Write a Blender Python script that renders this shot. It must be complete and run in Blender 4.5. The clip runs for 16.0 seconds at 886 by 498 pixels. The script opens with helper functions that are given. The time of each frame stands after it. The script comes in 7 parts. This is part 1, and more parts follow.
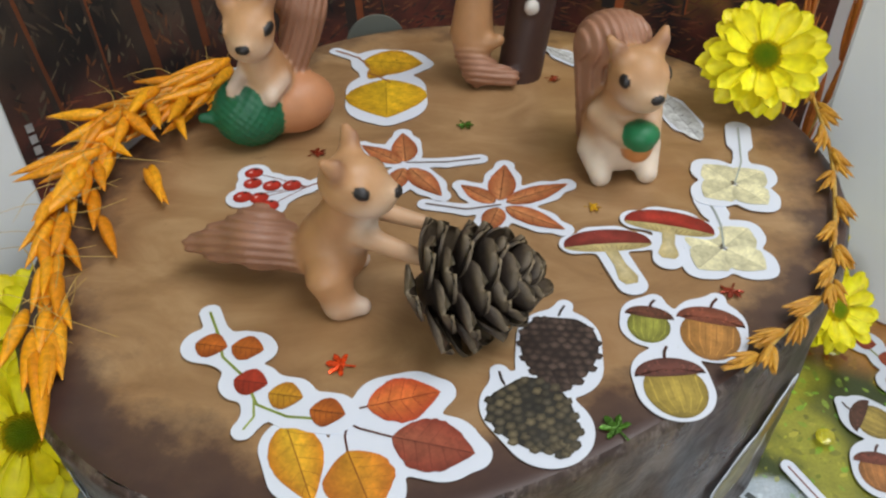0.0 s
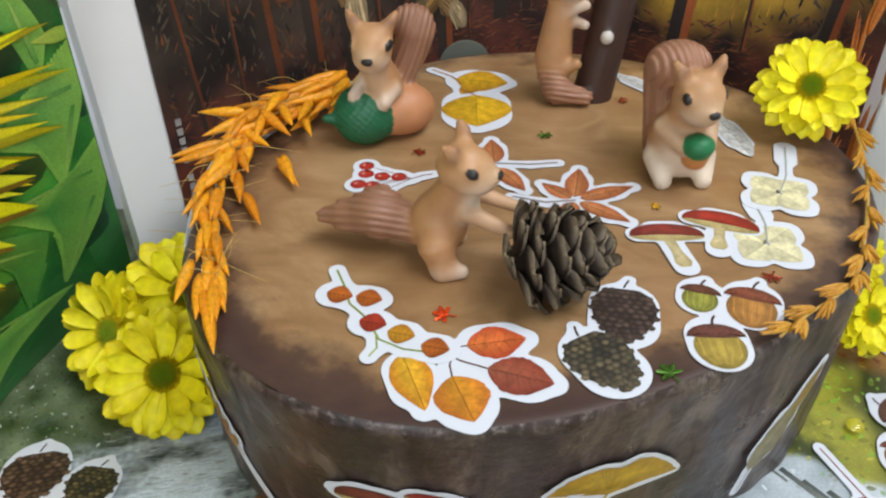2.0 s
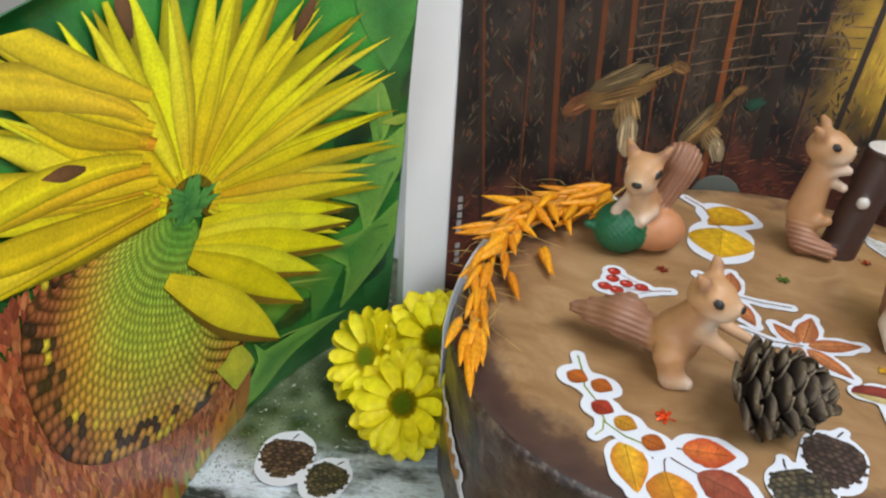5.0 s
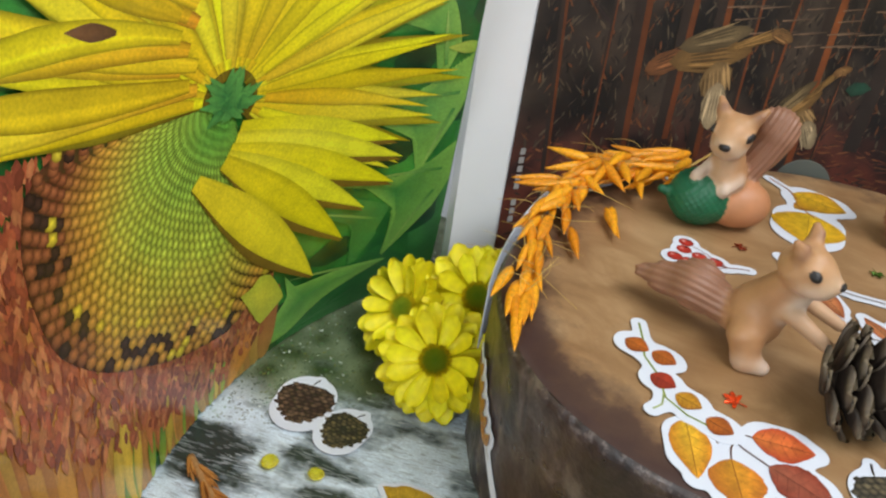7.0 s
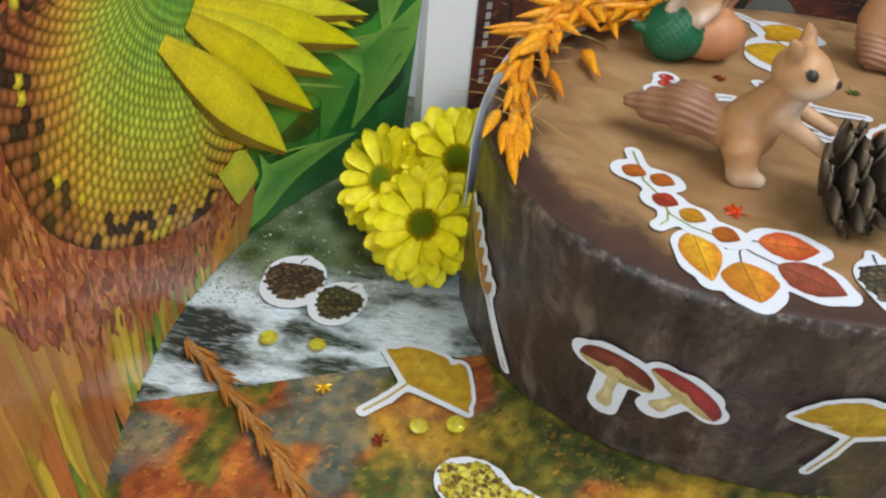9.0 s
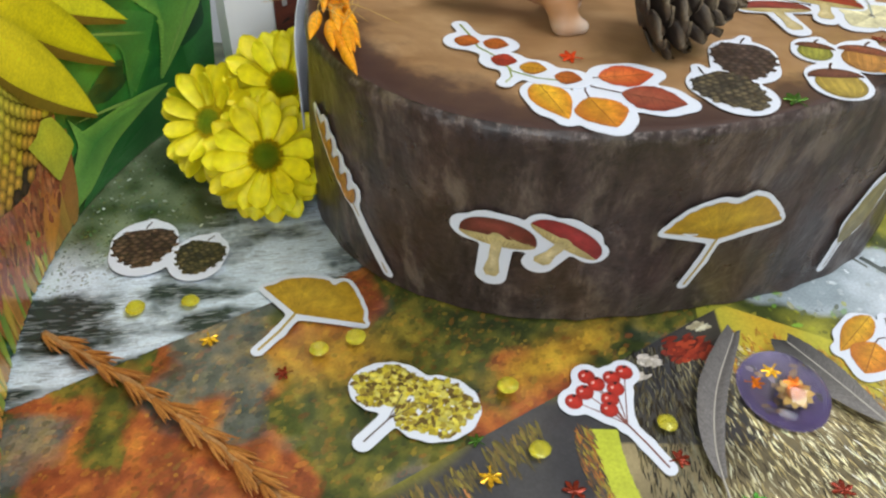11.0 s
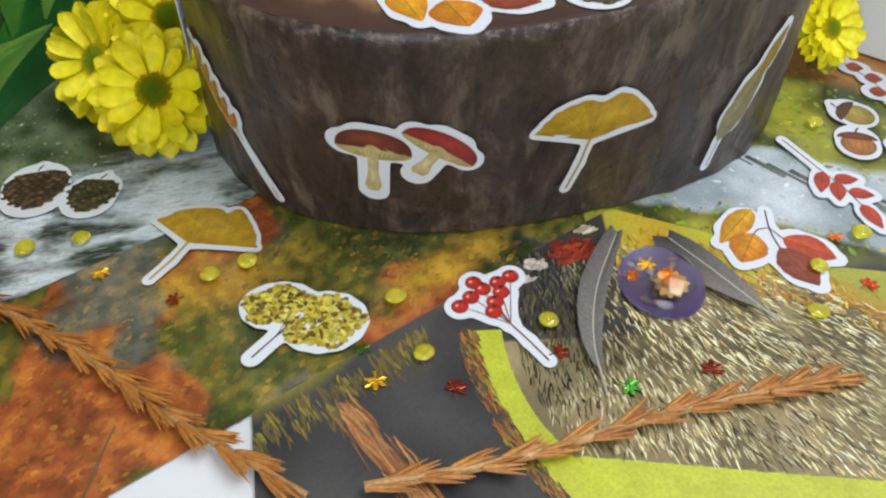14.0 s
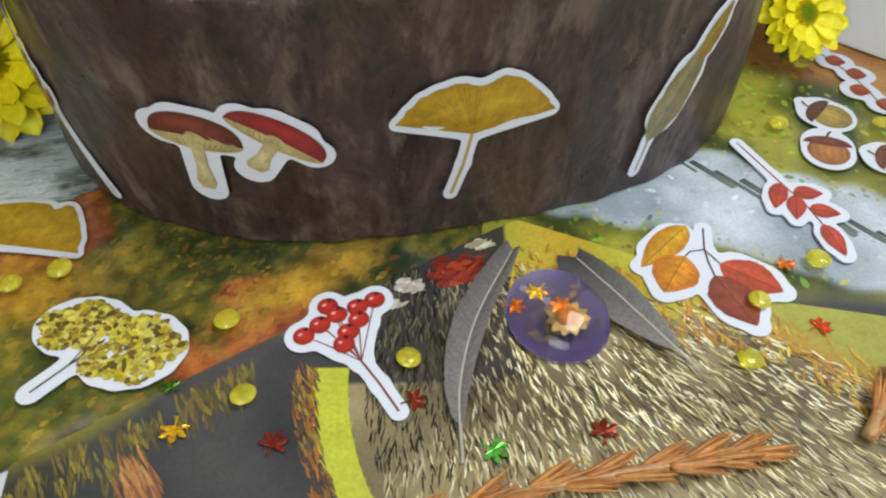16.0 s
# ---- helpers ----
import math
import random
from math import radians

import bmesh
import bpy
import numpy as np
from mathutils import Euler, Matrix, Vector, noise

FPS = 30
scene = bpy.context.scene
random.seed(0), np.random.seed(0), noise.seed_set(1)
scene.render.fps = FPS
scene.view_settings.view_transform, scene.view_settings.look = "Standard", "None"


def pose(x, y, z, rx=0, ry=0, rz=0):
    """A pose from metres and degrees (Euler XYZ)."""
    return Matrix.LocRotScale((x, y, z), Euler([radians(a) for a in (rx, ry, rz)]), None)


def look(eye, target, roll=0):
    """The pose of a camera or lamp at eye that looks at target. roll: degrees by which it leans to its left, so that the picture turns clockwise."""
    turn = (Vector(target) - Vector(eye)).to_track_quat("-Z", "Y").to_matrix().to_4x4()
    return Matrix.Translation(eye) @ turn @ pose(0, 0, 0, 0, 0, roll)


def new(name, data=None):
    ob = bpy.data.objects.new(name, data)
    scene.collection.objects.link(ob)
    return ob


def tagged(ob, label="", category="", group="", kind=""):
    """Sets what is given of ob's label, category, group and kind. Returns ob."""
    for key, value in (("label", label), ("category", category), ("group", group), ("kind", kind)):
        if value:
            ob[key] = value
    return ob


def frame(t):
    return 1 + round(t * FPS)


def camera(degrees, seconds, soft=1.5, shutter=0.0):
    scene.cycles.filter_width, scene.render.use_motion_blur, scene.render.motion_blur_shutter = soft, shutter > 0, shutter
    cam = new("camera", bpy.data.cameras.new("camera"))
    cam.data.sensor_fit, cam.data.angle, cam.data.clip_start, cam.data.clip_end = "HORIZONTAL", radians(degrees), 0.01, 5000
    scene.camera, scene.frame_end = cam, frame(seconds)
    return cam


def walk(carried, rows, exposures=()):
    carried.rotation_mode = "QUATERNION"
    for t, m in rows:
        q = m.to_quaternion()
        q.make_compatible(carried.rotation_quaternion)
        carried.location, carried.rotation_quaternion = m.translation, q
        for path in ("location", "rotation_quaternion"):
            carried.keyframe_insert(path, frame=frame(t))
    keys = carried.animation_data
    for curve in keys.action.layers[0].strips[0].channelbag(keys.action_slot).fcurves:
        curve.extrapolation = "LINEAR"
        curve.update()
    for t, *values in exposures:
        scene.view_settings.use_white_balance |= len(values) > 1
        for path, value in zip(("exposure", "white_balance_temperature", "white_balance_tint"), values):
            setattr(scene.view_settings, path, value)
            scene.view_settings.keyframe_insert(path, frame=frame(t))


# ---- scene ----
cam = camera(59.2, 16.0, soft=2.3)
PATH = [
    (0, (0.004, 0.02, 0.324), (-0.009, 1.569, -0.941), -1.0),
    (0.5, (-0.005, 0.009, 0.326), (-0.034, 1.558, -0.939), -1.0),
    (1, (-0.007, -0.013, 0.332), (-0.062, 1.55, -0.914), -0.9),
    (1.5, (-0.011, -0.032, 0.34), (-0.1, 1.55, -0.881), -0.7),
    (2, (-0.013, -0.044, 0.344), (-0.146, 1.552, -0.854), -0.6),
    (2.5, (-0.017, -0.054, 0.346), (-0.193, 1.556, -0.828), -0.1),
    (3, (-0.02, -0.062, 0.347), (-0.259, 1.556, -0.804), 0.3),
    (3.5, (-0.022, -0.072, 0.356), (-0.345, 1.553, -0.765), 0.8),
    (4, (-0.033, -0.088, 0.372), (-0.469, 1.535, -0.713), 1.0),
    (4.5, (-0.03, -0.101, 0.383), (-0.592, 1.512, -0.658), 1.5),
    (4.7, (-0.031, -0.103, 0.384), (-0.624, 1.503, -0.651), 2.2),
    (6.8, (-0.044, -0.085, 0.343), (-0.773, 1.458, -0.699), 8.2),
    (7, (-0.043, -0.083, 0.337), (-0.766, 1.452, -0.722), 8.2),
    (7.5, (-0.045, -0.083, 0.324), (-0.739, 1.435, -0.779), 8.2),
    (8, (-0.052, -0.091, 0.312), (-0.708, 1.407, -0.839), 7.9),
    (8.5, (-0.053, -0.095, 0.306), (-0.661, 1.393, -0.885), 7.1),
    (9, (-0.054, -0.101, 0.304), (-0.588, 1.391, -0.917), 5.8),
    (9.5, (-0.055, -0.107, 0.296), (-0.476, 1.405, -0.944), 4.7),
    (9.7, (-0.054, -0.1, 0.295), (-0.429, 1.411, -0.961), 3.9),
    (11.8, (-0.069, -0.124, 0.271), (-0.097, 1.376, -1.052), 0.2),
    (12, (-0.063, -0.122, 0.27), (-0.088, 1.362, -1.07), -0.2),
    (12.5, (-0.051, -0.13, 0.268), (-0.084, 1.334, -1.095), -1.1),
    (13, (-0.048, -0.131, 0.268), (-0.084, 1.312, -1.117), -1.3),
    (13.5, (-0.039, -0.133, 0.267), (-0.076, 1.31, -1.117), -1.2),
    (14, (-0.023, -0.131, 0.269), (-0.053, 1.321, -1.106), -0.5),
    (14.5, (-0.009, -0.131, 0.268), (-0.037, 1.343, -1.084), 0.0),
    (15, (0.01, -0.119, 0.262), (-0.022, 1.352, -1.092), 0.5),
    (15.5, (0.023, -0.093, 0.242), (-0.031, 1.365, -1.126), 0.6),
    (16, (0.041, -0.072, 0.226), (-0.035, 1.372, -1.155), 0.2),
]
walk(cam, [(t, look(eye, target, roll)) for t, eye, target, roll in PATH],
     exposures=[(0.0, -0.12), (2.0, 0.10), (4.5, 0.14), (9.0, 0.16), (12.0, 0.14), (16.0, 0.06)])

# ---- light ----
world = bpy.data.worlds.new("world")
scene.world = world
world.use_nodes = True
world.node_tree.nodes["Background"].inputs[0].default_value = (0.9, 0.95, 1.0, 1)
world.node_tree.nodes["Background"].inputs[1].default_value = 0.25


def area_lamp(name, eye, target, sx, sy, power, colour):
    data = bpy.data.lights.new(name, "AREA")
    data.shape, data.size, data.size_y, data.energy, data.color = "RECTANGLE", sx, sy, power, colour
    ob = new(name, data)
    ob.matrix_world = look(eye, target)
    return ob


tagged(area_lamp("ceiling_lamp", (0.58, 0.05, 1.65), (-0.05, 0.22, 0.05), 1.3, 0.9, 30.0, (0.95, 0.97, 1.0)), "cool white ceiling panel lamp over the table", "lamp")
# Added fill that brightens the log's front; its window is unseen and not built.
tagged(area_lamp("unseen_window_fill", (-0.35, -1.95, 0.85), (-0.08, 0.25, 0.08), 1.6, 1.2, 26.5, (0.88, 0.96, 1.0)), "daylight fill as from an unseen wide window", "window light")


# ---- materials ----
class Nodes:
    """A small writer of node materials; every method returns a socket."""

    def __init__(self, name):
        self.mat = bpy.data.materials.new(name)
        self.mat.use_nodes = True
        self.t = self.mat.node_tree
        self.b = self.t.nodes["Principled BSDF"]

    def put(self, socket, value):
        if isinstance(value, bpy.types.NodeSocket):
            self.t.links.new(value, socket)
        elif isinstance(value, (tuple, list)) and len(value) == 3 and socket.type == "RGBA":
            socket.default_value = (*value, 1)
        else:
            socket.default_value = value

    def coord(self, kind="Object"):
        return self.t.nodes.new("ShaderNodeTexCoord").outputs[kind]

    def scaled(self, vec, s, rot=(0, 0, 0)):
        m = self.t.nodes.new("ShaderNodeMapping")
        self.put(m.inputs[0], vec)
        m.inputs[2].default_value, m.inputs[3].default_value = rot, s
        return m.outputs[0]

    def noise(self, vec, scale, detail=4.0, rough=0.55, distort=0.0, out=0):
        n = self.t.nodes.new("ShaderNodeTexNoise")
        self.put(n.inputs["Vector"], vec)
        for k, v in (("Scale", scale), ("Detail", detail), ("Roughness", rough), ("Distortion", distort)):
            n.inputs[k].default_value = v
        return n.outputs[out]

    def voronoi(self, vec, scale, feature="F1", out="Distance"):
        n = self.t.nodes.new("ShaderNodeTexVoronoi")
        n.feature = feature
        self.put(n.inputs["Vector"], vec)
        n.inputs["Scale"].default_value = scale
        return n.outputs[out]

    def ramp(self, fac, stops):
        n = self.t.nodes.new("ShaderNodeValToRGB")
        e = n.color_ramp.elements
        while len(e) < len(stops):
            e.new(0.5)
        for k, (p, c) in enumerate(stops):
            e[k].position = p
            e[k].color = (*c, 1) if isinstance(c, tuple) else (c, c, c, 1)
        self.put(n.inputs[0], fac)
        return n.outputs[0]

    def mix(self, fac, a, b, kind="MIX"):
        n = self.t.nodes.new("ShaderNodeMix")
        n.data_type, n.blend_type = "RGBA", kind
        self.put(n.inputs[0], fac), self.put(n.inputs[6], a), self.put(n.inputs[7], b)
        return n.outputs[2]

    def math(self, op, a, b=0.0):
        n = self.t.nodes.new("ShaderNodeMath")
        n.operation = op
        self.put(n.inputs[0], a), self.put(n.inputs[1], b)
        return n.outputs[0]

    def attr(self, name="Col"):
        n = self.t.nodes.new("ShaderNodeAttribute")
        n.attribute_name = name
        return n.outputs[0]

    def random(self):
        return self.t.nodes.new("ShaderNodeObjectInfo").outputs["Random"]

    def island(self):
        return self.t.nodes.new("ShaderNodeNewGeometry").outputs["Random Per Island"]

    def done(self, colour, rough=0.5, bump=None, strength=0.3, dist=0.001, **more):
        self.put(self.b.inputs["Base Color"], colour)
        self.put(self.b.inputs["Roughness"], rough)
        if bump is not None:
            n = self.t.nodes.new("ShaderNodeBump")
            n.inputs["Strength"].default_value, n.inputs["Distance"].default_value = strength, dist
            self.put(n.inputs["Height"], bump)
            self.put(self.b.inputs["Normal"], n.outputs[0])
        for k, v in more.items():
            self.put(self.b.inputs[k.replace("_", " ")], v)
        return self.mat


def ink_material(name, rough, grain, wash, coat=0.0, lo=0.72, hi=1.18):
    """Printed colour from the mesh's own colour layer, with the paper's grain and watercolour washes."""
    n = Nodes(name)
    c = n.coord()
    w = n.ramp(n.noise(c, wash, 3.0), [(0.3, lo), (0.7, hi)])
    g = n.ramp(n.noise(c, grain, 2.0), [(0.3, 0.86), (0.7, 1.1)])
    col = n.mix(1.0, n.mix(1.0, n.attr(), w, "MULTIPLY"), g, "MULTIPLY")
    return n.done(col, rough, n.noise(c, grain, 2.0), 0.04, 0.0004, Coat_Weight=coat)


INK = ink_material("printed_ink", 0.42, 900, 160)
GLOSS = ink_material("glossy_print", 0.3, 700, 60, 0.25, 0.9, 1.12)
CANVAS = ink_material("poster_print", 0.62, 900, 50)


def paper_material(name, colour, rough=0.5):
    n = Nodes(name)
    c = n.coord()
    col = n.mix(n.noise(c, 40, 4), tuple(v * 0.95 for v in colour), colour)
    return n.done(col, rough, n.noise(c, 1500, 2), 0.05, 0.0003)


PAPER = paper_material("white_paper", (0.72, 0.76, 0.84), 0.42)
BOARD = paper_material("white_board", (0.82, 0.83, 0.84), 0.55)


def toy_material():
    n = Nodes("painted_vinyl")
    c = n.coord()
    col = n.mix(1.0, n.attr(), n.ramp(n.noise(c, 90, 4), [(0.3, 0.88), (0.7, 1.06)]), "MULTIPLY")
    return n.done(col, n.ramp(n.noise(c, 150, 3), [(0.3, 0.42), (0.7, 0.58)]), n.noise(c, 600, 3), 0.06, 0.0006, Subsurface_Weight=0.08, Subsurface_Radius=(0.004, 0.002, 0.001), Subsurface_Scale=0.5)


TOY = toy_material()


def wood_top_material():
    """Kraft-paper print of a sawn slice: tan, with faint stretched grain, scuffs and a dark ring by the rim."""
    n = Nodes("sawn_slice_print")
    c = n.coord()
    g = n.noise(n.scaled(c, (20, 34, 20), (0, 0, 0.5)), 1.0, 7, 0.62, 1.2)
    base = n.ramp(g, [(0.25, (0.23, 0.122, 0.050)), (0.5, (0.34, 0.198, 0.090)), (0.75, (0.46, 0.295, 0.150))])
    base = n.mix(n.ramp(n.noise(c, 22, 5, 0.6), [(0.45, 0.0), (0.75, 0.6)]), base, (0.27, 0.13, 0.05))
    spots = n.ramp(n.noise(c, 75, 5, 0.7), [(0.66, 0.0), (0.74, 0.55)])
    base = n.mix(spots, base, (0.10, 0.055, 0.03))
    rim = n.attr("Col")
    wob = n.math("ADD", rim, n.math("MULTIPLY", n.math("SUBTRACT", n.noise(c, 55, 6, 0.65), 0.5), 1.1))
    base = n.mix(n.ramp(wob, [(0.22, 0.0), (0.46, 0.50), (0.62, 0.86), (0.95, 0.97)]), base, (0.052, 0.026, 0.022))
    return n.done(base, n.ramp(n.noise(c, 30, 4), [(0.3, 0.3), (0.7, 0.5)]), n.noise(c, 120, 4), 0.12, 0.001)


def bark_material():
    """Bark-printed paper round the side: dark grey-brown, upright streaks, glue gloss, pale scuffs and painted
    highlights along the top edge.
    """
    n = Nodes("bark_print")
    c = n.coord()
    s = n.noise(n.scaled(c, (48, 48, 20)), 1.0, 8, 0.68, 1.0)
    col = n.ramp(s, [(0.24, (0.010, 0.006, 0.0055)), (0.42, (0.032, 0.020, 0.0175)), (0.56, (0.058, 0.038, 0.033)), (0.72, (0.150, 0.108, 0.088))])
    fine = n.ramp(n.noise(n.scaled(c, (330, 330, 150)), 1.0, 6, 0.75), [(0.3, 0.55), (0.72, 1.4)])
    col = n.mix(1.0, col, fine, "MULTIPLY")
    pale = n.ramp(n.noise(n.scaled(c, (60, 60, 20), (0.3, 0, 0)), 1.0, 6, 0.7), [(0.54, 0.0), (0.66, 0.7)])
    col = n.mix(pale, col, (0.17, 0.13, 0.10))
    split = n.t.nodes.new("ShaderNodeSeparateXYZ")
    n.put(split.inputs[0], c)
    # Pale flecks on the shoulder: scuffs and the rim's glossy highlights, put into the colour.
    shoulder = n.ramp(split.outputs[2], [(0.1165, 0.0), (0.1235, 1.0)])
    worn_glint = n.ramp(n.noise(c, 200, 6, 0.75), [(0.52, 0.0), (0.64, 0.55)])
    col = n.mix(n.math("MULTIPLY", shoulder, worn_glint), col, (0.40, 0.33, 0.30))
    return n.done(col, n.ramp(n.noise(c, 50, 4), [(0.3, 0.24), (0.7, 0.48)]), n.math("ADD", s, n.math("MULTIPLY", n.noise(c, 220, 4), 0.5)), 0.5, 0.0022)


def plain(name, colour, rough=0.5, scale=60, spread=0.25, **more):
    n = Nodes(name)
    c = n.coord()
    lo, hi = (tuple(max(0, v * (1 + k * spread)) for v in colour) for k in (-1, 1))
    col = n.mix(n.ramp(n.noise(c, scale, 4), [(0.3, 0.0), (0.7, 1.0)]), lo, hi)
    return n.done(col, rough, n.noise(c, scale * 6, 3), 0.1, 0.0005, **more)


WALL = plain("room_wall_paint", (0.70, 0.69, 0.67), 0.8, 3, 0.05)
CEIL = plain("ceiling_paint", (0.8, 0.8, 0.8), 0.85, 3, 0.04)
FLOOR = plain("floor_vinyl", (0.30, 0.24, 0.18), 0.5, 5, 0.2)
TABLE = plain("table_laminate", (0.72, 0.75, 0.80), 0.35, 20, 0.04)


def petal_material():
    n = Nodes("chrysanthemum_petal")
    c = n.coord()
    col = n.mix(n.random(), (0.86, 0.72, 0.004), (0.95, 0.86, 0.012))
    streak = n.ramp(n.noise(n.scaled(c, (300, 300, 300)), 1.0, 3), [(0.3, 0.86), (0.7, 1.08)])
    return n.done(n.mix(1.0, col, streak, "MULTIPLY"), 0.55, None, Subsurface_Weight=0.25, Subsurface_Radius=(0.004, 0.003, 0.0005), Subsurface_Scale=0.6)


PETAL = petal_material()


def husk_material(name, dark, light):
    n = Nodes(name)
    c = n.coord()
    col = n.mix(n.random(), dark, light)
    streak = n.ramp(n.noise(n.scaled(c, (500, 500, 500)), 1.0, 4), [(0.3, 0.7), (0.7, 1.15)])
    return n.done(n.mix(1.0, col, streak, "MULTIPLY"), 0.45, n.noise(c, 900, 2), 0.15, 0.0004)


OAT = husk_material("dyed_oat_husk", (0.70, 0.23, 0.005), (0.95, 0.42, 0.012))
STRAW = husk_material("dry_straw", (0.50, 0.30, 0.06), (0.62, 0.42, 0.12))
EAR_GOLD = husk_material("golden_ear_husk", (0.50, 0.22, 0.02), (0.66, 0.34, 0.04))
EAR = husk_material("rust_ear_husk", (0.36, 0.13, 0.025), (0.56, 0.25, 0.06))
EAR_STEM = husk_material("ear_stem", (0.42, 0.22, 0.08), (0.56, 0.33, 0.14))
PLUME = husk_material("orange_plume", (0.42, 0.10, 0.012), (0.62, 0.20, 0.02))
SCALE = plain("cone_scale", (0.075, 0.050, 0.030), 0.6, 160, 0.35)


def scale_material():
    """Cone scales: dark brown, grey worn lips from the mesh's colour layer."""
    n = Nodes("cone_scale_worn")
    c = n.coord()
    col = n.mix(1.0, n.attr(), n.ramp(n.noise(c, 260, 5, 0.7), [(0.3, 0.55), (0.7, 1.35)]), "MULTIPLY")
    return n.done(col, 0.62, n.noise(c, 500, 4), 0.35, 0.0006)


SCALE = scale_material()


def gem_material():
    n = Nodes("yellow_glass")
    return n.done((1.0, 0.93, 0.10), 0.03, None, Transmission_Weight=0.72, IOR=1.55)


GEM = gem_material()


def foil_material():
    n = Nodes("leaf_foil")
    c = n.coord()
    col = n.mix(1.0, n.attr(), n.ramp(n.noise(c, 700, 2), [(0.35, 0.6), (0.65, 1.35)]), "MULTIPLY")
    return n.done(col, 0.25, n.noise(c, 900, 1), 0.4, 0.0005, Metallic=0.55)


FOIL = foil_material()


# ---- mesh helpers ----
def mesh_of(name, verts, faces, material, colours=None, smooth=False, facecols=None):
    me = bpy.data.meshes.new(name)
    me.from_pydata([tuple(map(float, v)) for v in verts], [], [tuple(int(k) for k in f) for f in faces])
    if colours is not None:
        layer = me.color_attributes.new("Col", "FLOAT_COLOR", "POINT")
        c = np.ones((len(verts), 4), np.float32)
        c[:, :3] = np.asarray(colours, np.float32).reshape(len(verts), -1)[:, :3] if np.ndim(colours[0]) else np.repeat(np.asarray(colours, np.float32)[:, None], 3, 1)
        layer.data.foreach_set("color", c.ravel())
    me.materials.append(material)
    if smooth:
        me.polygons.foreach_set("use_smooth", np.ones(len(me.polygons), bool))
    me.update()
    return me


def thing(name, label, category, at=(0, 0, 0), group="", kind="", rz=0.0):
    ob = new(name)
    ob.empty_display_size = 0.01
    ob.matrix_world = pose(*at, 0, 0, rz)
    return tagged(ob, label, category, group, kind)


def piece(name, me, parent=None, label="", m=None):
    ob = new(name, me)
    if parent is not None:
        ob.parent = parent
    if m is not None:
        ob.matrix_basis = m
    if label:
        ob["label"] = label
    return ob


def box(name, lo, hi, material, bevel=0.0):
    bm = bmesh.new()
    bmesh.ops.create_cube(bm, size=1)
    for v in bm.verts:
        v.co = Vector([lo[k] + (v.co[k] + 0.5) * (hi[k] - lo[k]) for k in range(3)])
    if bevel:
        bmesh.ops.bevel(bm, geom=bm.edges[:], offset=bevel, segments=2, affect="EDGES")
    me = bpy.data.meshes.new(name)
    bm.to_mesh(me), bm.free()
    me.materials.append(material)
    return me


def surface(f, lo, hi, step):
    """Naive surface nets over a signed distance f(points)."""
    ax = [np.arange(lo[k], hi[k] + step, step) for k in range(3)]
    g = np.stack(np.meshgrid(*ax, indexing="ij"), -1)
    d = f(g.reshape(-1, 3)).reshape(g.shape[:3])
    nx, ny, nz = (s - 1 for s in d.shape)
    corner = [(a, b, c) for a in (0, 1) for b in (0, 1) for c in (0, 1)]
    val = {k: d[k[0]:k[0] + nx, k[1]:k[1] + ny, k[2]:k[2] + nz] for k in corner}
    inside = np.sum([v < 0 for v in val.values()], 0)
    mixed = (inside > 0) & (inside < 8)
    acc, cnt = np.zeros((nx, ny, nz, 3)), np.zeros((nx, ny, nz))
    for k in corner:
        for a in range(3):
            if k[a] == 0:
                k2 = tuple(1 if i == a else k[i] for i in range(3))
                v0, v1 = val[k], val[k2]
                cross = (v0 < 0) != (v1 < 0)
                t = np.where(cross, v0 / np.where(cross, v0 - v1, 1), 0)
                p = np.zeros((nx, ny, nz, 3)) + np.array(k)
                p[..., a] += t
                acc += np.where(cross[..., None], p, 0)
                cnt += cross
    idx = -np.ones((nx, ny, nz), int)
    idx[mixed] = np.arange(mixed.sum())
    ii = np.argwhere(mixed)
    verts = (ii + acc[mixed] / cnt[mixed][:, None]) * step + np.array(lo)
    faces = []
    for a in range(3):
        b, c = (a + 1) % 3, (a + 2) % 3
        s = d < 0
        s0, s1 = np.take(s, range(d.shape[a] - 1), a), np.take(s, range(1, d.shape[a]), a)
        for e in np.argwhere(s0 != s1):
            if e[b] < 1 or e[c] < 1 or e[b] >= (nx, ny, nz)[b] or e[c] >= (nx, ny, nz)[c]:
                continue
            q = []
            for db, dc in ((-1, -1), (0, -1), (0, 0), (-1, 0)):
                k = list(e)
                k[b] += db
                k[c] += dc
                q.append(idx[tuple(k)])
            faces.append(q if s0[tuple(e)] else q[::-1])
    return verts, faces


def limb(p, a, b, ra, rb):
    a, b = np.array(a), np.array(b)
    ab = b - a
    t = np.clip(((p - a) @ ab) / max(ab @ ab, 1e-12), 0, 1)
    return np.linalg.norm(p - a - t[:, None] * ab, axis=1) - (ra + (rb - ra) * t)


def egg(p, c, r, m=None):
    q = p - np.array(c)
    if m is not None:
        q = q @ m
    r = np.array(r)
    k0, k1 = np.linalg.norm(q / r, axis=1), np.linalg.norm(q / (r * r), axis=1)
    return k0 * (k0 - 1) / np.maximum(k1, 1e-9)


def turn(rx=0, ry=0, rz=0):
    return np.array(Euler([radians(a) for a in (rx, ry, rz)]).to_matrix())


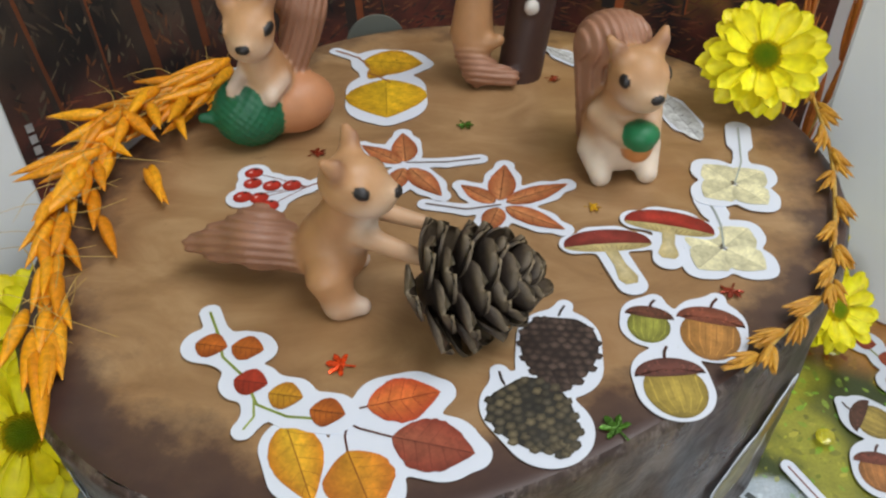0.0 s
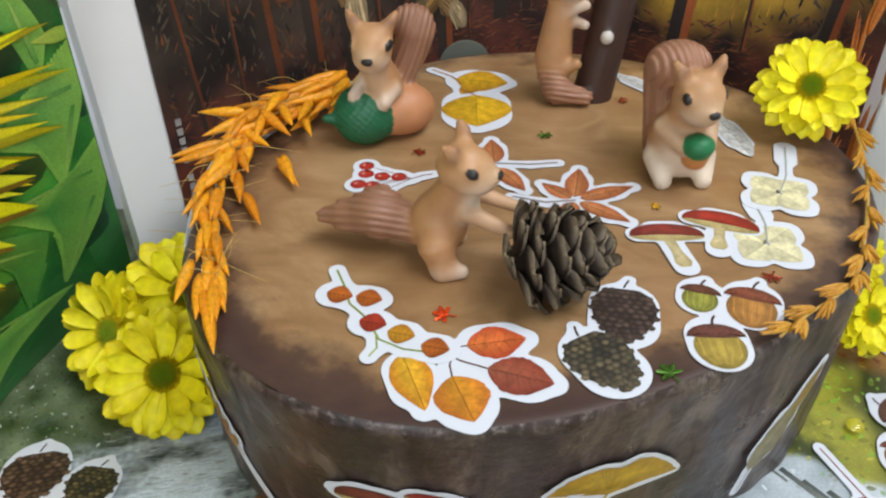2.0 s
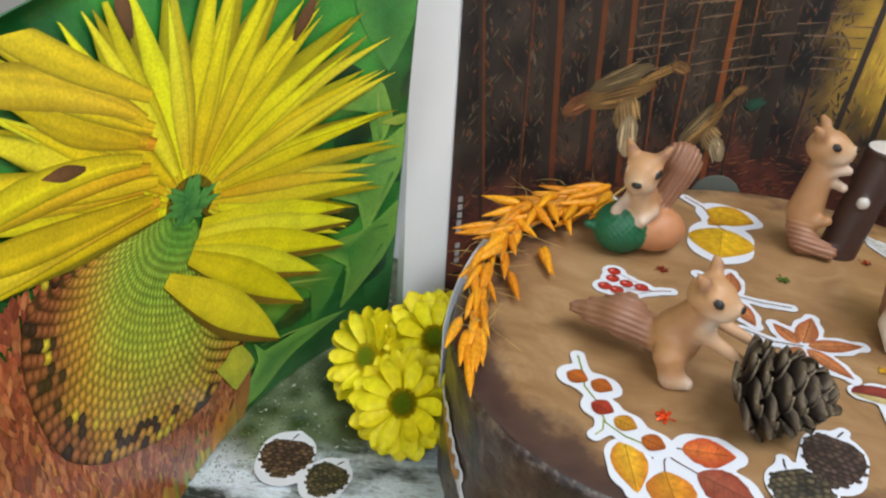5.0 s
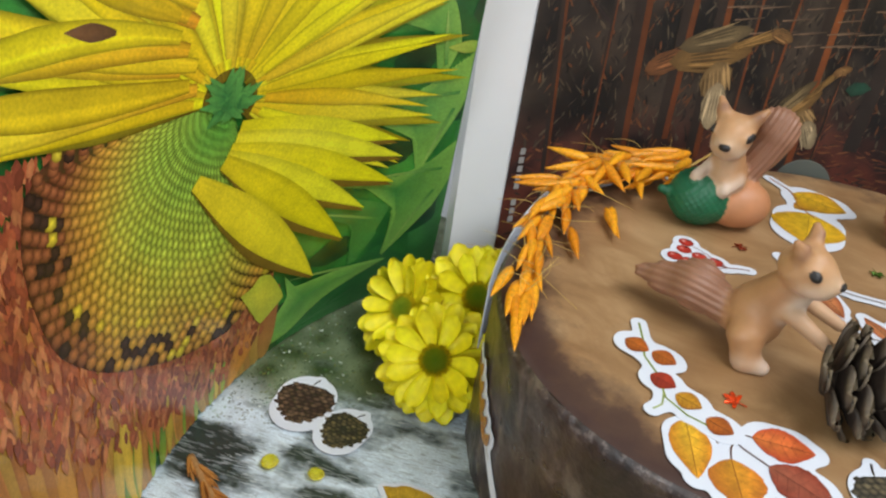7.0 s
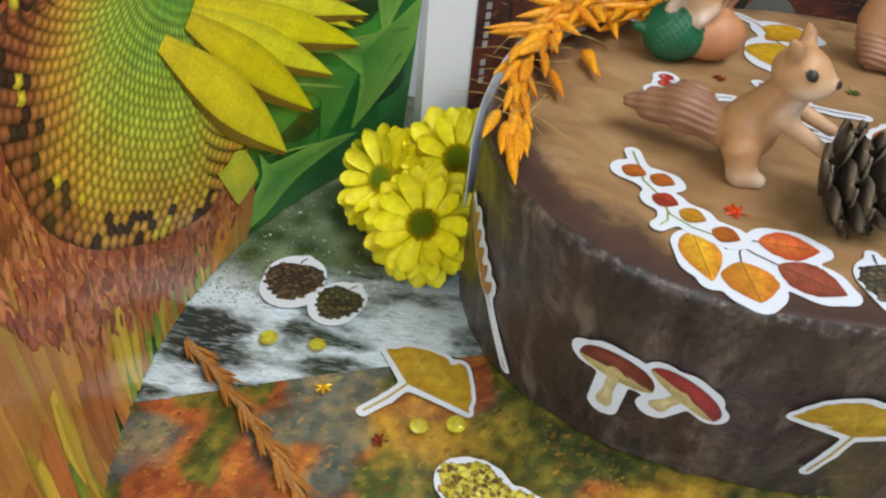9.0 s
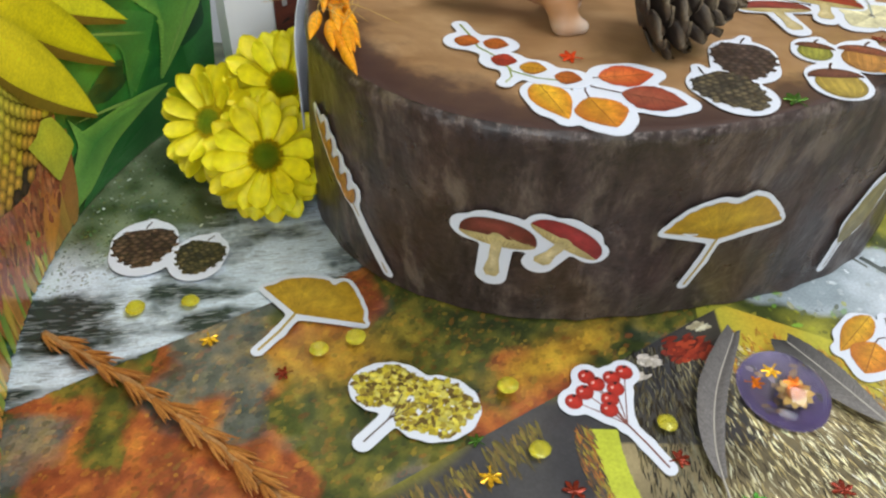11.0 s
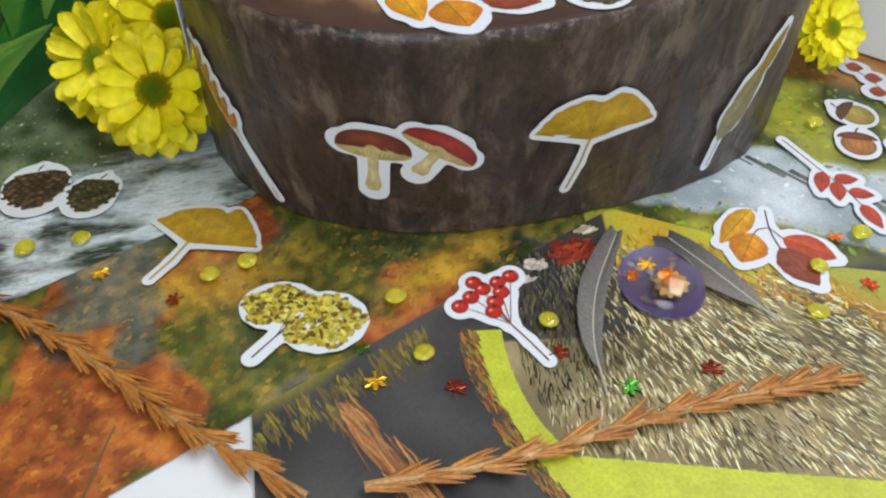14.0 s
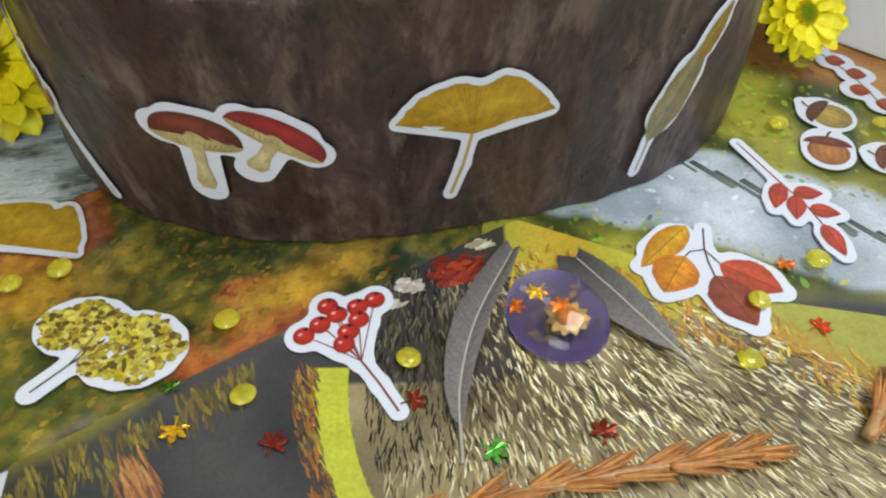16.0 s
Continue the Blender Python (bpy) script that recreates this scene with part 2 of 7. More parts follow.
def moulded(name, prims, material, lo, hi, step, k=0.003):
    """One smooth mesh blended from (distance function, colour, hardness) prims; colours fade into each other."""
    def f(p):
        out = None
        for fn, _, _ in prims:
            d = fn(p)
            if out is None:
                out = d
            else:
                h = np.clip(0.5 + 0.5 * (out - d) / k, 0, 1)
                out = out * (1 - h) + d * h - k * h * (1 - h)
        return out
    verts, faces = surface(f, lo, hi, step)
    w, c = np.zeros(len(verts)), np.zeros((len(verts), 3))
    hard, paint = np.full(len(verts), 0.0010), np.zeros((len(verts), 3))
    for fn, col, soft in prims:
        if soft < 0.0005:
            d = fn(verts)
            paint[d < hard] = col
            hard = np.minimum(hard, d)
            continue
        e = np.exp(-np.clip(fn(verts), -0.01, 1) / soft)
        w += e
        c += e[:, None] * np.array(col)
    c /= w[:, None]
    c[hard < 0.0010] = paint[hard < 0.0010]
    return mesh_of(name, verts, faces, material, c, True)


def spline(ctrl, n):
    """Smooth path through a few control points."""
    c = [Vector(p) for p in ctrl]
    c = [c[0] * 2 - c[1]] + c + [c[-1] * 2 - c[-2]]
    out = []
    segs = len(c) - 3
    for k in range(n + 1):
        x = k / n * segs
        i = min(int(x), segs - 1)
        t = x - i
        p0, p1, p2, p3 = c[i:i + 4]
        out.append(0.5 * ((2 * p1) + (p2 - p0) * t + (2 * p0 - 5 * p1 + 4 * p2 - p3) * t * t + (3 * p1 - p0 - 3 * p2 + p3) * t ** 3))
    return out


# ---- the room ----
def room():
    z0, z1, r = -0.75, 1.75, 2.2
    tagged(piece("floor", box("floor", (-r, -r, z0 - 0.05), (r, r, z0), FLOOR)), "plain brown vinyl floor under the table", "floor", kind="structure")
    tagged(piece("ceiling", box("ceiling", (-r, -r, z1), (r, r, z1 + 0.05), CEIL)), "plain white ceiling", "ceiling", kind="structure")
    for nm, lo, hi in (("wall_north", (-r, r, z0), (r, r + 0.1, z1)), ("wall_south", (-r, -r - 0.1, z0), (r, -r, z1)),
                       ("wall_east", (r, -r, z0), (r + 0.1, r, z1)), ("wall_west", (-r - 0.1, -r, z0), (-r, r, z1))):
        tagged(piece(nm, box(nm, lo, hi, WALL)), "plain off-white painted wall", "wall", kind="structure")
    t = thing("table", "white laminate table under the printed pages", "table", (0, 0.3, -0.75))
    piece("tabletop", box("tabletop", (-0.7, -0.55, 0.72), (0.7, 0.6, 0.7485), TABLE, 0.003), t)
    for x in (-0.62, 0.62):
        for y in (-0.47, 0.52):
            piece("leg", box("leg", (x - 0.025, y - 0.025, 0), (x + 0.025, y + 0.025, 0.7195), TABLE, 0.003), t)


room()

# ---- the log box ----
LC = (0.008, 0.31)
LH = 0.125


def rim(a, h):
    """Radius of the uneven log at angle a and height h (0 table, 1 top)."""
    top = 0.1712 - 0.0029 * math.cos(a) + 0.0035 * math.sin(a) + 0.0003 * math.cos(2 * a) + 0.014 * math.sin(2 * a) + 0.0051 * math.cos(3 * a) - 0.0021 * math.sin(3 * a)
    base = 0.1638 - 0.0084 * math.cos(a) + 0.0088 * math.sin(a) + 0.0116 * math.cos(2 * a) + 0.0082 * math.sin(2 * a) + 0.0021 * math.cos(3 * a) - 0.0037 * math.sin(3 * a)
    return base + (top - base) * h


def log_box():
    ob = thing("log_box", "log-shaped box with sawn-wood top and dark bark sides", "decorative log", (LC[0], LC[1], 0.001))
    n = 256
    # side, with a wavy paper skin and a rounded shoulder
    rows = [0.0, 0.01] + [k / 22 for k in range(1, 22)] + [0.975, 0.99, 0.997]
    verts, faces = [], []
    for h in rows:
        for k in range(n):
            a = 2 * math.pi * k / n
            p = Vector((math.cos(a) * 9, math.sin(a) * 9, h * 3))
            r = rim(a, h) + 0.0016 * noise.noise(p) + 0.0006 * noise.noise(p * 5)
            if h > 0.96:
                r -= 0.003 * ((h - 0.96) / 0.037) ** 2
            verts.append((r * math.cos(a), r * math.sin(a), h * (LH - 0.001)))
    for i in range(len(rows) - 1):
        for k in range(n):
            faces.append((i * n + k, i * n + (k + 1) % n, (i + 1) * n + (k + 1) % n, (i + 1) * n + k))
    piece("side", mesh_of("side", verts, faces, bark_material(), None, True), ob, "dark brown bark-printed side")
    # top disc: colour layer = nearness to the rim
    verts, cols, faces = [(0, 0, LH - 0.001)], [0.0], []
    rings = [0.2, 0.4, 0.55, 0.68, 0.76, 0.82, 0.87, 0.91, 0.95, 0.975, 0.99, 1.0]
    for s in rings:
        for k in range(n):
            a = 2 * math.pi * k / n
            r = (rim(a, 1) - 0.0028) * s
            z = LH - 0.001 - (0.0004 if s == 1.0 else 0)
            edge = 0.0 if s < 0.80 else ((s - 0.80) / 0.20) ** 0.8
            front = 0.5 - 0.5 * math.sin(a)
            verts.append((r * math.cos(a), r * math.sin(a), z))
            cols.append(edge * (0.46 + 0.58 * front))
    for k in range(n):
        faces.append((0, 1 + k, 1 + (k + 1) % n))
    for i in range(len(rings) - 1):
        for k in range(n):
            p, q = 1 + i * n, 1 + (i + 1) * n
            faces.append((p + k, q + k, q + (k + 1) % n, p + (k + 1) % n))
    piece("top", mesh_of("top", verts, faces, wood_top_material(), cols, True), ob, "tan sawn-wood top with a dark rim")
    return ob


log_box()


# ---- printed sheets ----
class Print:
    """Flat printed shapes on a sheet, each a hair above the last; place(u, v, lift) puts them on the sheet."""

    def __init__(self, place):
        self.place, self.v, self.f, self.c, self.lift, self.rings = place, [], [], [], 0.0003, 1

    def fan(self, pts, edge, mid=None, step=0.0000015, centre=None):
        """A filled outline that shades from its middle to its edge, in rings where the sheet is bent."""
        self.lift += step
        mid = edge if mid is None else mid
        n, rings = len(pts), self.rings
        cu, cv = centre or (sum(p[0] for p in pts) / n, sum(p[1] for p in pts) / n)
        k = len(self.v)
        self.v.append(self.place(cu, cv, self.lift))
        self.c.append(mid)
        for r in range(1, rings + 1):
            t = r / rings
            for u, v in pts:
                self.v.append(self.place(cu + (u - cu) * t, cv + (v - cv) * t, self.lift))
                self.c.append(lerp(mid, edge, t))
        for j in range(n):
            self.f.append((k, k + 1 + j, k + 1 + (j + 1) % n))
            for r in range(rings - 1):
                a, b = k + 1 + r * n, k + 1 + (r + 1) * n
                self.f.append((a + j, b + j, b + (j + 1) % n, a + (j + 1) % n))

    def strip(self, left, right, cl, cr=None, step=0.000002):
        """A band between two polylines, so that it can bend round a curved sheet; colours per end."""
        self.lift += step
        k, n = len(self.v), len(left)
        for i in range(n):
            t = i / (n - 1)
            col = cl if cr is None else tuple(a + (b - a) * t for a, b in zip(cl, cr))
            for q in (left[i], right[i]):
                self.v.append(self.place(q[0], q[1], self.lift))
                self.c.append(col)
        for i in range(n - 1):
            self.f.append((k + 2 * i, k + 2 * i + 1, k + 2 * i + 3, k + 2 * i + 2))

    def daub(self, u, v, a, length, width, col, tip=None):
        """A small pointed brush mark."""
        ca, sa = math.cos(a), math.sin(a)
        loc = ((-0.5, 0), (-0.2, -0.5), (0.2, -0.42), (0.5, 0), (0.2, 0.45), (-0.25, 0.5))
        pts = [(u + ca * x * length - sa * y * width, v + sa * x * length + ca * y * width) for x, y in loc]
        self.fan(pts, col, tip or col, 0.000000025)

    def mesh(self, name, material):
        return mesh_of(name, self.v, self.f, material, self.c)


def shade(c, k):
    return tuple(min(1, v * k) for v in c)


def pick(rng, cols):
    return shade(cols[rng.randrange(len(cols))], rng.uniform(0.75, 1.25))


def nz(u, v, s, seed=0.0):
    return noise.noise(Vector((u * s, v * s, seed)))


def inside(pts, u, v):
    r, n = False, len(pts)
    for i in range(n):
        (x0, y0), (x1, y1) = pts[i], pts[(i + 1) % n]
        if (y0 > v) != (y1 > v) and u < (x1 - x0) * (v - y0) / (y1 - y0) + x0:
            r = not r
    return r


RUST = ((0.34, 0.075, 0.012), (0.42, 0.12, 0.02), (0.28, 0.05, 0.015), (0.50, 0.19, 0.03))
MOSS = ((0.05, 0.075, 0.015), (0.10, 0.12, 0.02), (0.03, 0.045, 0.012), (0.16, 0.17, 0.03))
DARK = ((0.03, 0.025, 0.02), (0.055, 0.04, 0.03), (0.02, 0.02, 0.02))
BIRCH = ((0.55, 0.60, 0.62), (0.70, 0.74, 0.76), (0.42, 0.46, 0.46), (0.30, 0.34, 0.32))
GOLD = ((0.55, 0.30, 0.03), (0.62, 0.38, 0.04), (0.42, 0.22, 0.03))


def fill2d(f, lo, hi, step):
    """Filled outline f < 0 as small quads whose border cells sit on the outline."""
    xs, ys = np.arange(lo[0], hi[0] + step, step), np.arange(lo[1], hi[1] + step, step)
    g = np.stack(np.meshgrid(xs, ys, indexing="ij"), -1)
    d = f(g.reshape(-1, 2)).reshape(g.shape[:2])
    verts, index = [], {}
    def cell(i, j):
        if (i, j) in index:
            return index[i, j]
        q = [(i, j), (i + 1, j), (i + 1, j + 1), (i, j + 1)]
        vals = [d[a] for a in q]
        if all(v < 0 for v in vals):
            p = (xs[i] + step / 2, ys[j] + step / 2)
        else:
            acc = []
            for a, b in zip(q, q[1:] + q[:1]):
                if (d[a] < 0) != (d[b] < 0):
                    t = d[a] / (d[a] - d[b])
                    acc.append(g[a] + (g[b] - g[a]) * t)
            p = tuple(np.mean(acc, 0))
        index[i, j] = len(verts)
        verts.append(p)
        return index[i, j]
    faces, edges = [], {}
    for i in range(1, len(xs) - 1):
        for j in range(1, len(ys) - 1):
            if d[i, j] < 0:
                q = (cell(i - 1, j - 1), cell(i, j - 1), cell(i, j), cell(i - 1, j))
                faces.append(q)
                for a, b in zip(q, q[1:] + q[:1]):
                    edges[a, b] = 1
    border = [(a, b) for a, b in edges if (b, a) not in edges]
    return verts, faces, border


def outline_distance(outline):
    """Signed distance to a closed outline, for many points at once."""
    poly = np.array(outline, float)
    def f(p):
        d, odd = np.full(len(p), 1e9), np.zeros(len(p), bool)
        for a, b in zip(poly, np.roll(poly, -1, 0)):
            ab = b - a
            t = np.clip(((p - a) @ ab) / (ab @ ab), 0, 1)
            d = np.minimum(d, np.linalg.norm(p - a - t[:, None] * ab, axis=1))
            if a[1] != b[1]:
                odd ^= ((a[1] > p[:, 1]) != (b[1] > p[:, 1])) & (p[:, 0] < (b[0] - a[0]) * (p[:, 1] - a[1]) / (b[1] - a[1]) + a[0])
        return np.where(odd, -d, d)
    return f


def page_grid(pic, outline, colour, step, seed=0):
    """The page's own base colours as a fine sheet cut to its outline."""
    poly = np.array(outline)
    v, f, _ = fill2d(outline_distance(outline), poly.min(0) - 2 * step, poly.max(0) + 2 * step, step)
    k = len(pic.v)
    for x, y in v:
        pic.v.append(pic.place(x, y, 0.0002))
        pic.c.append(colour(x, y))
    pic.f += [tuple(k + q for q in face) for face in f]
    pic.base = (len(pic.v), len(pic.f))


def page_thing(name, label, pic, marks):
    """A page: the sheet with its ground colours, and the printed marks on it."""
    ob = thing(name, label, "printed page")
    nv, nf = pic.base
    sheet = piece("sheet", mesh_of("sheet", pic.v[:nv], pic.f[:nf], GLOSS, pic.c[:nv]), ob)
    piece(marks, mesh_of(marks, pic.v[nv:], [tuple(k - nv for k in q) for q in pic.f[nf:]], GLOSS, pic.c[nv:]), sheet)


def lay(u, v):
    """Where a point of the page plan lies on the table: the pages are fanned a little round the log."""
    return (0.0095 + 0.9535 * u - 0.058 * v + 0.01 * u * u + 0.3261 * u * v - 0.0235 * v * v,
            0.0029 + 0.0648 * u + 0.9651 * v + 0.0031 * u * u + 0.0398 * u * v + 0.3604 * v * v)


def flat(z):
    return lambda u, v, lift: (*lay(u, v), z + lift)


def lerp(a, b, t):
    t = min(1, max(0, t))
    return tuple(x + (y - x) * t for x, y in zip(a, b))


def above(p, q, u, v):
    """Signed distance-like height of (u, v) over the line p-q."""
    return (v - p[1]) - (q[1] - p[1]) / (q[0] - p[0]) * (u - p[0])


def autumn_page():
    """Painterly page of a red and green autumn wood."""
    rng = random.Random(3)
    out = [(-0.36, -0.09), (-0.345, 0.062), (-0.20, 0.155), (-0.06, 0.26), (0.12, 0.212), (-0.178, 0.019), (-0.34, -0.085)]
    pic = Print(flat(-0.0005))
    def col(u, v):
        n = nz(u, v, 60, 1.5) * 0.6 + 0.5 * nz(u, v, 150, 4)
        a, b = nz(u, v, 15, 7.0) + 0.35 * nz(u, v, 45, 2), nz(u, v, 13, 12.0) + 0.3 * nz(u, v, 50, 5)
        warm = lerp((0.20, 0.045, 0.020), (0.54, 0.14, 0.040), 0.5 + 1.3 * n)
        green = lerp((0.020, 0.032, 0.010), (0.13, 0.15, 0.03), 0.5 + n)
        grey = lerp((0.06, 0.075, 0.07), (0.20, 0.20, 0.17), 0.5 + n)
        gold = lerp((0.34, 0.16, 0.02), (0.62, 0.38, 0.04), 0.5 + n)
        x = (u + 0.135) * 7 + a * 2.2 if u > -0.22 else a * 3.4 + 0.10
        c = lerp(warm, green, 0.5 + 3 * x)
        c = lerp(c, grey, (b - 0.20) * 7)
        glow = math.exp(-((u + 0.137) / 0.028) ** 2 - ((v - 0.136) / 0.016) ** 2) + math.exp(-((u + 0.03) / 0.03) ** 2 - (((v - 0.137) - 0.6 * (u + 0.03)) / 0.012) ** 2)
        return lerp(c, gold, glow * 1.2 + n * 0.5)
    page_grid(pic, out, col, 0.0013, 1)
    for k in range(19000):
        u, v = rng.uniform(-0.36, 0.1), rng.uniform(-0.09, 0.25)
        if not inside(out, u, v):
            continue
        s = rng.uniform(0.0008, 0.0030)
        c = lerp(col(u, v), pick(rng, RUST + GOLD + MOSS + DARK), rng.uniform(0.05, 0.32))
        pic.daub(u, v, rng.uniform(0.2, 1.4), s * rng.uniform(1, 2.6), s, shade(c, rng.uniform(0.8, 1.22)))
    for k in range(7):
        u0 = -0.33 + 0.028 * k + rng.uniform(-0.006, 0.006)
        p = [(u0 + 0.01 * nz(k, i * 0.1, 5) + i * 0.0018, 0.0 + 0.011 * i - 0.08 + 0.03 * (k % 3)) for i in range(8)]
        w = rng.uniform(0.0008, 0.002)
        pic.strip(p, [(a + w, b) for a, b in p], (0.05, 0.04, 0.03), (0.14, 0.10, 0.06))
    page_thing("autumn_page", "glossy page printed with red and green autumn trees", pic, "printed_foliage")


def birch_page():
    """Page with pale birch bark and green moss, at the foot of the sunflower print."""
    rng = random.Random(5)
    out = [(-0.345, 0.058), (-0.20, 0.15), (-0.09, 0.215), (-0.09, 0.42), (-0.345, 0.42)]
    pic = Print(flat(0.0))
    def col(u, v):
        h = above((-0.287, 0.095), (-0.2, 0.152), u, v)
        al, ac = u * 0.95 + v * 0.12, v * 0.97 - u * 0.18
        s = nz(al * 0.30, ac, 62, 2.0) + 0.45 * nz(al * 0.35, ac, 170, 5) + 0.15 * nz(u, v, 300, 9)
        bark = lerp((0.030, 0.045, 0.040), (0.66, 0.76, 0.84), 0.52 + 2.2 * s)
        moss = lerp((0.04, 0.065, 0.02), (0.22, 0.27, 0.16), 0.5 + 0.9 * nz(u, v, 70, 3))
        return lerp(bark, moss, (h - 0.075) * 25 + 0.8 * nz(u, v, 25, 8) + (0.5 if u > -0.15 else 0))
    page_grid(pic, out, col, 0.0012, 2)
    for k in range(9500):
        u, v = rng.uniform(-0.345, -0.09), rng.uniform(0.06, 0.40)
        if not inside(out, u, v):
            continue
        h = above((-0.287, 0.095), (-0.2, 0.152), u, v)
        if h > 0.07 + 0.03 * nz(u, v, 25, 8):
            c = lerp(col(u, v), pick(rng, MOSS + ((0.62, 0.68, 0.62), (0.10, 0.24, 0.08), (0.03, 0.06, 0.02))), rng.uniform(0.1, 0.8))
            pic.daub(u, v, rng.uniform(0, 6.3), rng.uniform(0.001, 0.0035), rng.uniform(0.0006, 0.0016), c)
        else:
            c = shade(lerp(col(u, v), pick(rng, BIRCH + DARK[:1]), 0.3), rng.uniform(0.75, 1.25))
            pic.daub(u, v, 0.16 + rng.uniform(-0.15, 0.15), rng.uniform(0.003, 0.012), rng.uniform(0.0004, 0.0012), c)
    page_thing("birch_page", "glossy page printed with pale birch bark and moss", pic, "printed_bark")


def fur_page():
    """Dark page with a lime curve and a patch of bristling straw-coloured fur."""
    rng = random.Random(8)
    out = [(-0.115, 0.060), (-0.095, -0.10), (0.33, -0.10), (0.33, 0.085), (0.20, 0.118), (0.15, 0.128), (0.11, 0.150), (0.06, 0.172), (0.047, 0.1645)]
    pic = Print(flat(0.0006))
    def arc(u):
        """Upper edge of the fur."""
        return 0.158 - 4.2 * max(0, u - 0.045) ** 2 * (1 if u < 0.12 else 0.72) - (0.10 * max(0, 0.05 - u))
    def stripe(v):
        """Middle of the lime stripe at height v."""
        return -0.012 + 5.0 * max(0, 0.095 - v) ** 2
    def col(u, v):
        n = nz(u, v, 30, 1)
        grey = lerp((0.035, 0.035, 0.04), (0.075, 0.072, 0.072), 0.5 + n)
        lime = lerp((0.42, 0.48, 0.03), (0.60, 0.62, 0.06), 0.5 + n)
        s = stripe(v)
        if v < 0.097 and abs(u - s) < 0.006 + 0.10 * max(0, 0.05 - v):
            return lime
        if u < s:
            return lerp(grey, (0.22, 0.20, 0.03), (v - u * 0.64 - 0.125) * 60 + 3 * nz(u, v, 18, 4)) if v - u * 0.64 > 0.11 else grey
        if v < 0.028 - 0.15 * (u - 0.04) and u < 0.2:
            return lime
        if v > arc(u) - 0.018 and u > 0.055:
            return lerp((0.55, 0.34, 0.03), (0.50, 0.46, 0.05), 0.5 + n) if u < 0.14 else lerp((0.50, 0.24, 0.03), (0.36, 0.36, 0.06), (v - arc(u) + 0.018) * 50)
        if u < 0.06 and v > 0.09:
            return lerp(grey, (0.055, 0.05, 0.04), 0.5 + n)
        return lerp((0.13, 0.105, 0.055), (0.36, 0.29, 0.15), 0.5 + n)
    page_grid(pic, out, col, 0.0016, 3)
    # the lime curve's clean edges
    vs = np.linspace(0.097, -0.07, 40)
    pic.strip([(stripe(v) - 0.0062 - 0.10 * max(0, 0.05 - v), v) for v in vs], [(stripe(v) + 0.0066 + 0.10 * max(0, 0.05 - v), v) for v in vs], (0.50, 0.55, 0.05), (0.58, 0.60, 0.06))
    us = np.linspace(0.02, 0.30, 40)
    pic.strip([(u, 0.0285 - 0.15 * (u - 0.04) + 0.0008 * nz(u, 0, 400)) for u in us], [(u, -0.085) for u in us], (0.52, 0.57, 0.05), (0.50, 0.52, 0.06))
    # bristles run outward from under the round stone
    for k in range(19000):
        u, v = rng.uniform(-0.005, 0.33), rng.uniform(-0.10, 0.15)
        if not inside(out, u, v) or u < stripe(v) + 0.012 + 0.12 * max(0, 0.05 - v) or v > arc(u) - 0.012 or (v < 0.03 - 0.15 * (u - 0.04) ):
            continue
        a = math.atan2(v - 0.20, u - 0.02) + rng.uniform(-0.35, 0.35)
        b = 0.5 + nz(u, v, 35, 2)
        dim = min(1.0, max(0.18, (u - 0.018) / 0.045 + max(0, (0.072 - v) / 0.03)))
        c = shade(pick(rng, ((0.74, 0.66, 0.36), (0.50, 0.40, 0.17), (0.06, 0.045, 0.025), (0.88, 0.82, 0.54), (0.16, 0.12, 0.055))), (0.75 + 0.65 * b) * dim)
        pic.daub(u, v, a, rng.uniform(0.004, 0.008), rng.uniform(0.0004, 0.0008), c)
    for k in range(700):
        u = rng.uniform(0.055, 0.30)
        v = arc(u) - rng.uniform(0.0, 0.030)
        if inside(out, u, v):
            pic.daub(u, v, rng.uniform(-1.9, -0.9), rng.uniform(0.003, 0.008), 0.0010, pick(rng, GOLD + ((0.50, 0.20, 0.03), (0.62, 0.46, 0.07))))
    # rust streaks and olive tufts on the dark corner
    for k in range(420):
        t = rng.random()
        u, v = -0.076 + 0.045 * t + rng.gauss(0, 0.003), 0.058 - 0.058 * t + rng.gauss(0, 0.002)
        pic.daub(u, v, -0.95 + rng.uniform(-0.15, 0.15), rng.uniform(0.008, 0.02), rng.uniform(0.0005, 0.0013), lerp(pick(rng, ((0.46, 0.18, 0.06), (0.34, 0.12, 0.04), (0.55, 0.27, 0.09))), (0.06, 0.055, 0.055), min(0.85, abs(rng.gauss(0, 0.4)))))
    for k in range(260):
        u = rng.uniform(-0.112, -0.04)
        v = 0.134 + 0.64 * u - abs(rng.gauss(0, 0.010)) - 0.009
        if inside(out, u, v):
            pic.daub(u, v, -1.1 + rng.uniform(-0.3, 0.3), rng.uniform(0.004, 0.011), rng.uniform(0.0006, 0.0015), lerp(pick(rng, ((0.26, 0.21, 0.04), (0.14, 0.11, 0.03), (0.22, 0.15, 0.04))), (0.06, 0.055, 0.05), rng.uniform(0, 0.6)))
    for k in range(420):
        v = rng.uniform(0.0, 0.097)
        u = stripe(v) - 0.0055 - 0.10 * max(0, 0.05 - v) - rng.uniform(-0.001, 0.007)
        pic.daub(u, v, -1.1 + rng.uniform(-0.3, 0.3), rng.uniform(0.004, 0.009), 0.0008, pick(rng, ((0.36, 0.13, 0.03), (0.14, 0.08, 0.04), (0.07, 0.06, 0.05), (0.30, 0.24, 0.04))))
